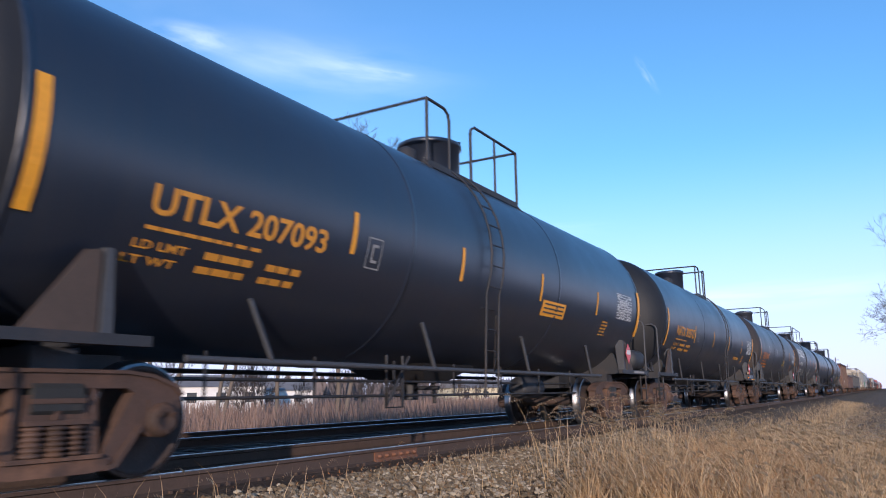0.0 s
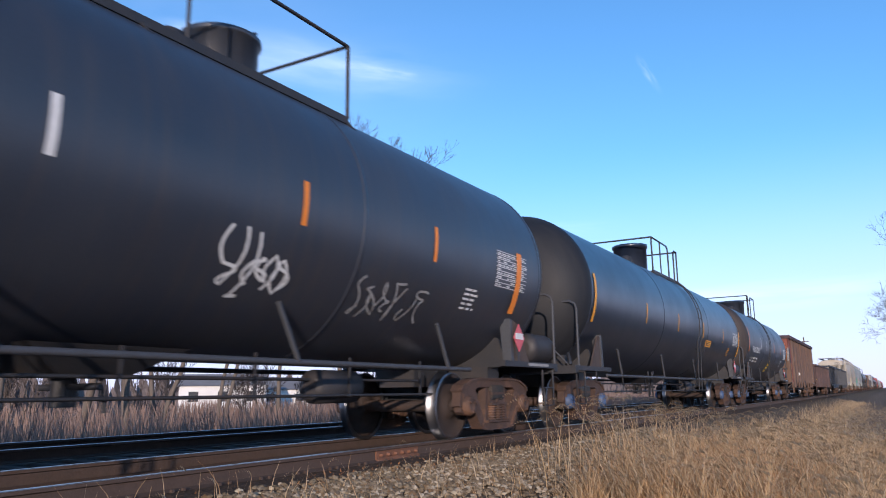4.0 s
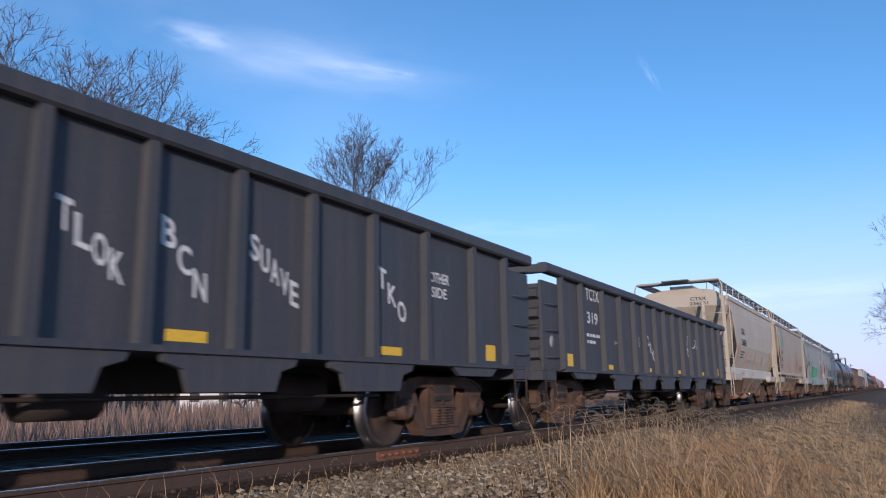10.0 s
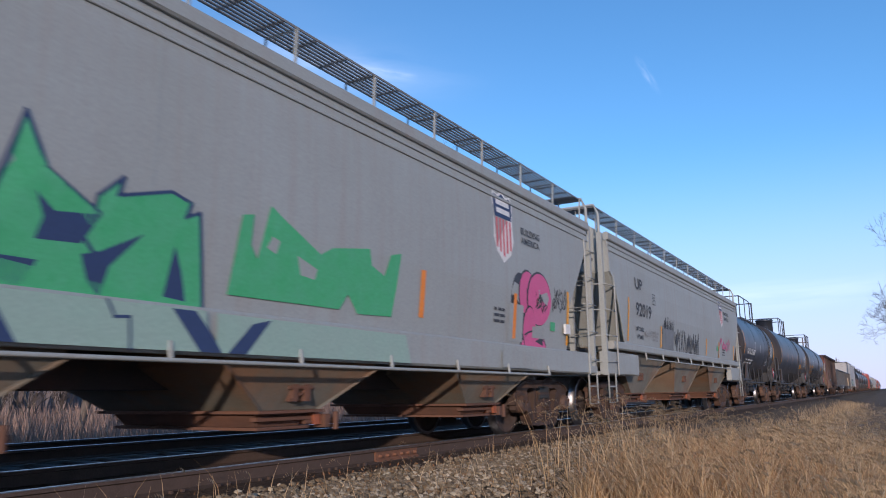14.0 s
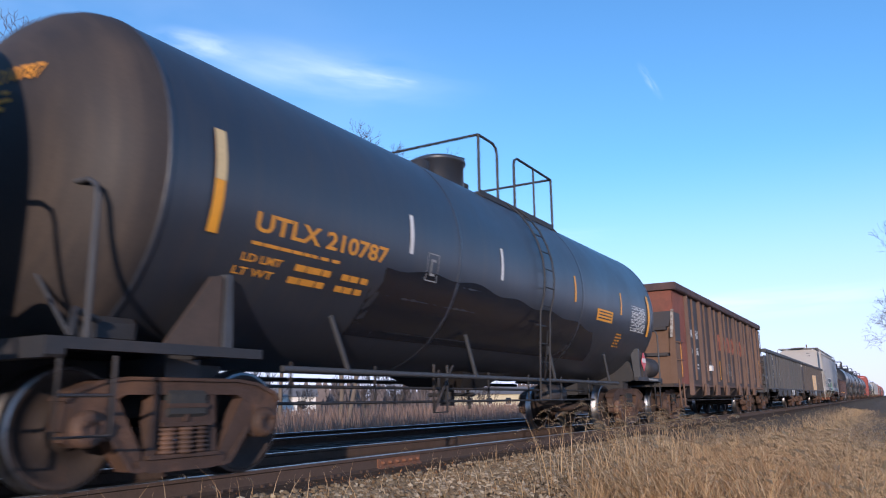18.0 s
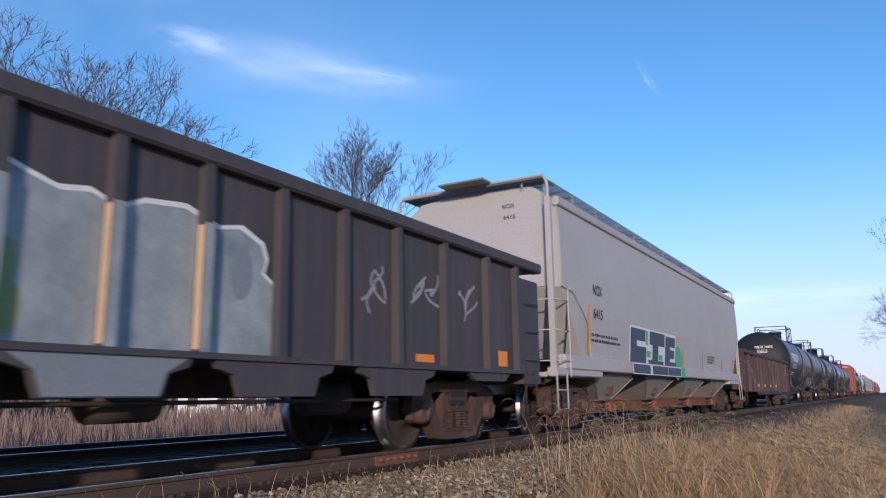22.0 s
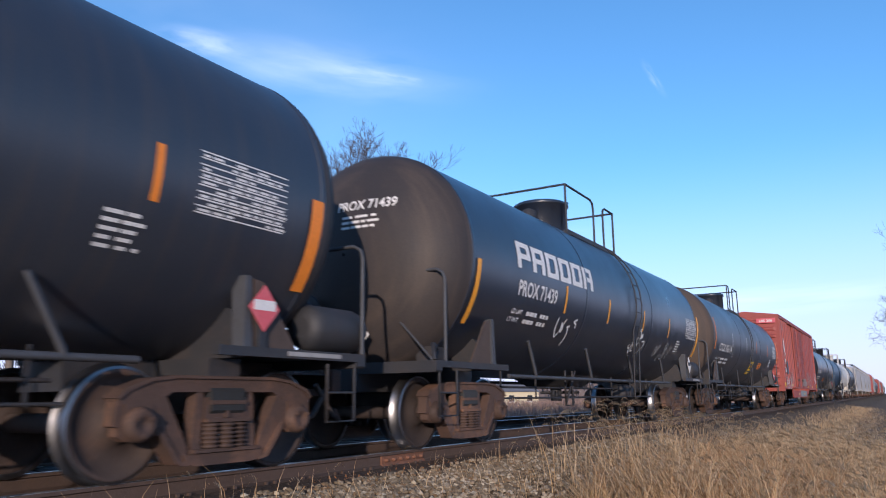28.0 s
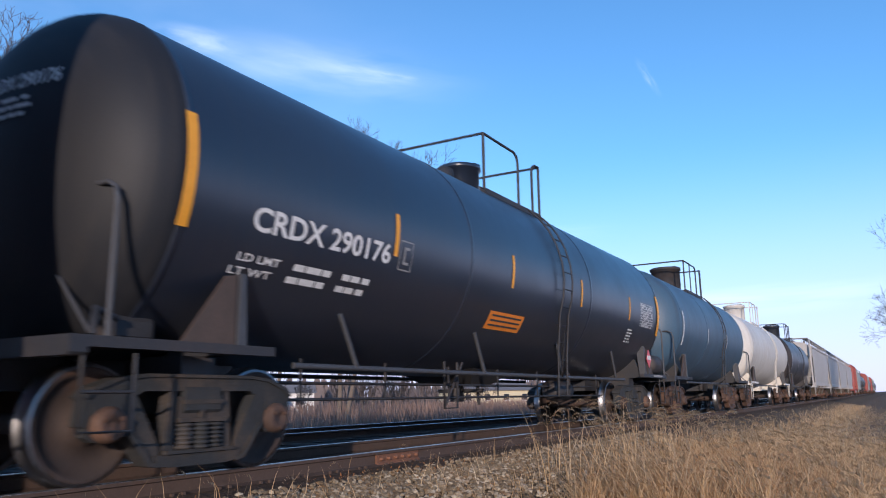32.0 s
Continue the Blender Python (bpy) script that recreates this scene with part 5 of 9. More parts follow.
            part("placard_post", Shape().rod([(0.32, -half + 0.48, 1.05), (0.32, -half + 0.48, 1.45)], 0.02, 5), frame, car)
            p = part("placard", Shape().add([(0.32 - 0.12, -half + 0.45, 1.44), (0.32, -half + 0.45, 1.29), (0.32 + 0.12, -half + 0.45, 1.44), (0.32, -half + 0.45, 1.59)], [(0, 1, 2, 3)]), placard, car, "diamond-shaped hazard placard")
            part("placard_band", Shape().box(0.32 - 0.07, 0.32 + 0.07, -half + 0.442, -half + 0.447, 1.41, 1.47), "white" if placard != "white" else "ink", p)
            part("brake_wheel", Shape().lathe([(0.26, -0.015), (0.28, 0), (0.26, 0.015), (0.24, 0)], (-0.6, -half + 0.42, 1.75), "y", 18).rod([(-0.86, -half + 0.42, 1.75), (-0.34, -half + 0.42, 1.75)], 0.014, 5).rod([(-0.6, -half + 0.42, 1.5), (-0.6, -half + 0.42, 2.0)], 0.014, 5), frame, car)
            part("brake_valve", Shape().bevel_box(0.75, 1.02, -a + 0.05, -a + 0.40, 1.08, 1.30, 0.05).rod([(1.1, -a + 0.0, 1.25), (1.2, -a - 0.25, 1.3), (1.25, -a - 0.3, 1.1)], 0.03, 6), "tank_frame", car, "grey valve casting on the deck")
            if kit:
                part("junction_box", Shape().bevel_box(1.16, 1.42, -a + 0.16, -a + 0.46, 1.46, 1.78, 0.03), "grey_steel", car, "grey steel box")
                part("box_post", Shape().box(1.28, 1.33, -a + 0.26, -a + 0.31, 1.06, 1.47), "grey_steel", car)
                part("strut", Shape().hexa([(1.38, -a + 0.62, 1.05), (1.44, -a + 0.62, 1.05), (1.44, -a + 0.70, 1.05), (1.38, -a + 0.70, 1.05), (1.38, -a + 0.50, 1.66), (1.44, -a + 0.50, 1.66), (1.44, -a + 0.58, 1.66), (1.38, -a + 0.58, 1.66)]), "grey_steel", car, "grey angle strut")
                part("pipework", Shape().rod([(0.4, -a - 0.55, 1.1), (0.7, -a - 0.5, 1.45), (1.15, -a - 0.3, 1.5), (1.2, -a - 0.2, 1.12)], 0.025, 6).rod([(1.30, -a - 0.1, 1.06), (1.30, -a - 0.1, 1.40), (1.1, -a + 0.0, 1.40)], 0.03, 6).bevel_box(1.18, 1.36, -a - 0.12, -a + 0.05, 1.34, 1.46, 0.03), "grey_steel", car, "grey pipes and a pale handle")
        if g > 0 and not far:
            if tanks:
                part("air_reservoir", Shape().lathe([(0.1, -0.42), (0.2, -0.40), (0.235, -0.30), (0.235, 0.30), (0.2, 0.40), (0.1, 0.42)], (1.15, a - 0.05 + 0.42, 1.33), "y", 18), frame, car, "black air cylinder lying on the deck")
            diamond(car, a - 0.86, 1.42, 1.45, placard)
            part("placard_post", Shape().box(1.40, 1.445, a - 0.90, a - 0.82, 1.05, 1.40), frame, car)
            if trough:
                part("placard_holder", Shape().box(1.30, 1.43, a - 0.50, a + 0.24, 1.08, 1.22), "steel_blue", car, "blue-grey steel trough")
                part("tag_board", Shape().box(1.43, 1.45, a - 1.22, a - 0.92, 1.24, 1.33), "tan", car, "small tan board")
                part("tag_board", Shape().box(1.43, 1.45, a - 1.15, a - 0.95, 1.05, 1.13), "orange", car, "small orange board")
            part("edge_strip", Shape().box(1.462, 1.468, a - 0.55, a + 0.2, 1.02, 1.06), stripe_paint if trough else "white_faint", car, "narrow strip on the end sill")
            p = part("placard", Shape().add([(1.05, a + 0.60, 1.29), (1.20, a + 0.60, 1.11), (1.35, a + 0.60, 1.29), (1.20, a + 0.60, 1.47)], [(0, 1, 2, 3)]), placard, car, "diamond-shaped hazard placard")
            part("placard_band", Shape().box(1.11, 1.29, a + 0.590, a + 0.596, 1.25, 1.33), "white" if placard != "white" else "ink", p)
    # long side rails with their stays
    for x in (1.18, -1.18):
        s = Shape().rod([(x, -a + 1.9, 0.945), (x, a - 1.9, 0.945)], 0.033, 6)
        part("side_rail", s, "grey_steel", car, "long pipe rail under the tank")
    for i in range(4 if not far else 0):
        y = -a + 2.9 + i * (span - 5.4) / 3
        part("rail_stay", fine(("stay", radius), "grey_steel", lambda: Shape().rod([(1.19, 0, 0.95), (1.22, -0.34, 1.50)], 0.03, 5)), "grey_steel", car, "", pose(0, y, 0))
    # running gear below
    if not far:
        s = Shape().rod([(0.75, -a + 2.1, 0.62), (0.75, a - 2.1, 0.62)], 0.018, 5).rod([(0.55, -a + 2.2, 0.80), (0.55, a - 2.2, 0.80)], 0.02, 5)
        for i in range(7):
            y = -a + 2.5 + i * (span - 5.0) / 6
            s.rod([(0.75, y, 0.60), (0.75, y, 1.05)], 0.016, 4)
        part("brake_rod", s, frame, car, "thin brake rods below the tank")
        part("hanger", Shape().rod([(0.95, -a * 0.28, 1.1), (0.95, -a * 0.28, 0.48), (0.95, -a * 0.28 + 0.35, 0.48), (0.95, -a * 0.28 + 0.35, 1.1)], 0.02, 5).rod([(0.95, -a * 0.28, 0.5), (0.95, -a * 0.28 + 0.5, 1.1)], 0.02, 5), frame, car)
        part("outlet_valve", Shape().hexa([(-0.45, -0.35, 0.82), (0.45, -0.35, 0.82), (0.45, 0.35, 0.82), (-0.45, 0.35, 0.82), (-0.7, -0.75, 1.05), (0.7, -0.75, 1.05), (0.7, 0.75, 1.05), (-0.7, 0.75, 1.05)])
             .rod([(0, 0, 0.85), (0, 0, 0.55)], 0.12, 10).rod([(-0.35, 0, 0.72), (0.5, 0, 0.72)], 0.03, 6).rod([(0.3, 0.15, 0.8), (0.3, 0.2, 0.5)], 0.03, 5), frame, car, "bottom outlet with its skid")
        part("brake_cylinder", Shape().lathe([(0.1, -0.4), (0.19, -0.36), (0.19, 0.36), (0.1, 0.4)], (0.55, a * 0.42, 0.72), "y", 14), frame, car)
    # top works
    dy, dr, dh = dome
    top = centre + radius
    part("manway", fine(("manway", dr, dh), frame if paint == "blue_tank" else paint, lambda: Shape().lathe([(dr, -0.35), (dr, dh - 0.10), (dr + 0.035, dh - 0.09), (dr + 0.035, dh - 0.03), (dr - 0.02, dh), (0.05, dh + 0.02)], (0, 0, 0), "z", 24)
         .rod([(-dr, dr * 0.3, dh), (-dr * 0.6, dr * 0.5, dh + 0.08), (dr * 0.6, dr * 0.5, dh + 0.08), (dr, dr * 0.3, dh)], 0.02, 5)), paint, car, "round manway housing", pose(0, dy, top))
    d0, d1 = deck
    g0, g1 = gap or (ladder_at - 0.35, ladder_at + 0.30)
    z, h, xw = top - 0.22, top + 0.71, 0.90
    for x0 in (0.52, -xw):
        def grate():
            s = Shape()
            for i in range(8):
                u = x0 + 0.38 * i / 7
                s.box(u - 0.008, u + 0.008, d0, d1, z - 0.03, z)
            for i in range(int((d1 - d0) / 0.3) + 1):
                y = d0 + min(i * 0.3, d1 - d0)
                s.box(x0, x0 + 0.38, y - 0.012, y + 0.012, z - 0.04, z - 0.005)
            return s
        part("walkway", fine(("grate", deck, top, x0), frame, grate), frame, car, "steel grating walkway")
    for x in (-xw, xw):
        part("walkway_edge", Shape().box(x - 0.02, x + 0.02, d0, d1, z - 0.07, z + 0.02), frame, car)
    for y in (d0, d1, (d0 + d1) / 2):
        part("walkway_bracket", Shape().rod([(-1.12, y, z - 0.32), (-xw, y, z - 0.04), (xw, y, z - 0.04), (1.12, y, z - 0.32)], 0.028, 4), frame, car)
    for x in (xw, -xw):
        s = Shape()
        for y0, y1 in ((d0, g0), (d1, g1)):
            sg = 1 if y1 > y0 else -1
            s.rod([(x, y0, z), (x, y0, h)], 0.024, 5)
            if abs(y1 - y0) > 0.3:
                s.rod([(x, y0, h), (x, y1 - sg * 0.14, h), (x, y1 - sg * 0.03, h - 0.06), (x, y1, h - 0.16), (x, y1, z)], 0.024, 5)
            else:
                s.rod([(x, y0, h), (x, y1, h), (x, y1, z)], 0.024, 5)
            if abs(y1 - y0) > 1.6:
                s.rod([(x, (y0 + y1) / 2, z), (x, (y0 + y1) / 2, h)], 0.02, 5)
        part("guard_rail", s, frame, car, "pipe guard rail along the walkway")
    for y in (d0, d1):
        part("guard_rail", Shape().rod([(-xw, y, h), (xw, y, h)], 0.024, 5), frame, car)
    if not far:
        part("relief_valve", Shape().lathe([(0.10, 0.0), (0.10, 0.25), (0.13, 0.26), (0.13, 0.32), (0.06, 0.36)], (0.0, dy + dr + 0.35, top - 0.05), "z", 12), frame, car)
        part("valve_hood", Shape().lathe([(0.16, 0.0), (0.16, 0.30), (0.05, 0.36)], (0.12, dy - dr - 0.38, top - 0.06), "z", 12), frame, car)
    def side_ladder():
        s = Shape()
        for y in (-0.19, 0.19):
            pts = [((radius + 0.08) * math.cos(t), y, centre + (radius + 0.08) * math.sin(t)) for t in np.linspace(0.9, -0.35, 8)]
            s.rod(pts + [(1.50, y, 1.3), (1.48, y, 0.62)], 0.016, 5)
        for i in range(11):
            z = 0.62 + i * 0.29
            t = math.asin(max(-1, min(1, (z - centre) / (radius + 0.08))))
            x = 1.485 if z < 1.75 else (radius + 0.08) * math.cos(t)
            s.rod([(x, -0.19, z), (x, 0.19, z)], 0.011, 5)
        for z in (1.1, 1.7):
            s.rod([(1.48, 0.19, z), (1.25, 0.55, 0.95)], 0.014, 4)
        return s
    part("ladder", fine(("tank_ladder", radius, centre), frame, side_ladder), frame, car, "steel ladder up the side", pose(0, ladder_at, 0))
    # marks
    if lead:
        stripe(car, side, -a + lead[0], lead[1], lead[2], 0.11, stripe_paint, label="tall reflective strip", lift=0.015)
        if lead_top:
            stripe(car, side, -a + lead[0], lead[1] + (lead[2] - lead[1]) * 0.5, lead[2], 0.115, lead_top, lift=0.019)
    ty, t0, t1 = tail or (span - 0.3, lead[1], lead[2])
    stripe(car, side, -a + ty, t0, t1, 0.16, stripe_paint, label="tall reflective strip", lift=0.015)
    if small is None:
        n = max(2, int(round((span - 2) / 2.9)))
        small = [0.58 + i * (span - 1.06) / n for i in range(1, n)]
    for y in small:
        stripe(car, side, -a + y, small_z[0], small_z[1], 0.075, small_stripe if small_stripe and y < a * 1.1 else stripe_paint)
    if mark:
        m0, m1, m2, m3 = mark_at
        letters(car, mark, side, -a + m0, -a + m1, m2, m3, mark_paint, label="reporting mark and number")
        tank_print(car, side, -a + m0, -a + m1, m2, mark_paint, far)
        e = End(-b - 0.76, (radius, centre, 0.76))
        if not far:
            letters(car, mark, e, -0.15, 0.75, 3.12 - end_z, 3.26 - end_z, mark_paint, label="number on the tank end", lift=0.012)
            small_print(car, e, -0.05, 0.6, 2.82 - end_z, 3.04 - end_z, 3, mark_paint, 5, lift=0.012)
    if not far:
        p0, p1, p2, p3 = table or (span - 1.72, span - 0.72, 2.10, 2.60)
        panel_lines(car, side, -a + p0, -a + p1, p2, p3, 9)
        small_print(car, side, -a + p0 - 0.75, -a + p0 - 0.35, p2 - 0.45, p2 - 0.12, 5, mark_paint, 6)
    if sign:
        y0, y1, z0, z1, c = sign[:5]
        shear = sign[5] if len(sign) > 5 else 0.0
        p = part("warning_sign", patch(Shape(), side, -a + y0, -a + y1 - shear, z0, z1, 0.004, shear), c, car, "painted warning sign")
        s = Shape()
        for i in range(3):
            k = 0.2 + 0.27 * i
            patch(s, side, -a + y0 + shear * k + 0.08, -a + y1 - shear * (1 - k) - 0.08, z0 + (z1 - z0) * k, z0 + (z1 - z0) * (k + 0.1), 0.008, rows=1)
        part("sign_print", s, "ink", p)
    if sign_box:
        y, z = -a + sign_box[0], sign_box[1]
        s = Shape()
        for q in ((y - 0.13, y + 0.13, z - 0.17, z - 0.155), (y - 0.13, y + 0.13, z + 0.155, z + 0.17), (y - 0.13, y - 0.115, z - 0.17, z + 0.17), (y + 0.115, y + 0.13, z - 0.17, z + 0.17), (y - 0.05, y - 0.02, z - 0.08, z + 0.1), (y - 0.05, y + 0.06, z + 0.07, z + 0.1), (y - 0.05, y + 0.06, z - 0.1, z - 0.07)):
            patch(s, side, *q, 0.005, rows=2)
        part("stencil_box", s, "white_faint", car)
    if logo:
        # owner's name as plain slanted blocks
        s = Shape()
        y0, y1, z0, z1 = logo
        st, hh = (y1 - y0) / 6, z1 - z0
        for i in range(6):
            y = -a + y0 + st * i
            wd = st * 0.86
            low = z0 if i in (2, 3, 4) else z0 + hh * 0.36
            for q in ((y, y + wd, z1 - hh * 0.2, z1), (y, y + wd * 0.28, z0, z1), (y + wd * 0.72, y + wd, z0 + hh * 0.4 if i == 0 else z0, z1), (y, y + wd, low, low + hh * 0.2)):
                patch(s, side, *q, 0.0045, rows=3)
        part("owner_lettering", s, "white", car, "large white block lettering shapes")
    truck(car, -a + 0.889, truck_paint, cap, far)
    truck(car, a - 0.889, truck_paint, cap, far)
    couplers(car, half)
    if extra:
        extra(car, side, a)
    return car


# ---- open gondolas ----
def corner_ladders(car, w, y0, y1, z0, z1, material):
    for y in (y0, y1):
        ys = (y + 0.04, y + 0.42) if y < 0 else (y - 0.42, y - 0.04)
        n = int((z1 - z0) / 0.42)
        grabs(car, w, ys[0], ys[1], [z0 + 0.15 + 0.42 * i for i in range(n)], material)
    grab_across(car, y0, 0.95, 1.4, [z0 + 0.25 + 0.42 * i for i in range(int((z1 - z0) / 0.42))], material)


def stone_gondola(label, s_first, span, paint, mark, number, tags, seed, reflector="lemon"):
    """A gondola with outside posts and a sill cut into feet."""
    car = start_car("gondola_car", label, s_first, span, "gondola", "cars of the train")
    a = span / 2
    w, e, f = 1.52, a + 0.14, a + 0.90
    top, floor = 2.62, 1.02
    side = Flat(w)
    for x in (w - 0.02, -w):
        part("side_sheet", Shape().box(x, x + 0.02, -e, e, floor - 0.02, top - 0.02), paint, car)
    part("floor", Shape().box(-w, w, -f, f, floor - 0.06, floor), paint, car)
    for g in (-1, 1):
        part("end_wall", Shape().box(-w, w, *sorted((g * (f - 0.05), g * (f - 0.08))), floor, top - 0.28), paint, car, "ribbed end wall")
        for i in range(4):
            z = floor + 0.10 + i * 0.32
            rib = fine(("gon_rib", g), paint, lambda: Shape().hexa([(-w + 0.75, 0, 0), (w - 0.02, 0, 0), (w - 0.02, 0, 0.2), (-w + 0.75, 0, 0.2),
                       (-w + 0.80, g * 0.14, 0.04), (w - 0.05, g * 0.14, 0.04), (w - 0.05, g * 0.14, 0.15), (-w + 0.80, g * 0.14, 0.15)]))
            part("end_rib", rib, paint, car, "", pose(0, g * (f - 0.05), z))
        part("end_beam", Shape().box(-w, w, *sorted((g * (f + 0.06), g * (f - 0.5))), floor - 0.2, floor - 0.065), paint, car)
        for x in (w - 0.04, -w - 0.01):
            part("corner_sheet", Shape().box(x, x + 0.05, *sorted((g * (e - 0.02), g * (f + 0.02))), floor - 0.02, top - 0.24), paint, car)
        part("end_chord", Shape().box(-w + 0.08, w - 0.08, *sorted((g * (f - 0.20), g * (f - 0.04))), top - 0.10, top + 0.03), paint, car)
    for x in (w + 0.02, -w - 0.02):
        part("top_chord", Shape().bevel_box(x - 0.09, x + 0.09, -f + 0.02, f - 0.02, top - 0.11, top + 0.045, 0.025), paint, car, "heavy rolled top edge")
    ladder_of = (0.0, 0.95, 2.10, 3.15, 4.13, 5.05, 5.94)
    ys = [-a - 0.18 + u * (a + 0.18) / 6.78 for u in ladder_of]
    ys = ys + [0.0] + [-y for y in reversed(ys)]
    ys = [y - 0.13 if y > -a + 4.5 else y for y in ys]
    n = len(ys)
    post = fine(("gon_post", top, floor), paint, lambda: Shape().hexa([(0, -0.055, floor - 0.05), (0.10, -0.05, floor - 0.02), (0.10, 0.05, floor - 0.02), (0, 0.055, floor - 0.05), (0, -0.05, top - 0.1), (0.085, -0.045, top - 0.1), (0.085, 0.045, top - 0.1), (0, 0.05, top - 0.1)]))
    for y in ys:
        part("side_post", post, paint, car, "", pose(w, y, 0))
        part("side_post", post, paint, car, "", pose(-w, y, 0, 0, 0, 180))
    part("side_sill", Shape().box(w + 0.0, w + 0.11, -e, e, floor - 0.07, floor - 0.02).box(-w - 0.11, -w, -e, e, floor - 0.07, floor - 0.02), paint, car)
    foot = fine(("gon_foot", floor), paint, lambda: Shape().plate([(-0.74, floor - 0.06), (0.74, floor - 0.06), (0.70, 0.88), (0.52, 0.83), (0.46, 0.66), (-0.46, 0.66), (-0.52, 0.83), (-0.70, 0.88)], 0.0, 0.06))
    for i in range(3, n - 3, 2):
        part("sill_foot", foot, paint, car, "deep sill plate between two cut-outs", pose(w + 0.02, ys[i], 0))
    end_foot = fine(("gon_end_foot", floor), paint, lambda: Shape().plate([(-0.62, floor - 0.06), (0.62, floor - 0.06), (0.42, 0.84), (-0.42, 0.84)], 0.0, 0.06))
    for i in (1, n - 2):
        part("sill_foot", end_foot, paint, car, "shallow sill plate over the truck", pose(w + 0.02, ys[i], 0))
    part("centre_sill", Shape().box(-0.25, 0.25, -f, f, 0.66, floor - 0.065), "frame", car)
    for y in (-a * 0.45, a * 0.1, a * 0.5):
        part("air_tank", Shape().lathe([(0.1, -0.36), (0.2, -0.3), (0.2, 0.3), (0.1, 0.36)], (0.7, y, 0.66), "y", 14), "frame", car)
    part("bottom_rod", Shape().rod([(1.0, -a + 2.2, 0.62), (1.0, a - 2.2, 0.62)], 0.02, 5), "frame", car)
    corner_ladders(car, w, -f + 0.08, f - 0.08, floor, top - 0.3, paint)
    for y in (-f + 0.06, f - 0.5):
        stirrup(car, w, y, floor, "frame", 0.38, 0.5)
    y0 = -a + 0.98
    letters(car, mark, side, y0 + 0.16, y0 + 0.87, 2.27, 2.50, "white", label="reporting mark")
    letters(car, number, side, y0 + 0.18, y0 + 0.74, 1.84, 2.06, "white", label="car number")
    small_print(car, side, y0 + 0.12, y0 + 0.85, 1.42, 1.66, 2, "white", seed)
    e1 = End(-f + 0.05)
    letters(car, mark, e1, -1.25, -0.80, 2.26, 2.38, "white", label="reporting mark on the end")
    letters(car, number, e1, -1.25, -0.92, 2.06, 2.18, "white", label="number on the end")
    small_print(car, e1, -1.35, -0.80, 1.45, 1.92, 5, "white_faint", seed + 1)
    stripe(car, side, -a + 0.22, 1.05, 1.26, 0.28, reflector, label="yellow reflective square")
    stripe(car, side, a - 0.35, 1.05, 1.26, 0.28, reflector, label="yellow reflective square")
    covered = any(q[0] in ("broad", "bubble") for q in tags)
    for u in (2.3, 10.5) if covered else (2.3, 5.02, 7.75, 10.5):
        stripe(car, side, -a + u, 1.04, 1.13, 0.40, reflector)
    part("round_mark", Shape().lathe([(0.001, 0.0), (0.10, 0.0), (0.10, 0.006), (0.001, 0.006)], (w + 0.012, -e - 0.42, 1.42), "x", 16), "white_faint", car, "round pale badge")
    for k, (kind, u0, u1, z0, z1, c) in enumerate(tags):
        if kind == "scrawl":
            scrawl(car, side, -a + u0, -a + u1, z0, z1, max(2, int((u1 - u0) * 3)), 0.035, c, seed * 31 + k)
        elif kind[0] == "/":
            slant_tag(car, side, kind[1:], -a + u0, -a + u1, z0, z1, c)
        elif kind == "broad":
            broad_paint(car, side, a)
        elif kind == "bubble":
            bubble(car, side, a, ys)
        else:
            letters(car, kind, side, -a + u0, -a + u1, z0, z1, c, "graffiti", "hand-painted tag")
    truck(car, -a + 0.889, "truck", "truck")
    truck(car, a - 0.889, "truck", "truck")
    couplers(car, a + 1.1)
    return car


def slant_tag(car, side, word, y0, y1, z0, z1, material):
    """A hand-painted word whose letters step down from (y0, z0) to (y1, z1)."""
    n = len(word)
    high, wide = 0.23, (y1 - y0) / n
    s = Shape()
    for i, c in enumerate(word):
        z = z0 - high + (z1 - z0 + high) * i / (n - 1)
        pts, faces = text_mesh(c, y0 + wide * i, y0 + wide * (i + (0.3 if c in "I1" else 0.86)), z, z + high)
        s.add([side.point(u - 0.06 * (v - z), v + 0.25 * (y0 + wide * (i + 0.5) - u), 0.005) for u, v in pts], faces)
    part("graffiti", s, material, car, "hand-painted slanting tag")


def broad_paint(car, side, a):
    """Two tall white shapes with dark lines, sprayed over the sheets and a post."""
    for k, out in enumerate(([(7.35, 0.98), (7.35, 1.9), (7.39, 2.1), (7.52, 2.25), (7.73, 2.24), (7.83, 1.89), (7.82, 1.26), (7.8, 0.98)],
                             [(8.05, 0.98), (8.1, 2.2), (8.28, 2.19), (8.44, 2.38), (8.63, 2.27), (8.73, 1.76), (8.95, 1.55), (9.05, 1.3), (9.0, 0.98)])):
        g = blob(car, side, [(-a + u, z) for u, z in out], "white", "graffiti", "tall white spray-painted shape", 0.004)
        u0, u1 = (7.55, 7.86) if k == 0 else (8.05, 8.66)
        foot = Shape().plate([(-a + u0, 0.94), (-a + u1 + 0.2, 0.94), (-a + u1, 0.84), (-a + u1, 0.70), (-a + u0 + 0.2, 0.70), (-a + u0 + 0.18, 0.84)], side.x + 0.0805, side.x + 0.083)
        part("graffiti_foot", foot, "white", g, "white paint on the sill foot")
    scrawl(car, side, -a + 7.42, -a + 7.78, 1.1, 2.1, 3, 0.03, "slate", 501, label="dark lines in the white paint", lift=0.008)
    scrawl(car, side, -a + 8.15, -a + 8.85, 1.05, 2.0, 5, 0.03, "slate", 502, label="dark lines in the white paint", lift=0.008)
    scrawl(car, side, -a + 8.5, -a + 8.9, 1.1, 1.5, 2, 0.05, "tan", 503, label="tan lines in the white paint", lift=0.011)


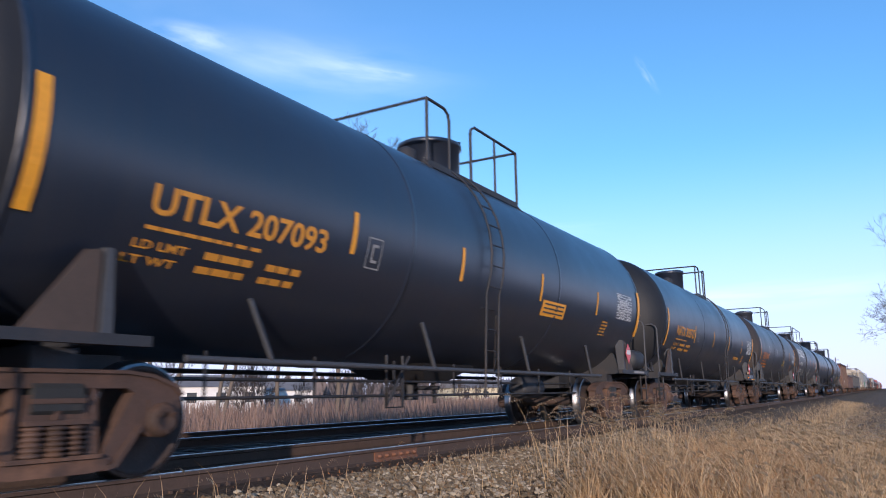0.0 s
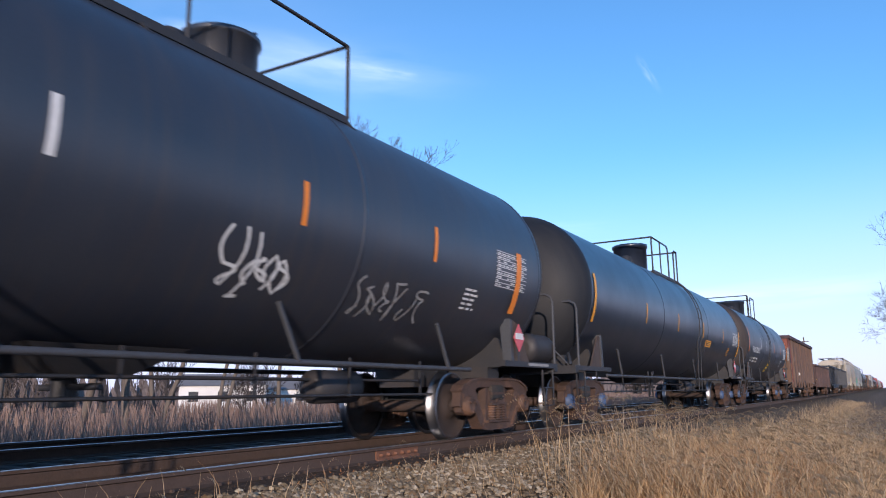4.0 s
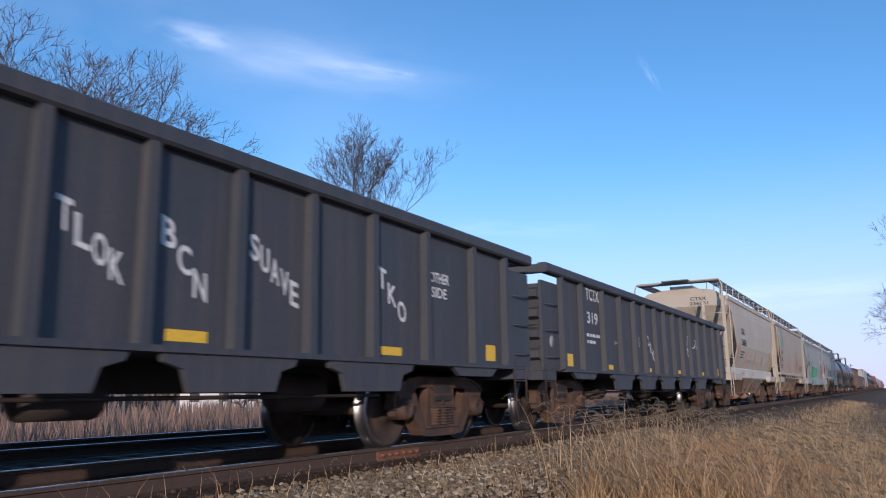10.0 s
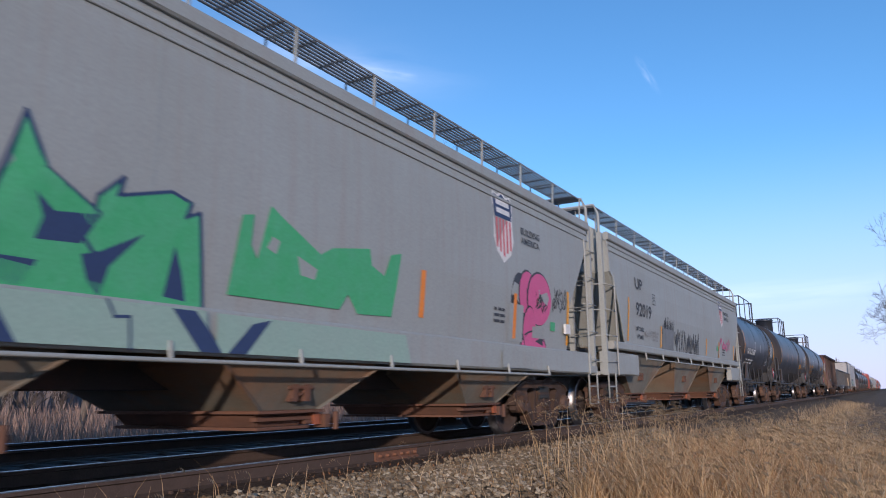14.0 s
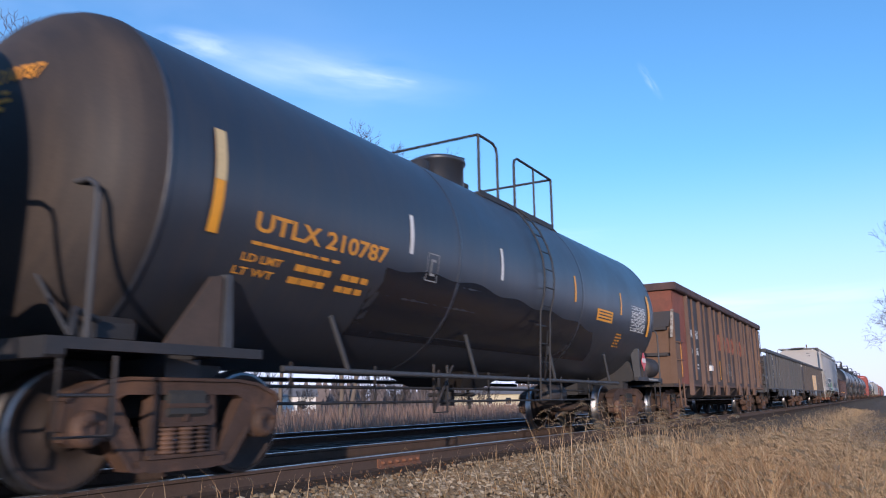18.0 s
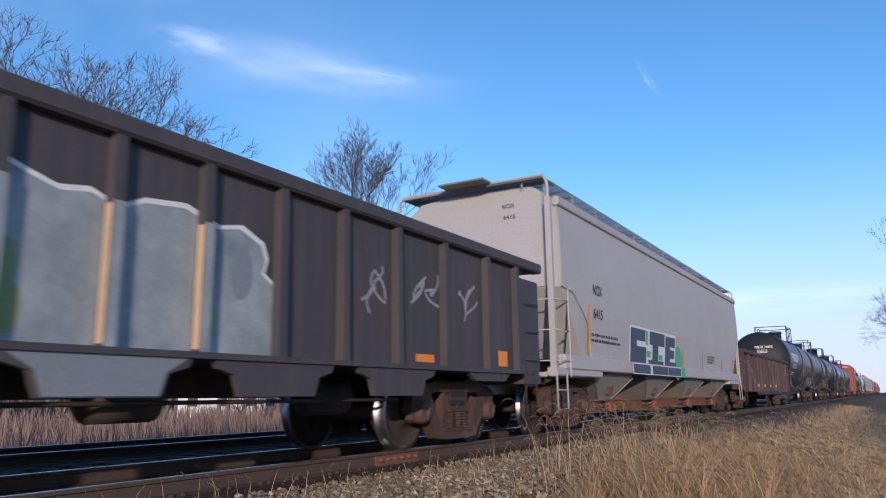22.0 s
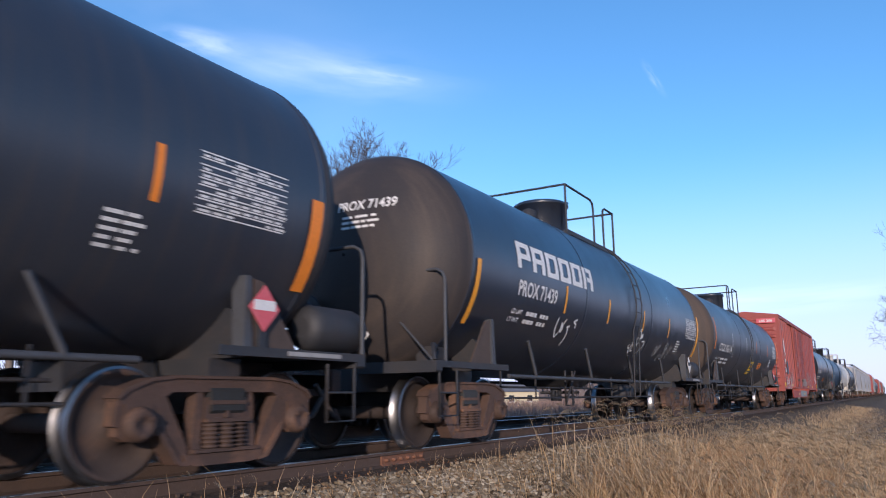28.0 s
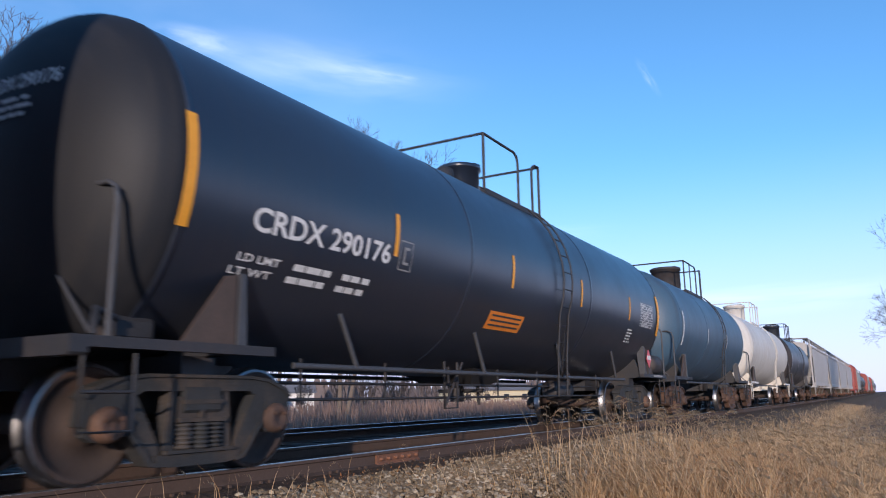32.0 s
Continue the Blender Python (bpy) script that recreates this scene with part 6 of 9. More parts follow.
def bubble(car, side, a, ys):
    """Wide silver bubble lettering with a white rim, sprayed over sheets, posts and feet."""
    out = [(4.66, 1.0), (4.64, 1.7), (4.80, 1.95), (4.90, 2.25), (5.15, 2.37), (5.42, 2.28), (5.55, 2.17), (5.70, 2.12), (5.92, 2.06), (6.15, 2.10), (6.38, 2.02), (6.60, 2.12), (6.98, 2.16), (7.33, 2.05),
           (7.58, 2.10), (7.84, 1.99), (7.90, 1.85), (7.86, 1.72), (8.02, 1.62), (8.10, 1.48), (8.09, 1.0)]
    mid = (6.35, 1.5)
    g = blob(car, side, [(-a + u, z) for u, z in out], "white", "graffiti", "white rim of wide silver bubble graffiti", 0.004)
    inner = [(mid[0] + (u - mid[0]) * 0.972, mid[1] + (z - mid[1]) * (0.93 if z > 1.1 else 1.0)) for u, z in out]
    part("graffiti_fill", Shape().add([side.point(-a + u, z, 0.007) for u, z in inner], [tuple(range(len(inner)))]), "silver", g, "silver-grey spray fill")
    rnd = random.Random(4)
    for k in range(7):
        u, z, r = rnd.uniform(5.0, 7.8), rnd.uniform(1.15, 1.8), rnd.uniform(0.07, 0.16)
        part("graffiti_shade", Shape().add([side.point(-a + u + r * 0.8 * math.cos(t), z + r * 1.6 * math.sin(t), 0.0085 + 0.0003 * k) for t in np.linspace(0, 6.1, 12)], [tuple(range(12))]), ("green_pale", "silver_dark", "silver_dark")[k % 3], g)
    for y in ys:
        if -a + 4.7 < y < -a + 7.9:
            part("graffiti_post", Shape().box(side.x + 0.1005, side.x + 0.104, y - 0.045, y + 0.045, 1.0, 2.02), "silver", g, "silver paint on the post")
            part("graffiti_edge", Shape().box(side.x + 0.02, side.x + 0.098, y - 0.056, y - 0.0525, 1.02, 2.0), "tan", g)
            if y in ys[3::2]:
                part("graffiti_foot", Shape().plate([(y - 0.7, 0.95), (y + 0.7, 0.95), (y + 0.5, 0.84), (y + 0.44, 0.67), (y - 0.44, 0.67), (y - 0.5, 0.84)], side.x + 0.0805, side.x + 0.083), "silver_dark", g, "silver paint on the sill foot")


def mill_gondola(label, s_first, span, paint, marks, deep_belly=False, top=2.35, posts=(-0.36, 1.0, 2.0, 2.97, 3.95, 4.9, 5.86)):
    """A rusty gondola with tapered posts."""
    car = start_car("gondola_car", label, s_first, span, "gondola", "cars of the train")
    a = span / 2
    w, e = 1.50, a + 0.42
    low = 0.72
    side = Flat(w)
    bottom = [(-e, low), (-e + 2.9, low), (-e + 3.4, 0.60), (e - 3.4, 0.60), (e - 2.9, low), (e, low)] if deep_belly else [(-e, low), (e, low)]
    for x in (w - 0.02, -w):
        part("side_sheet", Shape().plate(bottom + [(e, top - 0.05), (-e, top - 0.05)], x, x + 0.02), paint, car, "dented, rust-streaked side")
    part("floor", Shape().box(-w, w, -e, e, 0.98, 1.04), paint, car)
    for g in (-1, 1):
        part("end_wall", Shape().box(-w, w, *sorted((g * (e - 0.02), g * e)), 0.95, top - 0.05), paint, car, "corrugated end wall")
        part("end_beam", Shape().box(-w, w, *sorted((g * (e - 0.3), g * (e + 0.06))), 0.80, 0.945), paint, car)
        for i in range(4):
            part("end_rib", fine(("mill_rib", g), paint, lambda: Shape().box(-w, w, *sorted((0.0, g * 0.05)), 0.0, 0.16)), paint, car, "", pose(0, g * e, 1.12 + i * 0.29))
    part("top_chord", Shape().bevel_box(w - 0.06, w + 0.12, -e - 0.02, e + 0.02, top - 0.12, top + 0.03, 0.03).bevel_box(-w - 0.12, -w + 0.06, -e - 0.02, e + 0.02, top - 0.12, top + 0.03, 0.03)
         .box(-w, w, -e - 0.08, -e + 0.06, top - 0.10, top + 0.02).box(-w, w, e - 0.06, e + 0.08, top - 0.10, top + 0.02), paint, car, "heavy rolled top edge")
    ys = [-a + u for u in posts]
    ys = ys + [0.0] + [-y for y in reversed(ys)]
    corner = fine(("mill_corner", low, top), paint, lambda: Shape().bevel_box(0, 0.06, -0.05, 0.05, low, top - 0.1, 0.015))
    post = fine(("mill_post", low, top), paint, lambda: Shape().hexa([(0, -0.17, low), (0.10, -0.13, low), (0.10, 0.13, low), (0, 0.17, low), (0, -0.085, top - 0.1), (0.10, -0.07, top - 0.1), (0.10, 0.07, top - 0.1), (0, 0.085, top - 0.1)]))
    for y in ys[1:-1]:
        part("side_post", post, paint, car, "tapered steel post", pose(w, y, 0))
    for y in (ys[0], ys[-1]):
        part("corner_post", corner, paint, car, "", pose(w, y, 0))
    part("centre_sill", Shape().box(-0.25, 0.25, -e, e, 0.66, 0.98), "frame", car)
    s = Shape().rod([(0.9, -a + 2.2, 0.56), (0.9, a - 2.2, 0.56)], 0.02, 5)
    for i in range(6):
        y = -a + 2.4 + i * (span - 4.8) / 5
        s.rod([(0.9, y, 0.56), (0.9, y, 0.8)], 0.016, 4)
    part("brake_rod", s, "frame", car)
    part("brake_cylinder", Shape().lathe([(0.1, -0.4), (0.2, -0.36), (0.2, 0.36), (0.1, 0.4)], (0.75, a * 0.3, 0.66), "y", 14), "frame", car)
    grabs(car, w, -e + 0.05, -e + 0.55, (1.35, 2.0), paint)
    grabs(car, w, e - 0.5, e - 0.06, (1.1, 1.5, 1.9), paint)
    for y in (-e + 0.05, e - 0.48):
        stirrup(car, w, y, low + 0.02, "frame", 0.42, 0.45)
    marks(car, side, a)
    truck(car, -a + 0.889, "truck", "truck")
    truck(car, a - 0.889, "truck", "truck")
    couplers(car, a + 1.05)
    return car


# ---- high-sided ore hoppers ----
def ore_hopper(label, s_first, span, number, seed, bold=False):
    car = start_car("ore_hopper_car", label, s_first, span, "hopper car", "cars of the train")
    a = span / 2
    w, e = 1.50, a + 0.22
    top, low = 3.50, 0.98
    side = Flat(w)
    for x in (w - 0.02, -w):
        part("side_sheet", Shape().box(x, x + 0.02, -a + 1.08, e - 0.1, low, top - 0.05), "hopper_sheet", car, "dusty brown side")
        part("corner_panel", Shape().box(x + 0.001, x + 0.019, -e, -a + 1.08, low - 0.02, top - 0.05), "hopper_orange", car, "faded orange-red end panel")
    part("corner_patch", Shape().plate([(-e + 0.03, 2.05), (-a + 0.36, 2.05), (-a + 0.44, 2.80), (-e + 0.03, 2.80)], w + 0.001, w + 0.004), "hopper_dark", car, "dark repainted patch at the corner")
    part("corner_plate", Shape().box(w + 0.001, w + 0.004, -e + 0.03, -a + 0.20, 1.0, 2.05), "hopper_tan", car, "brown plate at the corner")
    part("floor", Shape().box(-w, w, -e, e, low - 0.05, low), "hopper_brown", car)
    part("end_wall", Shape().box(-w, w, -e, -e + 0.03, 2.70, top - 0.05), "hopper_orange", car, "rust-streaked orange end wall")
    part("end_wall", Shape().box(-w, w, e - 0.03, e, low, top - 0.05), "hopper_brown", car)
    part("end_plate", Shape().hexa([(-w, -e - 0.10, 2.42), (w - 0.12, -e - 0.10, 2.42), (w - 0.12, -e + 0.03, 2.42), (-w, -e + 0.03, 2.42), (-w, -e - 0.01, 2.82), (w - 0.02, -e - 0.01, 2.82), (w - 0.02, -e + 0.03, 2.82), (-w, -e + 0.03, 2.82)]), "hopper_dark", car, "dark plate with the car number")
    part("end_ledge", Shape().box(-w, w - 0.18, -e - 0.14, -e + 0.02, 2.34, 2.415), "hopper_dark", car, "dark ledge across the end")
    part("end_ledge", Shape().box(-w, w - 0.18, -e - 0.14, -e + 0.02, 1.68, 1.76), "hopper_dark", car, "dark ledge across the end")
    # the tank car's cast shadow is put into the colour left of x = 0.38
    part("slope_plate", Shape().box(-w, 0.38, -e + 0.02, -e + 0.05, 0.98, 2.40), "hopper_dark", car, "end plate with the leading car's shadow painted dark")
    part("slope_plate", Shape().box(0.384, w - 0.14, -e + 0.02, -e + 0.05, 1.76, 2.40), "hopper_tan", car, "brown end plate")
    part("slope_plate", Shape().box(0.384, w - 0.14, -e - 0.03, -e + 0.03, 0.98, 1.67), "hopper_tan", car, "brown end plate")
    part("corner_post", Shape().bevel_box(w - 0.14, w + 0.01, -e - 0.02, -e + 0.06, 0.98, 2.68, 0.02), "hopper_tan", car, "rusty corner post")
    part("corner_post", Shape().bevel_box(-w, -w + 0.12, -e - 0.02, -e + 0.06, 0.98, 2.34, 0.02), "hopper_dark", car)
    for x, z in ((-1.2, 2.3), (-0.25, 2.15), (-0.08, 2.15)):
        part("end_post", Shape().rod([(x, -e - 0.30, 0.96), (x, -e - 0.30, z - 0.08), (x + 0.04, -e - 0.28, z), (x + 0.14, -e - 0.26, z)], 0.035, 6), "grey_steel", car, "bent grey hand post")
    for y0 in (-e - 0.45, e - 0.4):
        part("end_deck", Shape().box(-w, w, y0, y0 + 0.85, 0.90, 0.98), "frame", car)
    part("top_chord", Shape().bevel_box(w - 0.05, w + 0.13, -e - 0.06, e + 0.06, top - 0.14, top + 0.06, 0.03).bevel_box(-w - 0.13, -w + 0.05, -e - 0.06, e + 0.06, top - 0.14, top + 0.06, 0.03)
         .bevel_box(-w - 0.1, w + 0.1, -e - 0.10, -e + 0.08, top - 0.13, top + 0.055, 0.03).bevel_box(-w - 0.1, w + 0.1, e - 0.08, e + 0.10, top - 0.13, top + 0.055, 0.03), "rusty_dark", car, "dark heavy top edge")
    big = fine("ore_post", "hopper_brown", lambda: Shape().hexa([(0, -0.09, 0.70), (0.11, -0.06, 0.70), (0.11, 0.06, 0.70), (0, 0.09, 0.70), (0, -0.055, top - 0.12), (0.09, -0.045, top - 0.12), (0.09, 0.045, top - 0.12), (0, 0.055, top - 0.12)]))
    tail_post = fine("ore_tail_post", "hopper_brown", lambda: Shape().hexa([(0, -0.10, 0.98), (0.11, -0.07, 0.98), (0.11, 0.07, 0.98), (0, 0.10, 0.98), (0, -0.055, top - 0.12), (0.09, -0.045, top - 0.12), (0.09, 0.045, top - 0.12), (0, 0.055, top - 0.12)]))
    thin = fine("ore_rib", "hopper_brown", lambda: Shape().hexa([(0, -0.04, 1.10), (0.05, -0.03, 1.10), (0.05, 0.03, 1.10), (0, 0.04, 1.10), (0, -0.03, top - 0.12), (0.05, -0.025, top - 0.12), (0.05, 0.025, top - 0.12), (0, 0.03, top - 0.12)]))
    ys = [-a + u for u in (1.10, 2.655, 4.21, 5.765, 8.09, 9.645, 11.20, 12.75)]
    for i, y in enumerate(ys):
        part("side_post", big if i < 7 else tail_post, "hopper_brown", car, "broad upright post", pose(w, y, 0))
    for u in (1.877, 3.432, 4.987, 6.54, 7.315, 8.867, 10.42, 11.97, 13.71):
        part("side_rib", thin, "hopper_brown", car, "", pose(w, -a + u, 0))
    for i in range(6):
        y, y2 = ys[i] + 0.08, ys[i + 1] - 0.08
        part("sill_panel", Shape().hexa([(w - 0.42, y, 0.66), (w - 0.34, y, 0.66), (w - 0.34, y2, 0.66), (w - 0.42, y2, 0.66), (w - 0.1, y, 0.975), (w - 0.003, y, 0.975), (w - 0.003, y2, 0.975), (w - 0.1, y2, 0.975)]), "hopper_sheet", car, "lower side sloping inwards")
    for y in ys[1:6]:
        part("sill_foot", Shape().plate([(y - 0.30, 0.69), (y + 0.18, 0.69), (y + 0.18, 0.94), (y + 0.10, 1.0), (y - 0.10, 1.0), (y - 0.15, 0.94)], w + 0.08, w + 0.14), "hopper_tan", car, "brown foot of a broad post")
    part("sill_foot", Shape().plate([(-a + 10.9, 0.69), (-a + 11.38, 0.69), (-a + 11.38, 0.94), (-a + 11.05, 0.94)], w + 0.061, w + 0.13), "hopper_tan", car, "brown foot of the last broad post")
    part("sill_beam", Shape().bevel_box(w - 0.12, w + 0.06, -a + 11.4, e, 0.90, 1.0, 0.02), "hopper_tan", car, "short brown beam over the truck")
    part("belly", Shape().box(-1.05, 1.05, -a + 2.0, a - 2.0, 0.62, 0.98).box(-0.25, 0.25, -e, e, 0.64, 0.98), "frame", car)
    part("bottom_rod", Shape().rod([(1.1, -a + 2.2, 0.56), (1.1, a - 2.2, 0.56)], 0.02, 5), "frame", car)
    grabs(car, w, -e + 0.04, -a + 0.30, (1.58, 2.03), "hopper_tan")
    part("side_step", Shape().rod([(w + 0.03, -e + 0.02, 1.1), (w + 0.03, -e + 0.02, 0.72), (w + 0.06, -e - 0.04, 0.62), (w + 0.06, -e - 0.04, 0.40), (w + 0.06, -e + 0.36, 0.40), (w + 0.06, -e + 0.36, 0.62), (w + 0.03, -e + 0.46, 0.74), (w + 0.03, -e + 0.46, 1.0)], 0.024, 6), "hopper_tan", car, "bent step iron")
    ladder(car, w + 0.02, e + 0.12, e + 0.42, 0.8, 3.35, 7, "frame", 0.013, name="end_ladder", label="dark steel ladder")
    part("corner_strap", Shape().hexa([(w - 0.09, -e - 0.125, 2.15), (w - 0.02, -e - 0.125, 2.15), (w - 0.02, -e - 0.10, 2.15), (w - 0.09, -e - 0.10, 2.15), (w - 0.05, -e - 0.03, 2.86), (w + 0.02, -e - 0.03, 2.86), (w + 0.02, -e - 0.01, 2.86), (w - 0.05, -e - 0.01, 2.86)]), "peeling", car, "peeling pale strap at the corner")
    for y0, y1 in ((1.19, 1.83), (1.91, 2.56)):
        part("mark_panel", Shape().box(w + 0.001, w + 0.004, -a + y0, -a + y1, 1.12, top - 0.16), "hopper_dark", car, "dark panel behind the marks")
    for c, y0, y1, z0, z1 in (("CM", 1.36, 1.72, 2.25, 2.48), ("HX", 2.07, 2.46, 2.25, 2.48), (number[:2], 1.34, 1.62, 1.79, 2.0), (number[2:], 2.07, 2.36, 1.79, 2.0)):
        letters(car, c, side, -a + y0, -a + y1, z0, z1, "white", label="reporting mark and number", lift=0.008)
    small_print(car, side, -a + 1.36, -a + 1.66, 1.35, 1.55, 3, "white_faint", seed, lift=0.008)
    small_print(car, side, -a + 2.02, -a + 2.36, 1.35, 1.55, 2, "white", seed + 1, lift=0.008)
    letters(car, "CMHX " + number, End(-e - 0.075), 0.0, 0.80, 2.56, 2.66, "white", label="number on the end", lift=0.004)
    stripe(car, side, -a + 0.29, 1.16, 2.05, 0.09, "yellow", label="tall reflective strip", lift=0.012)
    for u, z1 in ((5.35, 1.75), (8.2, 1.75), (10.28, 1.60), (13.49, 2.07)):
        stripe(car, side, -a + u, 1.16, z1, 0.09, "yellow", lift=0.012)
    scrawl(car, side, -a + 13.25, -a + 13.5, 2.6, 2.85, 2, 0.02, "white_faint", seed + 5)
    small_print(car, side, -a + 10.56, -a + 11.02, 1.48, 1.70, 3, "white_faint", seed + 3, lift=0.008)
    small_print(car, side, -a + 11.38, -a + 11.68, 1.38, 1.47, 1, "white", seed + 6, lift=0.008)
    small_print(car, side, -a + 11.98, -a + 12.22, 1.26, 1.32, 1, "white", seed + 9, lift=0.06)
    # the faded owner's name, as plain block shapes
    for i in range(7):
        y, s = -a + 9.84 - 0.778 * i, Shape()
        arch = [(0.0, 2.06), (0.0, 2.58), (0.16, 2.60), (0.24, 2.57), (0.34, 2.61), (0.46, 2.58), (0.54, 2.44), (0.53, 2.10), (0.31, 2.08), (0.32, 2.34), (0.27, 2.40), (0.20, 2.36), (0.19, 2.05)]
        ring = [(0.27 + 0.27 * math.cos(t), 2.33 + 0.28 * math.sin(t)) for t in np.linspace(0, 6.283, 17)] + [(0.27 + 0.09 * math.cos(t), 2.33 + 0.11 * math.sin(t)) for t in np.linspace(0, 6.283, 17)]
        if i % 2 == 0:
            s.add([side.point(y + u, z, 0.005) for u, z in arch], [tuple(range(len(arch)))])
        else:
            s.add([side.point(y + u, z, 0.005) for u, z in ring], [(k, k + 1, 18 + k, 17 + k) for k in range(16)])
        part("owner_lettering", s, "rust_red" if bold else "rust_faded", car, "faded red block lettering shapes")
    scrawl(car, side, -a + 3.0, -a + 4.2, 1.1, 1.7, 4, 0.03, "white_faint", seed + 7)
    scrawl(car, side, -a + 6.4, -a + 7.6, 1.1, 1.75, 5, 0.03, "white_faint", seed + 8)
    part("small_box", Shape().box(w + 0.0, w + 0.1, -a + 3.56, -a + 3.82, 1.40, 1.55), "white", car, "white card holder")
    truck(car, -a + 0.889, "truck", "truck")
    truck(car, a - 0.889, "truck", "truck")
    couplers(car, a + 1.05)
    return car


# ---- covered hoppers ----
class Hull:
    """The curved side of a covered hopper."""

    def __init__(self, across):
        self.across, self.x = across, across(2.5)

    def point(self, y, z, lift):
        return (self.across(z) + min(lift, 0.03) * 0.4, y, z)


def covered_hopper(label, s_first, span, paint, over, top, bays, bulge, sill, marks, so=0.3, cut=((0.0, 3.0), (1.0, 1.3)), far=False, rail=True, tuck=0.05, sill_paint=None, board=0.45, pitch=None, bay_at=None, bay_mid=0.95, bay_low=0.5, gate_deep=0.2, sill_deep=0.23, bay_paint="bay_dirt", tubes=False):
    """over, so: how far end posts and side sheets stand out past the first axle; cut: the side sheet's edge, (inset, height) from the top down."""
    car = start_car("covered_hopper_car", label, s_first, span, "covered hopper", "cars of the train")
    a = span / 2
    e = a + over
    w = 1.58
    side = Flat(w)
    es = a + so
    zs = cut[0][1]
    # the section: slightly rounded sides under an arched roof
    prof = [(w - tuck, sill), (w - tuck * 0.35, sill + 0.35), (w + bulge * 0.7, sill + 0.8), (w + bulge, (sill + top) / 2 + 0.1), (w + bulge * 0.7, top - 0.6), (w - 0.02, top - 0.12), (1.15, top + 0.16), (0.5, top + 0.26)]
    def side_x(z):
        return float(np.interp(z, [q[1] for q in prof[:6]], [q[0] for q in prof[:6]]))
    side = Hull(side_x)
    inner = [(x - 0.03 if x > 1.2 else x, z) for x, z in prof]
    core = [inner[0]] + [(side_x(zs) - 0.03, zs)] + [q for q in inner[1:] if q[1] > zs + 0.1] if zs > sill + 0.5 else inner
    lower = [(side_x(z) - 0.03, z) for z in np.linspace(sill, zs, 4)]
    core = lower + [q for q in inner if q[1] > zs + 0.05]
    core = core + [(-x, z) for x, z in reversed(core)]
    def slope(z):
        return 0.0 if z >= zs else min(0.92 * (zs - z), a - 1.6)
    body = Shape()
    n = len(core)
    ring0 = [(x, -es + 0.03 + slope(z), z) for x, z in core]
    ring1 = [(x, es - 0.03 - slope(z), z) for x, z in core]
    body.add(ring0 + ring1, [(i, (i + 1) % n, n + (i + 1) % n, n + i) for i in range(n)])
    m = len(lower)
    for k, ring in ((0, ring0), (n, ring1)):
        body.add(ring0 + ring1, [(k + i, k + i + 1, k + n - 2 - i, k + n - 1 - i) for i in range(n // 2 - 1)])
    part("body", body, paint, car, "closed steel body with sloping end sheets under an arched roof")
    levels = sorted(set([sill, top - 0.12] + [z for _, z in cut] + [q[1] for q in prof[:6]] + list(np.linspace(sill, zs, 8))))
    def edge(z):
        return float(np.interp(z, [q[1] for q in reversed(cut)], [q[0] for q in reversed(cut)]))
    for sg in (1, -1):
        v, f = [], []
        for z in levels:
            y = es - (edge(z) if z < zs else 0.0)
            for d in (0.0, -0.02):
                v += [(sg * (side_x(z) + d), -y, z), (sg * (side_x(z) + d), y, z)]
        for i in range(len(levels) - 1):
            q = 4 * i
            f += [(q, q + 1, q + 5, q + 4), (q + 2, q + 6, q + 7, q + 3), (q, q + 4, q + 6, q + 2), (q + 1, q + 3, q + 7, q + 5)]
        part("side_sheet", Shape().add(v, f), paint, car, "smooth steel side with cut-away ends")
    for x in (w - 0.02, -w + 0.02):
        part("roof_rail", Shape().bevel_box(x - 0.05, x + 0.06, -es - 0.02, es + 0.02, top - 0.22, top - 0.06, 0.02), paint, car, "rolled eave")
        part("side_sill", Shape().bevel_box(x - 0.06 - tuck * (1 if x > 0 else -1), x + 0.08 - tuck * (1 if x > 0 else -1), -es + 0.1, es - 0.1, sill - sill_deep, sill + 0.02, 0.025), sill_paint or paint, car, "deep side sill")
    if not far:
        for k in range(1, 6):
            seam, y = Shape(), -es + 2 * es * k / 6
            for z0, z1 in zip(levels, levels[1:]):
                if z0 >= sill and min(es - abs(y), 9) > 1.3:
                    seam.add([(side_x(z0) + 0.0035, y - 0.018, z0), (side_x(z0) + 0.0035, y + 0.018, z0), (side_x(z1) + 0.0035, y + 0.018, z1), (side_x(z1) + 0.0035, y - 0.018, z1)], [(0, 1, 2, 3)])
            if seam.v:
                part("weld_seam", seam, paint, car, "upright weld seam")
        if paint == "grey":
            for z in (top - 0.30, top - 0.42):
                part("eave_strip", Shape().bevel_box(side_x(z) - 0.01, side_x(z) + 0.022, -es + 0.02, es - 0.02, z - 0.02, z + 0.02, 0.006), paint, car)
    if rail:
        zr = sill - sill_deep - (0.13 if sill_deep < 0.3 else 0.05)
        s = Shape().rod([(w + 0.05, -a + 1.9, zr), (w + 0.05, a - 1.9, zr)], 0.02, 5)
        for i in range(8):
            y = -a + 1.9 + i * (span - 3.8) / 7
            s.rod([(w + 0.05, y, zr), (w + 0.03, y, zr + 0.14)], 0.02, 5)
        part("pipe_rail", s, paint, car, "pipe rail along the sill")
    # hopper bays
    lo = 0.42
    room = 2 * (a - 2.15)
    step = pitch or room / bays
    if bay_at:
        part("centre_sill", Shape().box(-0.3, 0.3, -a + 1.9, a - 1.9, 0.70, 0.95), "frame", car)
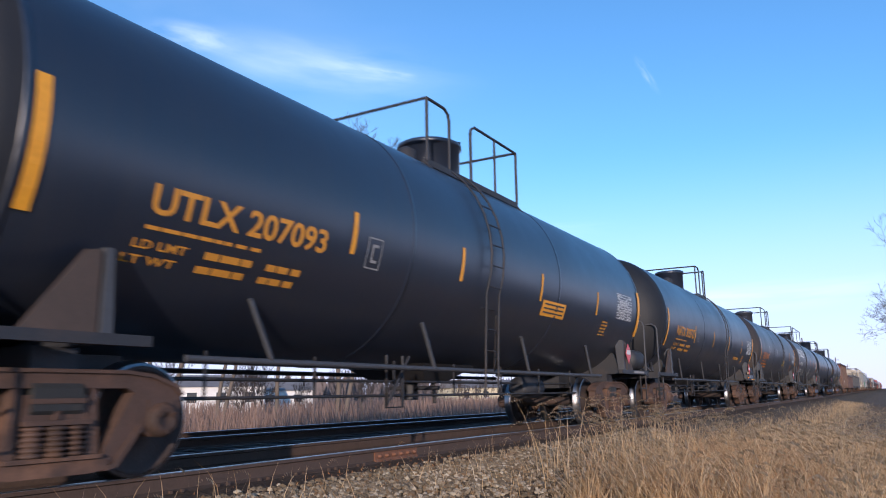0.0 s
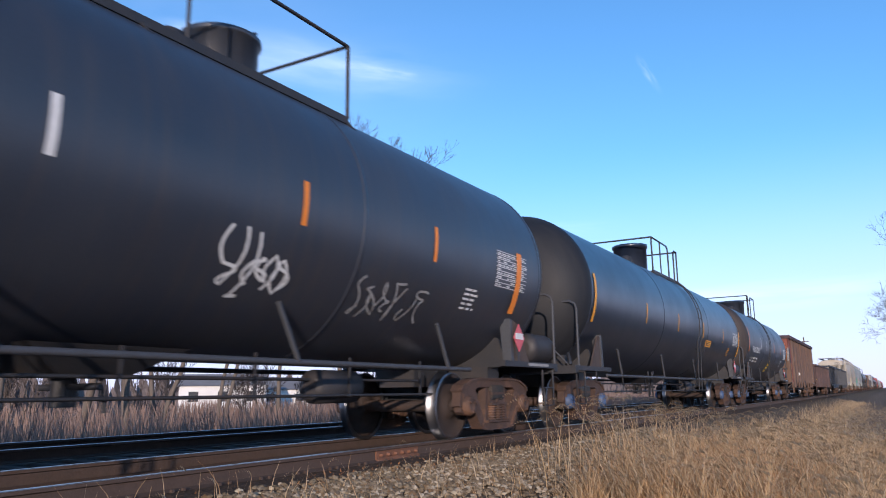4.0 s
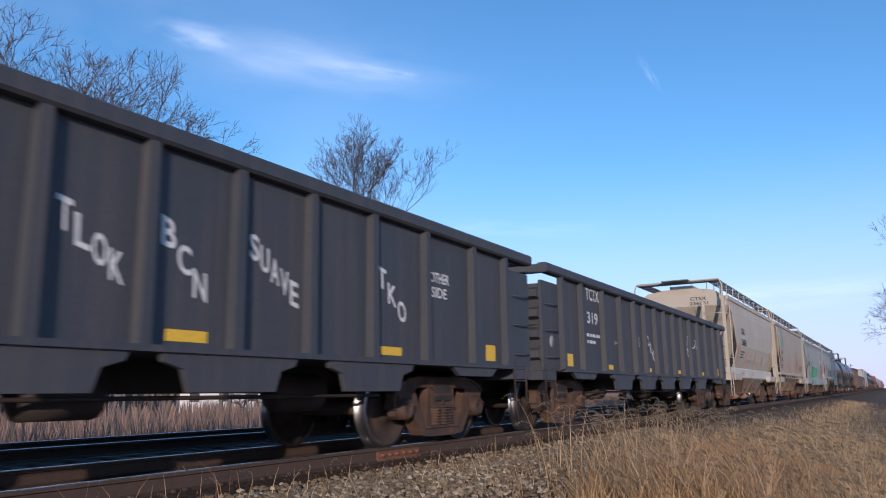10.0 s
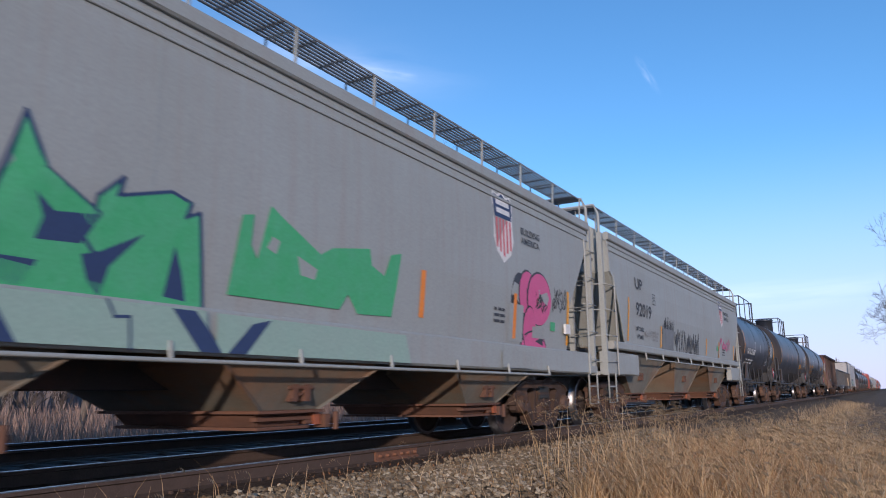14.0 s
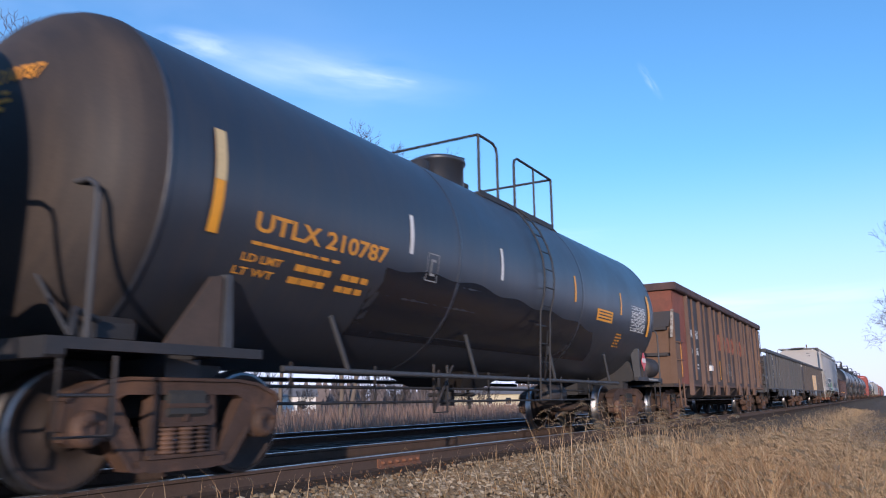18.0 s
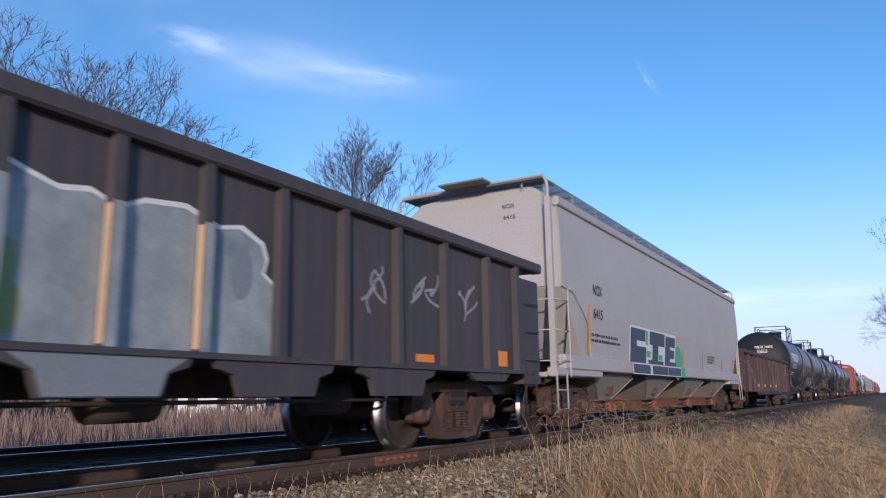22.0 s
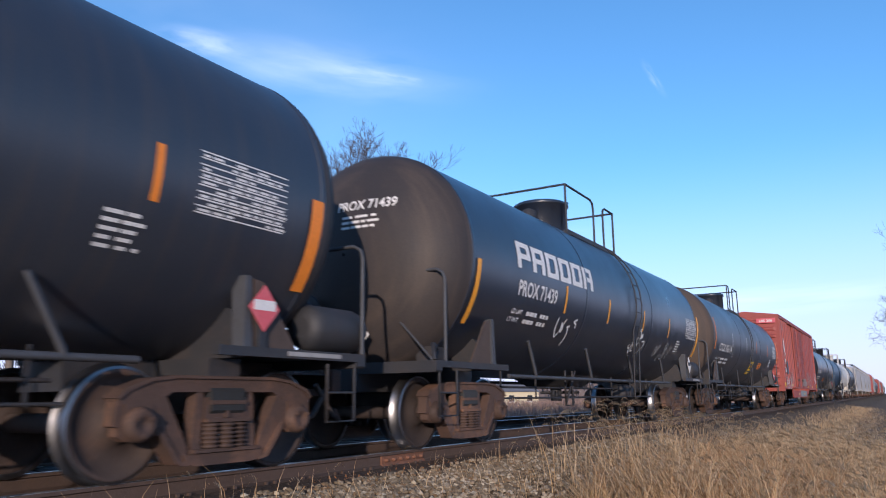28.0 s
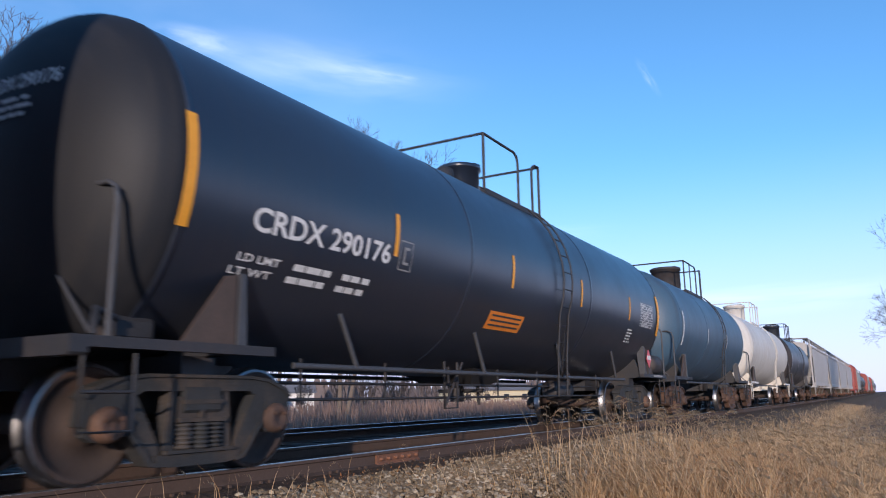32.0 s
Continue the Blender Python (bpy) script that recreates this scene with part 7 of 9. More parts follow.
    for t0, b0, b1, t1 in bay_at or ():
        t0, b0, b1, t1 = t0 - a, b0 - a, b1 - a, t1 - a
        xl, xm = 1.12, 1.38
        s = Shape().hexa([(-xl, b0, bay_low), (xl, b0, bay_low), (xl, b1, bay_low), (-xl, b1, bay_low), (-xm, t0, bay_mid), (xm, t0, bay_mid), (xm, t1, bay_mid), (-xm, t1, bay_mid)])
        if sill - 0.06 > bay_mid:
            s.box(-xm, xm, t0, t1, bay_mid, sill - 0.04)
        bay = part("discharge_bay", s, bay_paint, car, "sloping hopper bay")
        for u, v in ((b1, t1), (b0, t0)):
            part("bay_flange", Shape().rod([(xl + 0.012, u, bay_low), (xm + 0.012, v, bay_mid)], 0.018, 4), bay_paint, bay, "welded flange on the bay's edge")
        part("bay_rim", Shape().box(-xl - 0.05, xl + 0.06, b0 - 0.06, b1 + 0.06, bay_low - 0.03, bay_low - 0.002), bay_paint if tubes else "gate", bay, "flange round the bay's mouth")
        mid, zb = (b0 + b1) / 2, bay_low + 0.45 * (bay_mid - bay_low)
        part("vibrator_bracket", Shape().box(xl + 0.06, xl + 0.16, mid - 0.12, mid - 0.05, zb - 0.10, zb + 0.06).box(xl + 0.06, xl + 0.16, mid + 0.05, mid + 0.12, zb - 0.10, zb + 0.06)
             .rod([(xl + 0.14, mid - 0.17, zb + 0.03), (xl + 0.14, mid + 0.17, zb + 0.03)], 0.022, 6).rod([(xl + 0.14, mid - 0.15, zb - 0.09), (xl + 0.14, mid + 0.15, zb + 0.02)], 0.016, 5), "gate", bay, "rusty vibrator bracket")
        g1 = bay_low - 0.034
        if tubes:
            tube = part("outlet_tube", Shape().lathe([(0.06, -0.62), (0.11, -0.60), (0.11, 0.30), (0.085, 0.32), (0.085, 0.36)], (0.86, b0 + 0.35, g1 - 0.09), "y", 16), "bay_tan", car, "yellow-brown outlet tube under the bay")
            part("tube_cap", Shape().lathe([(0.06, -0.70), (0.12, -0.69), (0.12, -0.62), (0.06, -0.61)], (0.86, b0 + 0.35, g1 - 0.09), "y", 14), "rust_red", tube)
            part("bay_foot", Shape().box(-0.9, 0.95, b0 + 0.05, b1 - 0.1, g1 - 0.05, g1), bay_paint, bay)
            continue
        gate = part("outlet_gate", Shape().hexa([(-0.95, b0 + 0.12, g1 - gate_deep), (0.98, b0 + 0.12, g1 - gate_deep), (0.98, b1 - 0.12, g1 - gate_deep), (-0.95, b1 - 0.12, g1 - gate_deep), (-1.0, b0 + 0.02, g1), (1.04, b0 + 0.02, g1), (1.04, b1 - 0.02, g1), (-1.0, b1 - 0.02, g1)]), "gate", car, "rusty discharge gate")
        part("gate_rim", Shape().box(-1.0, 1.06, b0 + 0.04, b1 - 0.04, g1 - gate_deep - 0.03, g1 - gate_deep - 0.002), "gate", gate)
        part("gate_rail", Shape().box(0.99, 1.08, b0 + 0.02, b1 + 0.30, g1 - gate_deep * 0.55, g1 - gate_deep * 0.55 + 0.035), "gate", gate)
        part("gate_end", Shape().hexa([(0.72, b1 + 0.02, g1 - gate_deep), (1.10, b1 + 0.02, g1 - gate_deep), (1.10, b1 + 0.10, g1 - gate_deep), (0.72, b1 + 0.10, g1 - gate_deep), (0.6, b1 - 0.04, g1), (1.12, b1 - 0.04, g1), (1.12, b1 + 0.06, g1), (0.6, b1 + 0.06, g1)]), "rust_red", gate, "dull red end plate")
        part("gate_shaft", Shape().rod([(1.05, b1 - 0.1, g1 - gate_deep + 0.03), (1.05, b1 + 0.42, g1 - gate_deep + 0.03)], 0.028, 6).box(1.0, 1.14, b1 + 0.12, b1 + 0.20, g1 - gate_deep - 0.03, g1 - gate_deep + 0.10)
             .rod([(1.10, b1 + 0.34, g1 - gate_deep - 0.06), (1.10, b1 + 0.34, g1 - gate_deep + 0.12)], 0.03, 6), "gate", gate)
    if tubes:
        part("outlet_pipe", Shape().rod([(0.86, -a + 2.75, 0.43), (0.86, -a + 7.0, 0.41)], 0.055, 8).rod([(0.86, -a + 2.9, 0.44), (0.86, -a + 2.62, 0.46), (0.80, -a + 2.45, 0.58), (0.70, -a + 2.42, 0.78)], 0.11, 10), "bay_grey", car, "grey outlet pipe with an elbow")
        for u in (3.05, 4.95, 5.15):
            part("pipe_hanger", Shape().rod([(0.95, -a + u, 0.42), (0.95, -a + u, 1.0)], 0.03, 5), "frame", car)
    for i in range(0 if bay_at else bays):
        c = (i - (bays - 1) / 2) * step + (0.3 if pitch else 0.0)
        hw = step * 0.5
        flat = 0.30 if not pitch else 0.75
        low = lo if not pitch else 0.52
        s = Shape()
        s.hexa([(-1.15, c - flat, low), (1.15, c - flat, low), (1.15, c + flat, low), (-1.15, c + flat, low), (-1.50, c - hw, sill - 0.06), (1.50, c - hw, sill - 0.06), (1.50, c + hw, sill - 0.06), (-1.50, c + hw, sill - 0.06)])
        part("discharge_bay", s, "bay_dirt", car, "sloping hopper bay")
        gate = part("outlet_gate", Shape().box(-1.2, 1.22, c - flat - 0.2, c + flat + 0.2, low - 0.05, low + 0.02), "gate", car, "rusty discharge gate")
        part("gate_slide", Shape().hexa([(-1.0, c - flat, low - 0.30), (1.1, c - flat, low - 0.30), (1.1, c + flat, low - 0.30), (-1.0, c + flat, low - 0.30), (-1.1, c - flat - 0.1, low - 0.055), (1.18, c - flat - 0.1, low - 0.055), (1.18, c + flat + 0.1, low - 0.055), (-1.1, c + flat + 0.1, low - 0.055)]) if pitch else
             Shape().box(-1.1, 1.15, c - 0.36, c + 0.36, low - 0.13, low - 0.055), "gate", gate)
        part("gate_shaft", Shape().rod([(1.25, c - flat - 0.12, low - 0.05), (1.25, c + flat + 0.12, low - 0.05)], 0.03, 6).lathe([(0.1, 0.0), (0.11, 0.06), (0.05, 0.1)], (1.25, c + flat + 0.15, low), "x", 10), "gate", gate)
        if not far:
            part("vibrator_bracket", Shape().box(1.30, 1.40, c - 0.06, c + 0.06, 0.78, 0.92).rod([(1.36, c - 0.12, 0.85), (1.36, c + 0.12, 0.85)], 0.03, 6), "truck", car)
    # slope sheets and end frames
    for g in (-1, 1):
        if far and g > 0:
            continue
        for x in (-0.5, 0.5):
            part("slope_rib", Shape().hexa([(x - 0.03, g * (es - 0.02), zs - 0.02), (x + 0.03, g * (es - 0.02), zs - 0.02), (x + 0.03, g * (es - 0.12), zs + 0.04), (x - 0.03, g * (es - 0.12), zs + 0.04),
                                            (x - 0.03, g * (es - 0.92 * (zs - 1.1)), 1.02), (x + 0.03, g * (es - 0.92 * (zs - 1.1)), 1.02), (x + 0.03, g * (es - 0.1 - 0.92 * (zs - 1.1)), 1.02), (x - 0.03, g * (es - 0.1 - 0.92 * (zs - 1.1)), 1.02)]), paint, car)
        part("end_plate", Shape().box(-1.3, 1.3, *sorted((g * (es - 0.028), g * (es + 0.004))), zs + 0.02, top + 0.05), paint, car, "upper end wall")
        y_end = g * (e + 0.02)
        part("end_platform", Shape().box(-1.39, 1.39, *sorted((g * (e + 0.10), g * (a - 1.1))), 0.95, 1.02), paint, car)
        part("stub_sill", Shape().box(-0.3, 0.3, *sorted((g * (e + 0.1), g * (a - 2.2))), 0.68, 0.945), paint, car)
        part("corner_sill", Shape().bevel_box(1.40, 1.56, *sorted((g * (e + 0.10), g * (a - 1.5))), 0.96, max(1.08, sill - 0.2), 0.02), paint, car)
        for x in (1.50, 0.85, -0.85, -1.50):
            part("end_post", Shape().bevel_box(x - 0.05, x + 0.05, *sorted((g * (e + 0.01), g * (e + 0.09))), 0.95, top - 0.1 if abs(x) > 1 else zs + 0.1, 0.015), paint, car, "upright end post")
        s = Shape()
        y2, y3 = g * (e + 0.09), g * (e - 0.42)
        for i in range(int((zs - 0.9) / 0.5)):
            z = 1.2 + 0.5 * i
            s.rod([(1.53, y2, z), (1.60, y2, z), (1.60, y3, z), (1.53, y3, z)], 0.012, 5)
            s.rod([(0.85, y2, z), (0.85, y2 + g * 0.05, z), (1.45, y2 + g * 0.05, z), (1.45, y2, z)], 0.012, 5)
        s.rod([(1.60, y3, 0.95), (1.60, y3, min(top - 0.3, zs))], 0.02, 5)
        part("end_ladder", s, paint, car, "ladder rungs at the corner")
        stirrup(car, 1.55, g * (e + 0.08) - (0.44 if g > 0 else 0), 0.98, paint, 0.44, 0.55)
        if g < 0 and not far:
            part("brake_wheel", Shape().lathe([(0.26, -0.015), (0.28, 0), (0.26, 0.015), (0.24, 0)], (-0.5, g * (e + 0.16), 2.1), "y", 18), "frame", car)
            part("air_reservoir", Shape().lathe([(0.1, -0.45), (0.22, -0.4), (0.22, 0.4), (0.1, 0.45)], (0.5, g * (e - 0.55), 1.30), "x", 14).rod([(0.2, g * (e - 0.2), 1.0), (0.6, g * (e - 0.1), 1.5), (0.9, g * (e - 0.3), 1.2)], 0.02, 5), "frame", car, "air tank and pipes on the end platform")
    # running boards
    def boards():
        s = Shape()
        z = top + board
        for x0, x1 in ((1.02, 1.42), (-1.42, -1.02)):
            for i in range(8):
                u = x0 + (x1 - x0) * i / 7
                s.box(u - 0.008, u + 0.008, -e - 0.02, e + 0.02, z - 0.025, z)
            for i in range(int(2 * e / 0.5) + 1):
                y = -e + min(i * 0.5, 2 * e)
                s.box(x0, x1, y - 0.01, y + 0.01, z - 0.03, z - 0.004)
        for g in (-1, 1):
            for i in range(8):
                y = g * (e - 0.35 + 0.4 * i / 7)
                s.box(-1.42, 1.42, y - 0.008, y + 0.008, z - 0.025, z)
            s.box(-0.45, 0.45, *sorted((g * (e + 0.05), g * (e + 0.4))), z + 0.02, z + 0.05)
        return s
    part("running_board", fine(("boards", round(e, 2), top), "grating", boards), "grating", car, "steel grating walkway along the roof")
    for i in range(int(2 * e / 1.25) + 1):
        y = -e + 0.05 + i * (2 * e - 0.1) / int(2 * e / 1.25)
        part("board_bracket", fine(("bracket", top, board), paint, lambda: Shape().rod([(1.40, 0, top - 0.08), (1.42, 0, top + board - 0.02), (1.0, 0, top + board - 0.02), (0.98, 0, top + 0.15)], 0.018, 4)), paint, car, "", pose(0, y, 0))
    for g in (-1, 1):
        part("end_hoop", Shape().rod([(1.50, g * (e + 0.05), top - 0.15), (1.50, g * (e + 0.06), top + board * 0.6), (1.42, g * (e + 0.05), top + board + 0.02), (-1.42, g * (e + 0.05), top + board + 0.02), (-1.50, g * (e + 0.06), top + board * 0.6), (-1.50, g * (e + 0.05), top - 0.15)], 0.03, 6), paint, car)
    part("hatch_trough", Shape().box(-0.4, 0.4, -e + 0.6, e - 0.6, top + 0.24, top + 0.40), paint, car, "trough hatch along the roof")
    if not far:
        marks(car, side, a)
    truck(car, -a + 0.889, "truck", "truck", far)
    truck(car, a - 0.889, "truck", "truck", far)
    couplers(car, a + 1.1)
    return car


# ---- boxcar ----
def box_car(label, s_first, span, paint, far=False):
    car = start_car("box_car", label, s_first, span, "boxcar", "cars of the train")
    a = span / 2
    w, e = 1.50, a + 1.33
    top, low = 4.44, 0.78
    d0, d1, d2 = -a + 3.78, -a + 5.68, -a + 8.5
    side = Flat(w)
    part("body", Shape().box(-w, w, -e + 0.04, e - 0.04, low + 0.1, top), paint, car, "red steel body")
    part("roof", Shape().prism([(-w - 0.06, top - 0.06), (w + 0.06, top - 0.06), (w + 0.06, top + 0.02), (0, top + 0.24), (-w - 0.06, top + 0.02)], -e, e), paint, car, "shallow pitched roof")
    for x in (w, -w - 0.06):
        part("roof_rail", Shape().box(x, x + 0.06, -e, e, top - 0.14, top + 0.02), paint, car)
    part("side_sill", Shape().plate([(-e, 0.88), (-a + 1.95, 0.88), (-a + 2.2, 0.46), (-a + 8.8, 0.46), (-a + 9.0, 0.62), (-a + 9.9, 0.62), (-a + 10.15, 0.88), (e, 0.88), (e, low + 0.2), (-e, low + 0.2)], w - 0.03, w + 0.02), paint, car, "deep fish-belly side sill")
    part("sill_patch", Shape().box(w + 0.0205, w + 0.0235, -a + 5.6, -a + 8.55, 0.50, 0.86), "silver_dark", car, "rubbed grey patch on the sill")
    for i in range(14 if not far else 0):
        part("sill_bracket", fine("box_bracket", paint, lambda: Shape().hexa([(0, -0.02, 0.80), (0.01, -0.02, 0.80), (0.01, 0.02, 0.80), (0, 0.02, 0.80), (0, -0.025, 0.93), (0.10, -0.025, 0.93), (0.10, 0.025, 0.93), (0, 0.025, 0.93)])), paint, car, "", pose(w + 0.02, d0 - 1.6 + i * (d2 + 2.9 - d0) / 13, 0))
    post = fine("box_post", paint, lambda: Shape().hexa([(0, -0.06, low + 0.15), (0.042, -0.035, low + 0.15), (0.042, 0.035, low + 0.15), (0, 0.06, low + 0.15), (0, -0.06, top - 0.14), (0.042, -0.035, top - 0.14), (0.042, 0.035, top - 0.14), (0, 0.06, top - 0.14)]))
    for i in range(7):
        part("side_post", post, paint, car, "pressed steel post", pose(w, -e + 0.62 + i * (d0 - 0.1 + e - 0.62) / 6.4, 0))
    flat_post = fine("box_flat_post", paint, lambda: Shape().hexa([(0, -0.06, low + 0.15), (0.025, -0.035, low + 0.15), (0.025, 0.035, low + 0.15), (0, 0.06, low + 0.15), (0, -0.06, top - 0.14), (0.025, -0.035, top - 0.14), (0.025, 0.035, top - 0.14), (0, 0.06, top - 0.14)]))
    for i in range(7):
        part("side_post", flat_post, paint, car, "shallow pressed post", pose(w, e - 0.62 - i * (e - 0.62 - d2 - 0.1) / 6.4, 0))
    for y in (-e, e - 0.14):
        part("corner_post", Shape().bevel_box(w - 0.05, w + 0.05, y, y + 0.14, low, top, 0.02), paint, car)
    for y0, y1, nm in ((d0, d1 - 0.03, "narrow sliding door"), (d1 + 0.03, d2, "wide sliding door")):
        q = Shape().box(w + 0.03, w + 0.06, y0, y1, 1.02, top - 0.2)
        d = part("sliding_door", q, paint, car, nm)
        for g in (y0, y1 - 0.09):
            part("door_stile", Shape().box(w + 0.061, w + 0.10, g, g + 0.09, 1.02, top - 0.2), paint, d)
        rib = Shape()
        m = 20
        for i in range(m):
            z = 1.10 + i * (top - 1.42) / m
            rib.hexa([(w + 0.06, y0 + 0.1, z), (w + 0.06, y1 - 0.1, z), (w + 0.06, y1 - 0.1, z + 0.09), (w + 0.06, y0 + 0.1, z + 0.09),
                      (w + 0.085, y0 + 0.12, z + 0.02), (w + 0.085, y1 - 0.12, z + 0.02), (w + 0.085, y1 - 0.12, z + 0.07), (w + 0.085, y0 + 0.12, z + 0.07)])
        part("door_rib", rib, paint, d, "horizontal corrugations")
        part("lock_bar", Shape().rod([(w + 0.12, y0 + 0.2, 1.05), (w + 0.12, y0 + 0.2, top - 0.25)], 0.016, 5), paint, d)
        part("latch", Shape().box(w + 0.10, w + 0.16, y0 + 0.15, y0 + 0.45, 1.32, 1.42), "frame", d)
    part("door_track", Shape().box(w + 0.0, w + 0.12, d0 - 1.9, d2 + 1.6, 0.93, 1.0).box(w + 0.0, w + 0.12, d0 - 1.9, d2 + 1.6, top - 0.20, top - 0.14), paint, car)
    for g in (-1, 1):
        part("end_wall", Shape().box(-w, w, *sorted((g * (e - 0.05), g * e)), low, top - 0.02), paint, car, "corrugated end wall")
        for i in range(9 if not far or g < 0 else 0):
            d = 0.10 if i % 2 == 0 else 0.05
            part("end_rib", fine(("box_rib", g, d), paint, lambda: Shape().hexa([(-w + 0.15, 0, 0), (w - 0.12, 0, 0), (w - 0.12, 0, 0.2), (-w + 0.15, 0, 0.2),
                 (-w + 0.3, g * d, 0.06), (w - 0.24, g * d, 0.06), (w - 0.24, g * d, 0.14), (-w + 0.3, g * d, 0.14)])), paint, car, "", pose(0, g * e, 1.15 + i * 0.36))
    part("centre_sill", Shape().box(-0.3, 0.3, -e - 0.4, e + 0.4, 0.66, 0.95), "frame", car)
    if not far:
        part("bottom_gear", Shape().rod([(0.9, -a + 2.2, 0.5), (0.9, a - 2.2, 0.5)], 0.02, 5).lathe([(0.1, -0.4), (0.2, -0.36), (0.2, 0.36), (0.1, 0.4)], (0.7, 0.6, 0.62), "y", 14), "frame", car)
        grabs(car, w + 0.03, -e + 0.05, -e + 0.55, (1.05, 1.45, 1.85, 2.3), paint)
        grab_across(car, -e - 0.05, 0.9, 1.42, (1.05, 1.45, 1.85, 2.3), paint)
        part("end_platform", Shape().box(-0.9, 0.6, -e - 0.5, -e - 0.02, 1.02, 1.06), "frame", car)
        part("brake_wheel", Shape().lathe([(0.26, -0.015), (0.28, 0), (0.26, 0.015), (0.24, 0)], (-0.35, -e - 0.26, 2.0), "y", 18).box(-0.55, -0.15, -e - 0.2, -e - 0.02, 1.5, 2.3), "frame", car)
        stirrup(car, w, -e + 0.08, low, "frame", 0.42, 0.4)
        stirrup(car, w, e - 0.5, low, "frame", 0.42, 0.4)
        letters(car, "LRS", side, -a - 0.64, -a - 0.12, 2.10, 2.36, "white", label="reporting mark", lift=0.062)
        letters(car, "366", side, -a - 0.64, -a - 0.12, 1.68, 1.94, "white", label="car number", lift=0.062)
        part("end_sign", Shape().box(0.55, 1.42, -e - 0.125, -e - 0.115, 4.05, 4.28), "red", car, "bright red number board")
        letters(car, "LRS 366", End(-e - 0.127), 0.68, 1.28, 4.10, 4.22, "white", label="number on the end")
        small_print(car, side, -a - 0.6, -a - 0.1, 1.0, 1.45, 3, "white_faint", 9, lift=0.06)
        small_print(car, side, -a - 0.62, -a - 0.12, 3.72, 4.05, 6, "white_faint", 10, lift=0.06)
        stripe(car, side, -a - 1.1, 1.0, 1.20, 0.42, "lemon", label="yellow reflective square", lift=0.06)
        stripe(car, side, a + 1.0, 1.0, 1.20, 0.42, "lemon", label="yellow reflective square", lift=0.06)
        for y, z in ((-a + 1.70, 1.08), (-a + 4.42, 0.63), (-a + 7.08, 0.64), (-a + 9.51, 1.05), (-a + 12.0, 1.05)):
            stripe(car, side, y, z - 0.045, z + 0.045, 0.3, "lemon", lift=0.065)
        part("patch_panel", Shape().box(w + 0.056, w + 0.06, -a + 0.16, -a + 0.66, 1.62, 2.24), "slate", car, "repainted dark blue patch")
        scrawl(car, side, -a - 0.62, -a - 0.12, 2.42, 3.35, 4, 0.05, "white", 41, label="white spray-painted figure of loops", lift=0.066)
        scrawl(car, side, -a - 0.4, -a + 1.3, 0.85, 1.6, 5, 0.04, "white", 42, lift=0.066)
        scrawl(car, side, -a + 0.9, -a + 2.4, 0.95, 1.9, 7, 0.035, "white_faint", 43, lift=0.066)
        part("door_wear", Shape().box(w + 0.0865, w + 0.0885, d1 + 0.2, d2 - 0.12, 1.06, 1.48), "door_wear", car, "bare worn patch along the door foot")
        scrawl(car, side, -a + 6.0, -a + 8.3, 1.08, 1.42, 9, 0.035, "white_faint", 44, lift=0.11)
        small_print(car, side, -a + 4.4, -a + 5.2, 2.1, 2.3, 2, "white_faint", 47, lift=0.09)
        part("notice", Shape().box(w + 0.09, w + 0.095, -a + 4.1, -a + 4.7, 1.06, 1.14), "slate", car, "dark blue notice plate")
        for z in (1.5, 1.85):
            stripe(car, side, -a + 2.75, z, z + 0.04, 0.3, "white", "paint_mark", lift=0.004)
        scrawl(car, side, -a + 8.7, -a + 11.6, 0.95, 1.95, 12, 0.03, "white_faint", 45, lift=0.066)
        rnd = random.Random(77)
        for k, (u, z, w, h) in enumerate(((9.2, 1.25, 0.5, 0.55), (10.3, 1.2, 0.6, 0.45), (11.1, 1.3, 0.4, 0.4), (2.15, 1.15, 0.5, 0.35))):
            blob(car, side, [(-a + u + w * rnd.uniform(0.75, 1.0) * math.cos(t), z + h * rnd.uniform(0.75, 1.0) * math.sin(t)) for t in np.linspace(0, 6.0, 17)], "rubbed_pink", "graffiti", "faded pale paint patch", 0.006)
        part("sill_mark", Shape().box(w + 0.0205, w + 0.0235, -a + 2.3, -a + 2.75, 0.50, 0.86), "rubbed_pink", car, "pale rubbed patch on the sill")
        scrawl(car, side, a - 0.2, a + 0.9, 1.2, 2.0, 7, 0.04, "white", 46, lift=0.066)
    truck(car, -a + 0.889, "truck", "truck", far)
    truck(car, a - 0.889, "truck", "truck", far)
    couplers(car, a + 2.1)
    return car


# ---- the train, from its leading car back ----
BLACK = "black railway tank car with "
tank_car(BLACK + "yellow lettering", 2.32, 14.2, mark="UTLX 207093", small_stripe="yellow",
         lead=(0.31, 1.82, 2.75), small=(3.71, 6.02, 8.62, 11.29), small_z=(2.06, 2.5), tail=(13.96, 1.8, 2.78), mark_at=(1.25, 3.3, 1.99, 2.23), sign=(8.75, 9.75, 1.84, 2.10, "yellow"), sign_box=(4.09, 2.12), deck=(-0.93, 2.04), gap=(-0.3, 0.37), dome=(0.6, 0.5, 0.6), ladder_at=-0.24)
tank_car(BLACK + "amber lettering and strips", 18.58, 14.05, mark="NATX 303727", trough=True,
         lead=(0.38, 1.74, 2.69), small=(3.52, 6.2, 8.85, 11.44), small_z=(1.97, 2.45), tail=(13.9, 1.75, 2.66), table=(12.67, 13.69, 2.0, 2.5), mark_at=(1.37, 3.43, 2.07, 2.33), sign=(10.3, 11.27, 1.70, 1.80, "yellow"), sign_box=(3.94, 2.2), deck=(0.15, 1.55), gap=(0.73, 1.25), dome=(0.28, 0.45, 0.6), ladder_at=1.11, small_stripe="yellow")
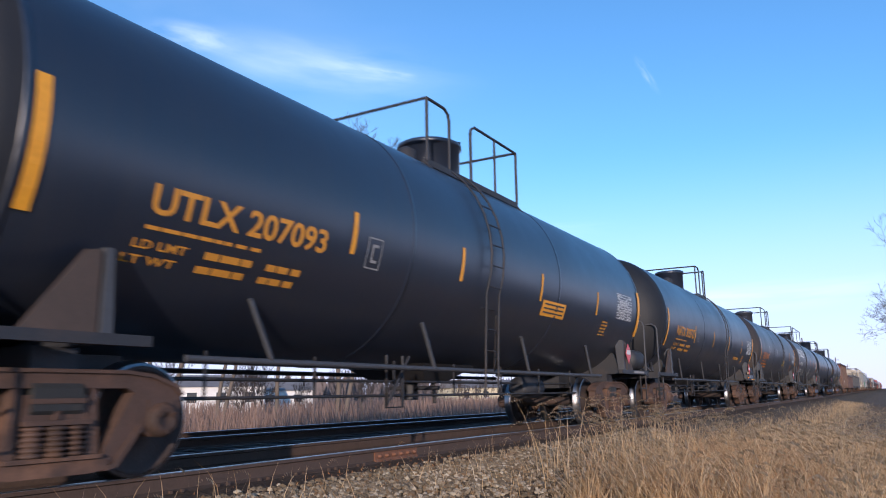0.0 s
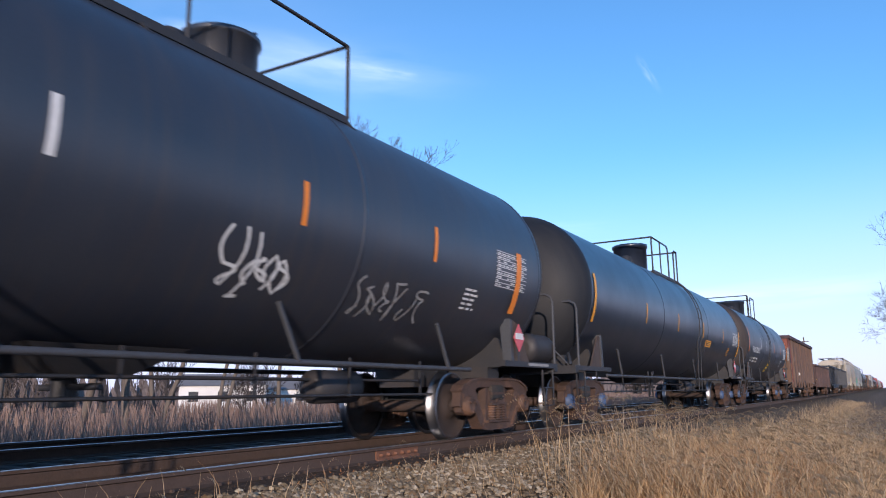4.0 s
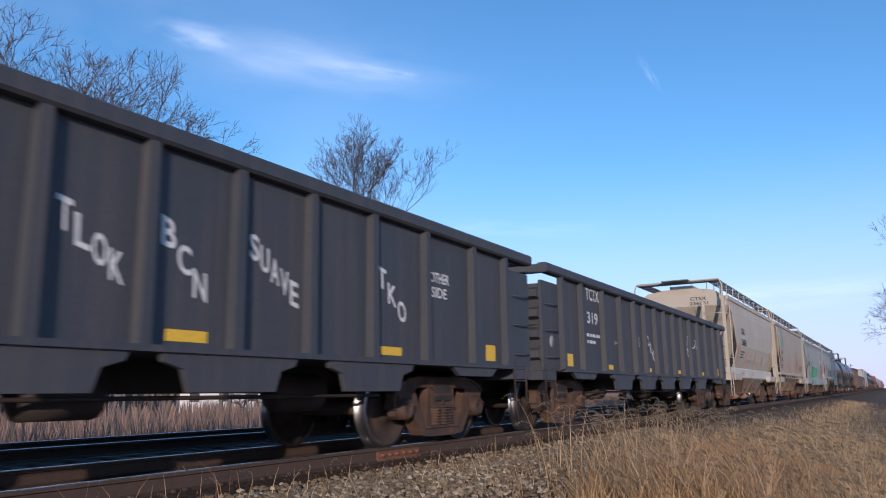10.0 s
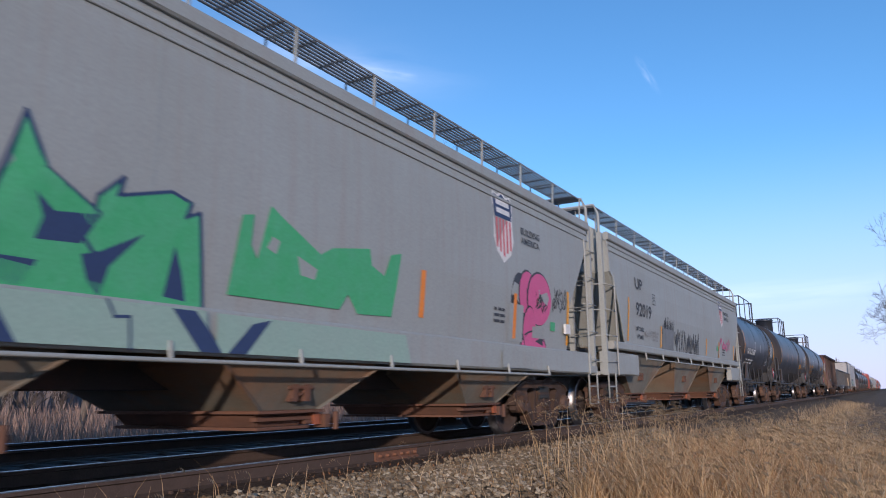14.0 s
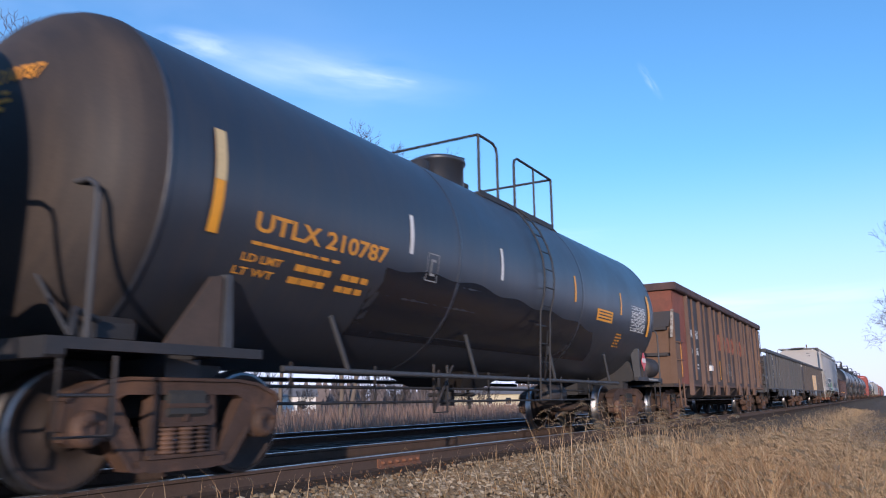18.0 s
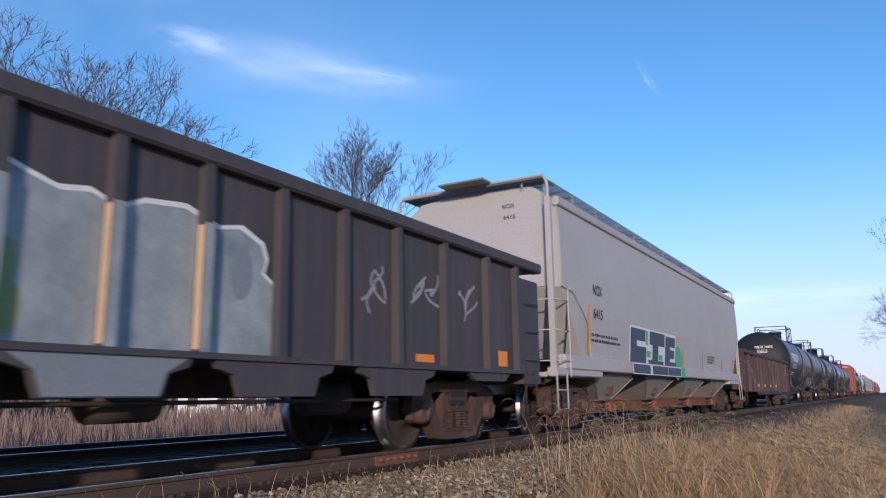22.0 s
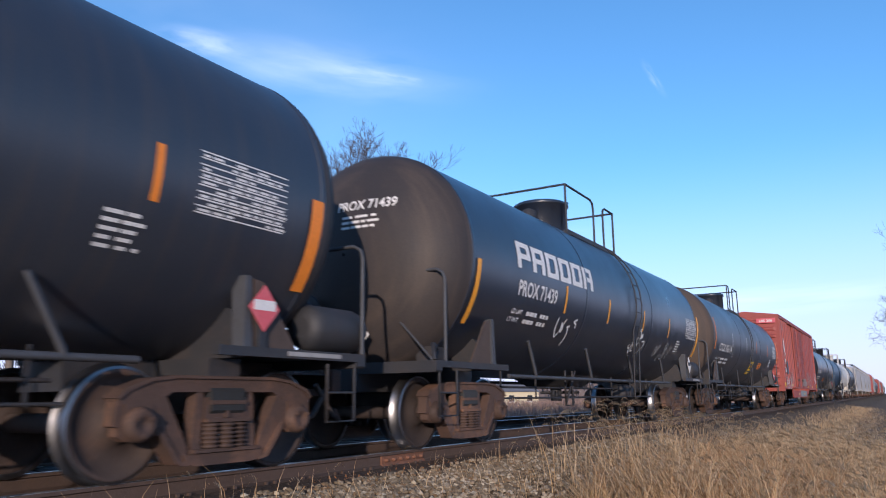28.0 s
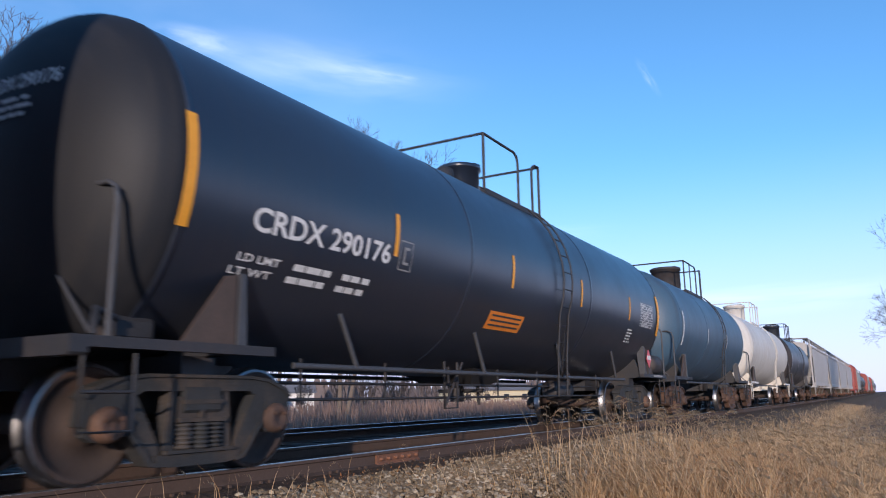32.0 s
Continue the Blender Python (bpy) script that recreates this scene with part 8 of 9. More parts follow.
tank_car(BLACK + "faded orange lettering", 34.70, 14.1, paint="black_worn", mark="UTLX 211117", mark_paint="orange", small_stripe="white",
         lead=(0.38, 1.95, 2.88), small=(3.14, 5.8, 8.42, 11.28), small_z=(2.18, 2.62), tail=(13.95, 1.95, 2.88), table=(12.75, 13.65, 2.06, 2.5), lead_top="white", mark_at=(1.2, 3.0, 1.99, 2.28), sign=(8.32, 9.05, 1.82, 2.11, "lemon"), kit=True, sign_box=(3.37, 2.18), deck=(-0.79, 1.98), gap=(0.73, 1.26), dome=(-0.31, 0.42, 0.55), ladder_at=0.89)


def prox_tags(seed):
    def tags(car, side, a):
        scrawl(car, side, -a + 3.3, -a + 4.2, 1.4, 1.95, 4, 0.035, "white", seed)
        scrawl(car, side, -a + 7.5, -a + 8.4, 1.4, 2.08, 5, 0.035, "white", seed + 1)
        scrawl(car, side, -a + 9.4, -a + 10.8, 1.35, 1.9, 6, 0.03, "white_faint", seed + 2)
    return tags


tank_car(BLACK + "large white block lettering", 50.87, 14.1, paint="black_worn", mark="PROX 33158", mark_paint="white", stripe_paint="orange", extra=prox_tags(61), small_stripe="white",
         lead=(0.51, 1.71, 2.63), small=(3.34, 5.84, 8.35, 10.74), small_z=(2.2, 2.63), tail=(13.1, 1.75, 2.66), lead_top="white", mark_at=(1.17, 2.7, 2.09, 2.35), logo=(0.79, 4.2, 2.65, 3.15), sign_box=(3.6, 2.22), deck=(-3.0, 2.73), gap=(-2.67, -2.03), dome=(1.55, 0.42, 0.55), ladder_at=-2.55)
tank_car(BLACK + "small white markings", 67.0, 16.08, paint="black", stripe_paint="yellow", mark=None, cap="blue_cap",
         small=(3.9, 6.9, 9.96, 13.01), small_z=(2.13, 2.59), tail=(15.9, 1.77, 2.66), table=(14.75, 15.75, 2.14, 2.57), sign=(10.4, 11.2, 1.9, 2.1, "yellow"), deck=(-0.9, 1.9))
tank_car(BLACK + "white lettering", 84.84, 12.74, paint="black_worn", mark="TILX 728012", mark_paint="white", stripe_paint="orange", small_stripe="white", cap="blue_cap",
         lead=(0.31, 2.07, 3.03), small=(3.52, 5.16, 7.76, 10.08), small_z=(2.31, 2.76), mark_at=(1.29, 3.23, 2.1, 2.33), sign=(6.45, 6.87, 1.30, 1.88, "lemon"), radius=1.59, centre=2.55, tail_in=0.28, end_z=0.35, deck=(-0.99, 0.97), gap=(-0.78, -0.17), dome=(0.29, 0.56, 0.6), ladder_at=-0.58)
ore_hopper("weathered brown high-sided hopper car with an orange-red end", 99.57, 13.7, "4047", 71)


def mill_marks(car, side, a):
    part("white_patch", patch(Shape(), side, -a + 1.30, -a + 2.0, 1.46, 2.06, 0.004), "white_faint", car, "rubbed white paint patch")
    part("white_patch", patch(Shape(), side, -a + 2.36, -a + 2.86, 1.36, 2.06, 0.004), "white_faint", car, "rubbed white paint patch")
    part("white_patch", patch(Shape(), side, -a - 0.24, -a - 0.06, 1.20, 2.10, 0.004), "white_faint", car, "rubbed white paint patch")
    letters(car, "HMR", side, -a + 3.15, -a + 3.5, 1.72, 1.92, "white", "graffiti", "hand-painted tag")
    blob(car, side, [(-a + 0.25, 1.22), (-a + 0.50, 1.22), (-a + 0.41, 1.48), (-a + 0.35, 1.48)], "lemon", "reflector", "yellow reflective triangle")
    for u, w in ((3.5, 0.40), (6.5, 0.40)):
        stripe(car, side, -a + u, 1.16, 1.25, w, "lemon")
    small_print(car, side, -a + 4.0, -a + 4.9, 1.25, 1.65, 3, "white_faint", 21)
    small_print(car, side, -a + 0.1, -a + 0.5, 0.86, 0.98, 2, "white_faint", 22)
    small_print(car, side, a - 0.5, a - 0.1, 0.8, 0.95, 2, "white_faint", 23)
    part("blue_patch", patch(Shape(), side, -a + 11.96, -a + 12.47, 1.63, 2.07, 0.004), "slate", car, "dark blue paint patch")
    stripe(car, side, -a + 13.1, 1.31, 1.40, 0.16, "lemon")
    stripe(car, side, -a + 11.95, 0.88, 0.95, 0.2, "white_faint")
    stripe(car, side, -a + 9.42, 0.72, 0.88, 0.05, "white_faint")
    scrawl(car, side, -a + 8.8, -a + 8.95, 1.97, 2.02, 2, 0.03, "white", 24)


mill_gondola("low rusty brown gondola car with tapered posts", 115.41, 13.65, "rusty", mill_marks)
stone_gondola("dark blue-grey gondola car covered in white tags", 131.15, 13.2, "gondola_grey", "TCTX", "333",
              [("/TKO", 2.26, 2.77, 1.93, 1.45, "white"), ("/AKAI", 3.37, 3.86, 1.89, 1.33, "white"), ("/MORK", 4.21, 4.69, 1.89, 1.38, "white"), ("/1000", 5.21, 5.60, 1.96, 1.34, "white"), ("/TLOK", 6.64, 7.19, 1.95, 1.42, "white"),
               ("/BCN", 7.47, 7.95, 1.97, 1.37, "white"), ("/SUAVE", 8.38, 9.02, 2.0, 1.42, "white"), ("/TKO", 10.25, 10.82, 1.97, 1.41, "white"), ("OTHER", 11.31, 11.76, 1.94, 2.07, "white"), ("SIDE", 11.34, 11.70, 1.76, 1.89, "white"), ("scrawl", 0.1, 0.6, 1.3, 1.6, "white")], 81)
stone_gondola("dark blue-grey gondola car with a few white tags", 146.70, 13.05, "gondola_grey", "TCTX", "319",
              [("scrawl", 2.1, 2.83, 1.41, 1.65, "white_faint"), ("/TKO", 4.0, 4.45, 1.95, 1.55, "white_faint"), ("/MORK", 4.85, 5.55, 1.99, 1.30, "white"), ("scrawl", 8.8, 10.2, 1.35, 2.1, "white")], 82)


def ctsx(car, side, a):
    letters(car, "CTSX", side, -a + 1.62, -a + 2.34, 2.60, 2.83, "ink", label="reporting mark", lift=0.03)
    letters(car, "236031", side, -a + 1.58, -a + 2.60, 2.20, 2.44, "ink", label="car number", lift=0.03)
    small_print(car, side, -a + 1.6, -a + 2.4, 1.72, 2.0, 3, "ink", 31, lift=0.08)
    small_print(car, side, -a + 3.3, -a + 4.5, 1.62, 1.74, 3, "red_faint", 32, lift=0.08)
    for u, z0, z1 in ((1.15, 1.7, 2.3), (2.92, 1.60, 2.02), (4.92, 1.57, 2.01), (6.9, 1.58, 1.98), (8.9, 1.6, 2.2)):
        stripe(car, side, -a + u, z0, z1, 0.09, "orange", lift=0.08)
    for y0 in (2.3, 4.6):
        small_print(car, Flat(1.585 - 0.16), -a + y0, -a + y0 + 0.7, 1.12, 1.28, 3, "red_faint", 30 + int(y0), lift=0.012)
    letters(car, "CTSX", End(-a - 0.31), 0.35, 0.9, 3.72, 3.84, "ink", label="reporting mark on the end")
    letters(car, "236031", End(-a - 0.31), 0.32, 0.95, 3.56, 3.67, "ink", label="number on the end")


covered_hopper("cream covered hopper car with roof walkways", 162.12, 10.13, "cream", 0.62, 3.90, 2, 0.06, 1.38, ctsx, so=0.3, cut=((0.0, 3.5), (0.42, 3.25), (0.60, 2.8), (0.86, 2.34), (1.07, 2.06), (1.08, 1.3)), rail=False, tuck=0.22, bay_at=((2.8, 3.65, 4.5, 5.1), (5.15, 5.75, 6.7, 7.45)), bay_mid=1.02, bay_low=0.52, sill_deep=0.33, sill_paint="sill_white", bay_paint="bay_dirt", tubes=True)


def ashx(car, side, a):
    letters(car, "ASHX", side, -a + 0.85, -a + 1.55, 2.34, 2.54, "ink", label="reporting mark", lift=0.06)
    letters(car, "1064", side, -a + 0.78, -a + 1.4, 1.98, 2.18, "ink", label="car number", lift=0.06)
    for pts in ([(0.95, 2.68), (1.15, 2.62), (1.62, 3.55), (1.60, 3.78), (1.42, 3.62)], [(1.50, 3.80), (1.68, 3.82), (1.86, 3.1), (1.92, 2.72), (1.74, 2.70), (1.60, 3.3)]):
        blob(car, side, [(-a + u, z) for u, z in pts], "teal", "emblem", "teal arch-shaped emblem", 0.062)
    small_print(car, side, -a + 0.6, -a + 1.5, 1.58, 1.82, 2, "ink", 33, lift=0.06)
    for u, z0, z1 in ((0.38, 1.5, 2.4), (2.8, 1.5, 1.95), (5.47, 1.5, 1.95), (8.06, 1.5, 1.95), (10.75, 1.54, 2.25)):
        stripe(car, side, -a + u, z0, z1, 0.09, "orange", lift=0.06)
    small_print(car, side, -a + 4.62, -a + 5.1, 1.58, 1.80, 5, "red_faint", 34, lift=0.06)
    small_print(car, side, -a + 5.9, -a + 6.5, 1.52, 1.60, 2, "ink_faint", 35, lift=0.06)
    part("notice", patch(Shape(), side, -a + 9.12, -a + 9.35, 1.66, 1.93, 0.02), "ink", car, "black notice plate")
    small_print(car, side, -a + 9.6, -a + 10.4, 1.6, 1.9, 3, "ink", 36, lift=0.06)
    letters(car, "ASHX", End(-a - 0.51), 0.85, 1.22, 3.82, 3.90, "ink", label="reporting mark on the end")
    letters(car, "1064", End(-a - 0.51), 0.90, 1.20, 3.66, 3.75, "ink", label="number on the end")


covered_hopper("rust-stained cream covered hopper car with a teal emblem", 174.53, 11.22, "cream_dirty", 0.60, 3.92, 3, 0.03, 1.42, ashx, so=0.50, cut=((0.0, 3.72), (0.45, 3.4), (0.75, 3.14), (0.95, 2.76), (0.98, 2.39), (0.82, 1.4)), bay_at=((1.89, 2.75, 3.65, 4.1), (4.5, 4.95, 5.95, 6.72), (7.1, 7.55, 8.5, 9.33)), bay_mid=1.26, bay_low=0.54, gate_deep=0.17, sill_deep=0.10)


def shield(car, side, y, z, w, h):
    out = [(-0.5, 0.5), (-0.42, 0.62), (-0.2, 0.58), (0.0, 0.66), (0.2, 0.58), (0.42, 0.62), (0.5, 0.5), (0.44, 0.2), (0.48, -0.2), (0.34, -0.45), (0.0, -0.62), (-0.34, -0.45), (-0.48, -0.2), (-0.44, 0.2)]
    s = blob(car, side, [(y + u * w * 1.12, z + v * h * 1.08) for u, v in out], "white", "emblem", "shield emblem with red and white stripes under blue", 0.008)
    part("emblem_field", Shape().add([side.point(y + u * w, z + v * h, 0.014) for u, v in ((-0.5, 0.5), (-0.42, 0.62), (-0.2, 0.58), (0.0, 0.66), (0.2, 0.58), (0.42, 0.62), (0.5, 0.5), (0.45, 0.18), (-0.45, 0.18))], [tuple(range(9))]), "navy", s, "blue top of the shield")
    for v0 in (0.26, 0.42):
        part("emblem_bar", patch(Shape(), side, y - 0.36 * w, y + 0.36 * w, z + v0 * h, z + (v0 + 0.1) * h, 0.02, rows=1), "white", s)
    for i in range(5):
        u = -0.36 + 0.18 * i
        lowest = -0.55 + 0.4 * abs(u)
        part("emblem_stripe", patch(Shape(), side, y + (u - 0.045) * w, y + (u + 0.045) * w, z + lowest * h, z + 0.16 * h, 0.014, rows=1), "red", s)


def edge_line(car, side, pts, width, material, lift):
    """A sprayed line along a row of points."""
    s = Shape()
    for (u0, z0), (u1, z1) in zip(pts, pts[1:]):
        d = math.hypot(u1 - u0, z1 - z0)
        tu, tz = (u1 - u0) / d * width / 2, (z1 - z0) / d * width / 2
        v = []
        for k in range(4):
            f = k / 3
            u, z = u0 - tu + (u1 - u0 + 2 * tu) * f, z0 - tz + (z1 - z0 + 2 * tz) * f
            v += [side.point(u - tz, z + tu, lift), side.point(u + tz, z - tu, lift)]
        s.add(v, [(2 * k, 2 * k + 1, 2 * k + 3, 2 * k + 2) for k in range(3)])
    part("graffiti", s, material, car, "dark outline of the graffiti")


def up_grain(car, side, a):
    letters(car, "UP", side, -a + 1.35, -a + 1.88, 2.60, 2.90, "ink", label="reporting mark", lift=0.06)
    letters(car, "14138", side, -a + 1.35, -a + 2.42, 2.10, 2.40, "ink", label="car number", lift=0.06)
    small_print(car, side, -a + 1.3, -a + 2.2, 1.5, 1.7, 2, "ink", 37, lift=0.06)
    shield(car, side, -a + 10.46, 2.96, 0.60, 0.76)
    letters(car, "BUILDING", side, -a + 11.04, -a + 11.74, 2.97, 3.08, "ink", label="slogan", lift=0.03)
    letters(car, "AMERICA", side, -a + 11.04, -a + 11.72, 2.83, 2.93, "ink", label="slogan", lift=0.03)
    stripe(car, side, -a + 0.75, 1.45, 2.3, 0.10, "yellow", lift=0.06)
    for u in (8.3, 10.81):
        stripe(car, side, -a + u, 1.5, 2.05, 0.10, "orange", lift=0.07)
    def poly(pts, c, label, lift=0.062, face=side):
        return blob(car, face, [(-a + u, z) for u, z in pts], c, "graffiti", label, lift)
    sill = Flat(1.615)
    big = [(2.95, 1.31), (3.24, 1.42), (3.30, 1.50), (3.55, 2.43), (3.72, 2.10), (4.13, 1.88), (4.07, 1.78), (4.10, 2.00), (4.28, 2.17), (4.25, 2.03), (4.70, 2.16), (4.89, 2.11), (4.85, 1.99), (4.98, 2.05), (5.04, 1.70), (5.10, 1.31)]
    poly(big, "green", "angular green graffiti")
    edge_line(car, side, [(-a + u, z) for u, z in big[1:]], 0.028, "navy", 0.066)
    for k, q in enumerate(([(3.67, 1.94), (3.81, 1.83), (4.13, 1.87), (4.02, 1.65), (3.70, 1.63), (3.74, 1.78)], [(4.03, 1.58), (4.16, 1.62), (4.50, 1.80), (4.25, 1.53), (4.20, 1.31), (4.10, 1.40)], [(4.78, 1.76), (4.72, 1.37), (4.93, 1.35), (4.86, 1.58)], [(3.36, 1.50), (3.74, 1.50), (3.66, 1.34), (3.60, 1.32), (3.40, 1.40)])):
        poly(q, "navy", "dark blue graffiti wedge", 0.069 + 0.001 * k)
    edge_line(car, side, [(-a + u, z) for u, z in ((4.13, 1.87), (4.03, 1.70), (4.12, 1.60))], 0.03, "navy", 0.070)
    poly([(2.95, 0.97), (5.15, 0.97), (5.08, 1.29), (2.95, 1.29)], "green_wash", "pale green graffiti on the sill", 0.002, sill)
    poly([(5.2, 0.97), (8.0, 0.97), (7.9, 1.27), (5.2, 1.28)], "green_wash", "faint green wash on the sill", 0.0015, sill)
    for k, q in enumerate(([(4.76, 1.28), (4.98, 1.28), (5.10, 1.16), (5.26, 0.97), (5.04, 0.97)], [(5.32, 0.97), (5.52, 0.97), (5.80, 1.27), (5.58, 1.22)], [(2.95, 0.97), (3.10, 1.27), (3.30, 1.12), (3.42, 1.28), (3.62, 0.97)])):
        poly(q, "navy", "dark blue graffiti on the sill", 0.004 + 0.001 * k, sill)
    edge_line(car, sill, [(-a + u, z) for u, z in ((4.22, 1.29), (4.28, 1.18), (4.40, 1.19), (4.42, 0.97))], 0.022, "navy", 0.005)
    small = [(5.34, 1.45), (5.43, 2.13), (5.56, 2.16), (5.55, 1.90), (5.64, 1.78), (5.76, 2.28), (5.91, 2.20), (6.46, 1.95), (6.63, 2.04), (7.23, 2.13), (7.28, 1.96), (7.52, 1.88), (7.62, 2.12), (7.82, 2.17), (7.76, 1.80), (7.70, 1.46), (7.10, 1.44), (6.92, 1.62), (6.80, 1.46)]
    poly(small, "green", "rough green graffiti letters")
    for q in ([(5.74, 1.90), (5.80, 2.01), (5.90, 1.98), (5.86, 1.86)], [(6.14, 1.89), (6.43, 1.80), (6.40, 1.70), (6.20, 1.72)]):
        poly(q, "grey", "bare paint between the letters", 0.066)
    pink = [(10.98, 1.95, 0.27, 0.40), (11.25, 2.10, 0.30, 0.33), (11.70, 2.05, 0.45, 0.40), (11.35, 1.55, 0.22, 0.35), (11.55, 1.28, 0.48, 0.26)]
    for k, (cx, cz, r, h) in enumerate(pink):
        blob(car, side, [(-a + cx - 0.02 + r * 1.05 * math.cos(t), cz + 0.01 + h * 1.05 * math.sin(t)) for t in np.linspace(0, 6.1, 22)], "ink", "graffiti", "dark rim of the pink graffiti", 0.008 + 0.003 * k)
        if k:
            blob(car, side, [(-a + cx + r * math.cos(t), cz + h * math.sin(t)) for t in np.linspace(0, 6.1, 22)], "pink", "graffiti", "round pink graffiti", 0.0095 + 0.003 * k)
    scrawl(car, side, -a + 11.5, -a + 11.95, 1.85, 2.15, 4, 0.025, "ink", 50, label="dark face lines", lift=0.03)
    for k, (y0, y1, z0, z1) in enumerate(((10.6, 11.1, 1.36, 1.9), (10.3, 11.25, 0.98, 1.22), (11.45, 11.9, 1.45, 1.62))):
        part("clean_patch", patch(Shape(), side if z0 > 1.3 else Flat(1.585 - 0.05 + 0.08), -a + y0, -a + y1, z0, z1, 0.028 if z0 > 1.3 else 0.004), "grey", car, "repainted clean patch")
    stripe(car, side, -a + 10.81, 1.40, 1.86, 0.10, "orange", lift=0.08)
    for u in (12.88,):
        stripe(car, side, -a + u, 1.40, 2.3, 0.09, "yellow", lift=0.05)
    scrawl(car, side, -a + 12.2, -a + 12.8, 1.9, 2.35, 7, 0.02, "ink", 53, lift=0.02)
    part("tag_plate", Shape().box(1.60, 1.64, -a + 12.66, -a + 12.86, 1.58, 1.74), "white", car, "white tag plate")
    stripe(car, side, -a + 12.24, 1.60, 1.74, 0.2, "green", lift=0.07)
    small_print(car, side, -a + 10.15, -a + 10.6, 1.55, 1.8, 3, "ink", 54, lift=0.05)
    letters(car, "UP", End(-a - 0.27), 0.75, 0.98, 3.66, 3.76, "ink", label="reporting mark on the end")
    letters(car, "14138", End(-a - 0.27), 0.66, 1.1, 3.50, 3.60, "ink", label="number on the end")


covered_hopper("light grey covered hopper car with green and pink graffiti", 187.94, 13.81, "grey", 0.45, 3.80, 4, 0.03, 1.30, up_grain, so=0.26, cut=((0.0, 3.4), (0.22, 3.15), (1.15, 2.0), (1.15, 1.3)), rail=True, bay_at=((2.2, 2.6, 3.55, 4.1), (5.5, 6.2, 7.0, 7.65), (9.4, 10.1, 11.0, 11.6)), bay_mid=0.90, bay_low=0.50, gate_deep=0.12, sill_deep=0.35)


def block_tag(car, side, y0, y1, z0, z1, count, width, material, seed):
    """Angular hand-painted strokes, letter by letter, with no meaning."""
    rnd = random.Random(seed)
    step = (y1 - y0) / count
    for k in range(count):
        y, w, s = y0 + step * k, step * 0.74, Shape()
        n = rnd.choice((3, 4, 5))
        up = rnd.random() < 0.5
        pts = [(y + w * 1.7 * (i + rnd.uniform(-0.35, 0.35)) / n, (z1 if (i % 2 == 0) == up else z0) + rnd.uniform(-0.3, 0.3) * (z1 - z0)) for i in range(n)]
        for i, ((ua, za), (ub, zb)) in enumerate(zip(pts, pts[1:])):
            d = math.hypot(ub - ua, zb - za) or 1
            tu, tz = (ub - ua) / d * width / 2, (zb - za) / d * width / 2
            v = []
            for q in range(4):
                f = q / 3
                uu, zz = ua - tu + (ub - ua + 2 * tu) * f, za - tz + (zb - za + 2 * tz) * f
                v += [side.point(uu - tz, zz + tu, 0.02 + 0.004 * i), side.point(uu + tz, zz - tu, 0.02 + 0.004 * i)]
            s.add(v, [(2 * q, 2 * q + 1, 2 * q + 3, 2 * q + 2) for q in range(3)])
        part("graffiti", s, material, car, "angular spray-painted stroke")


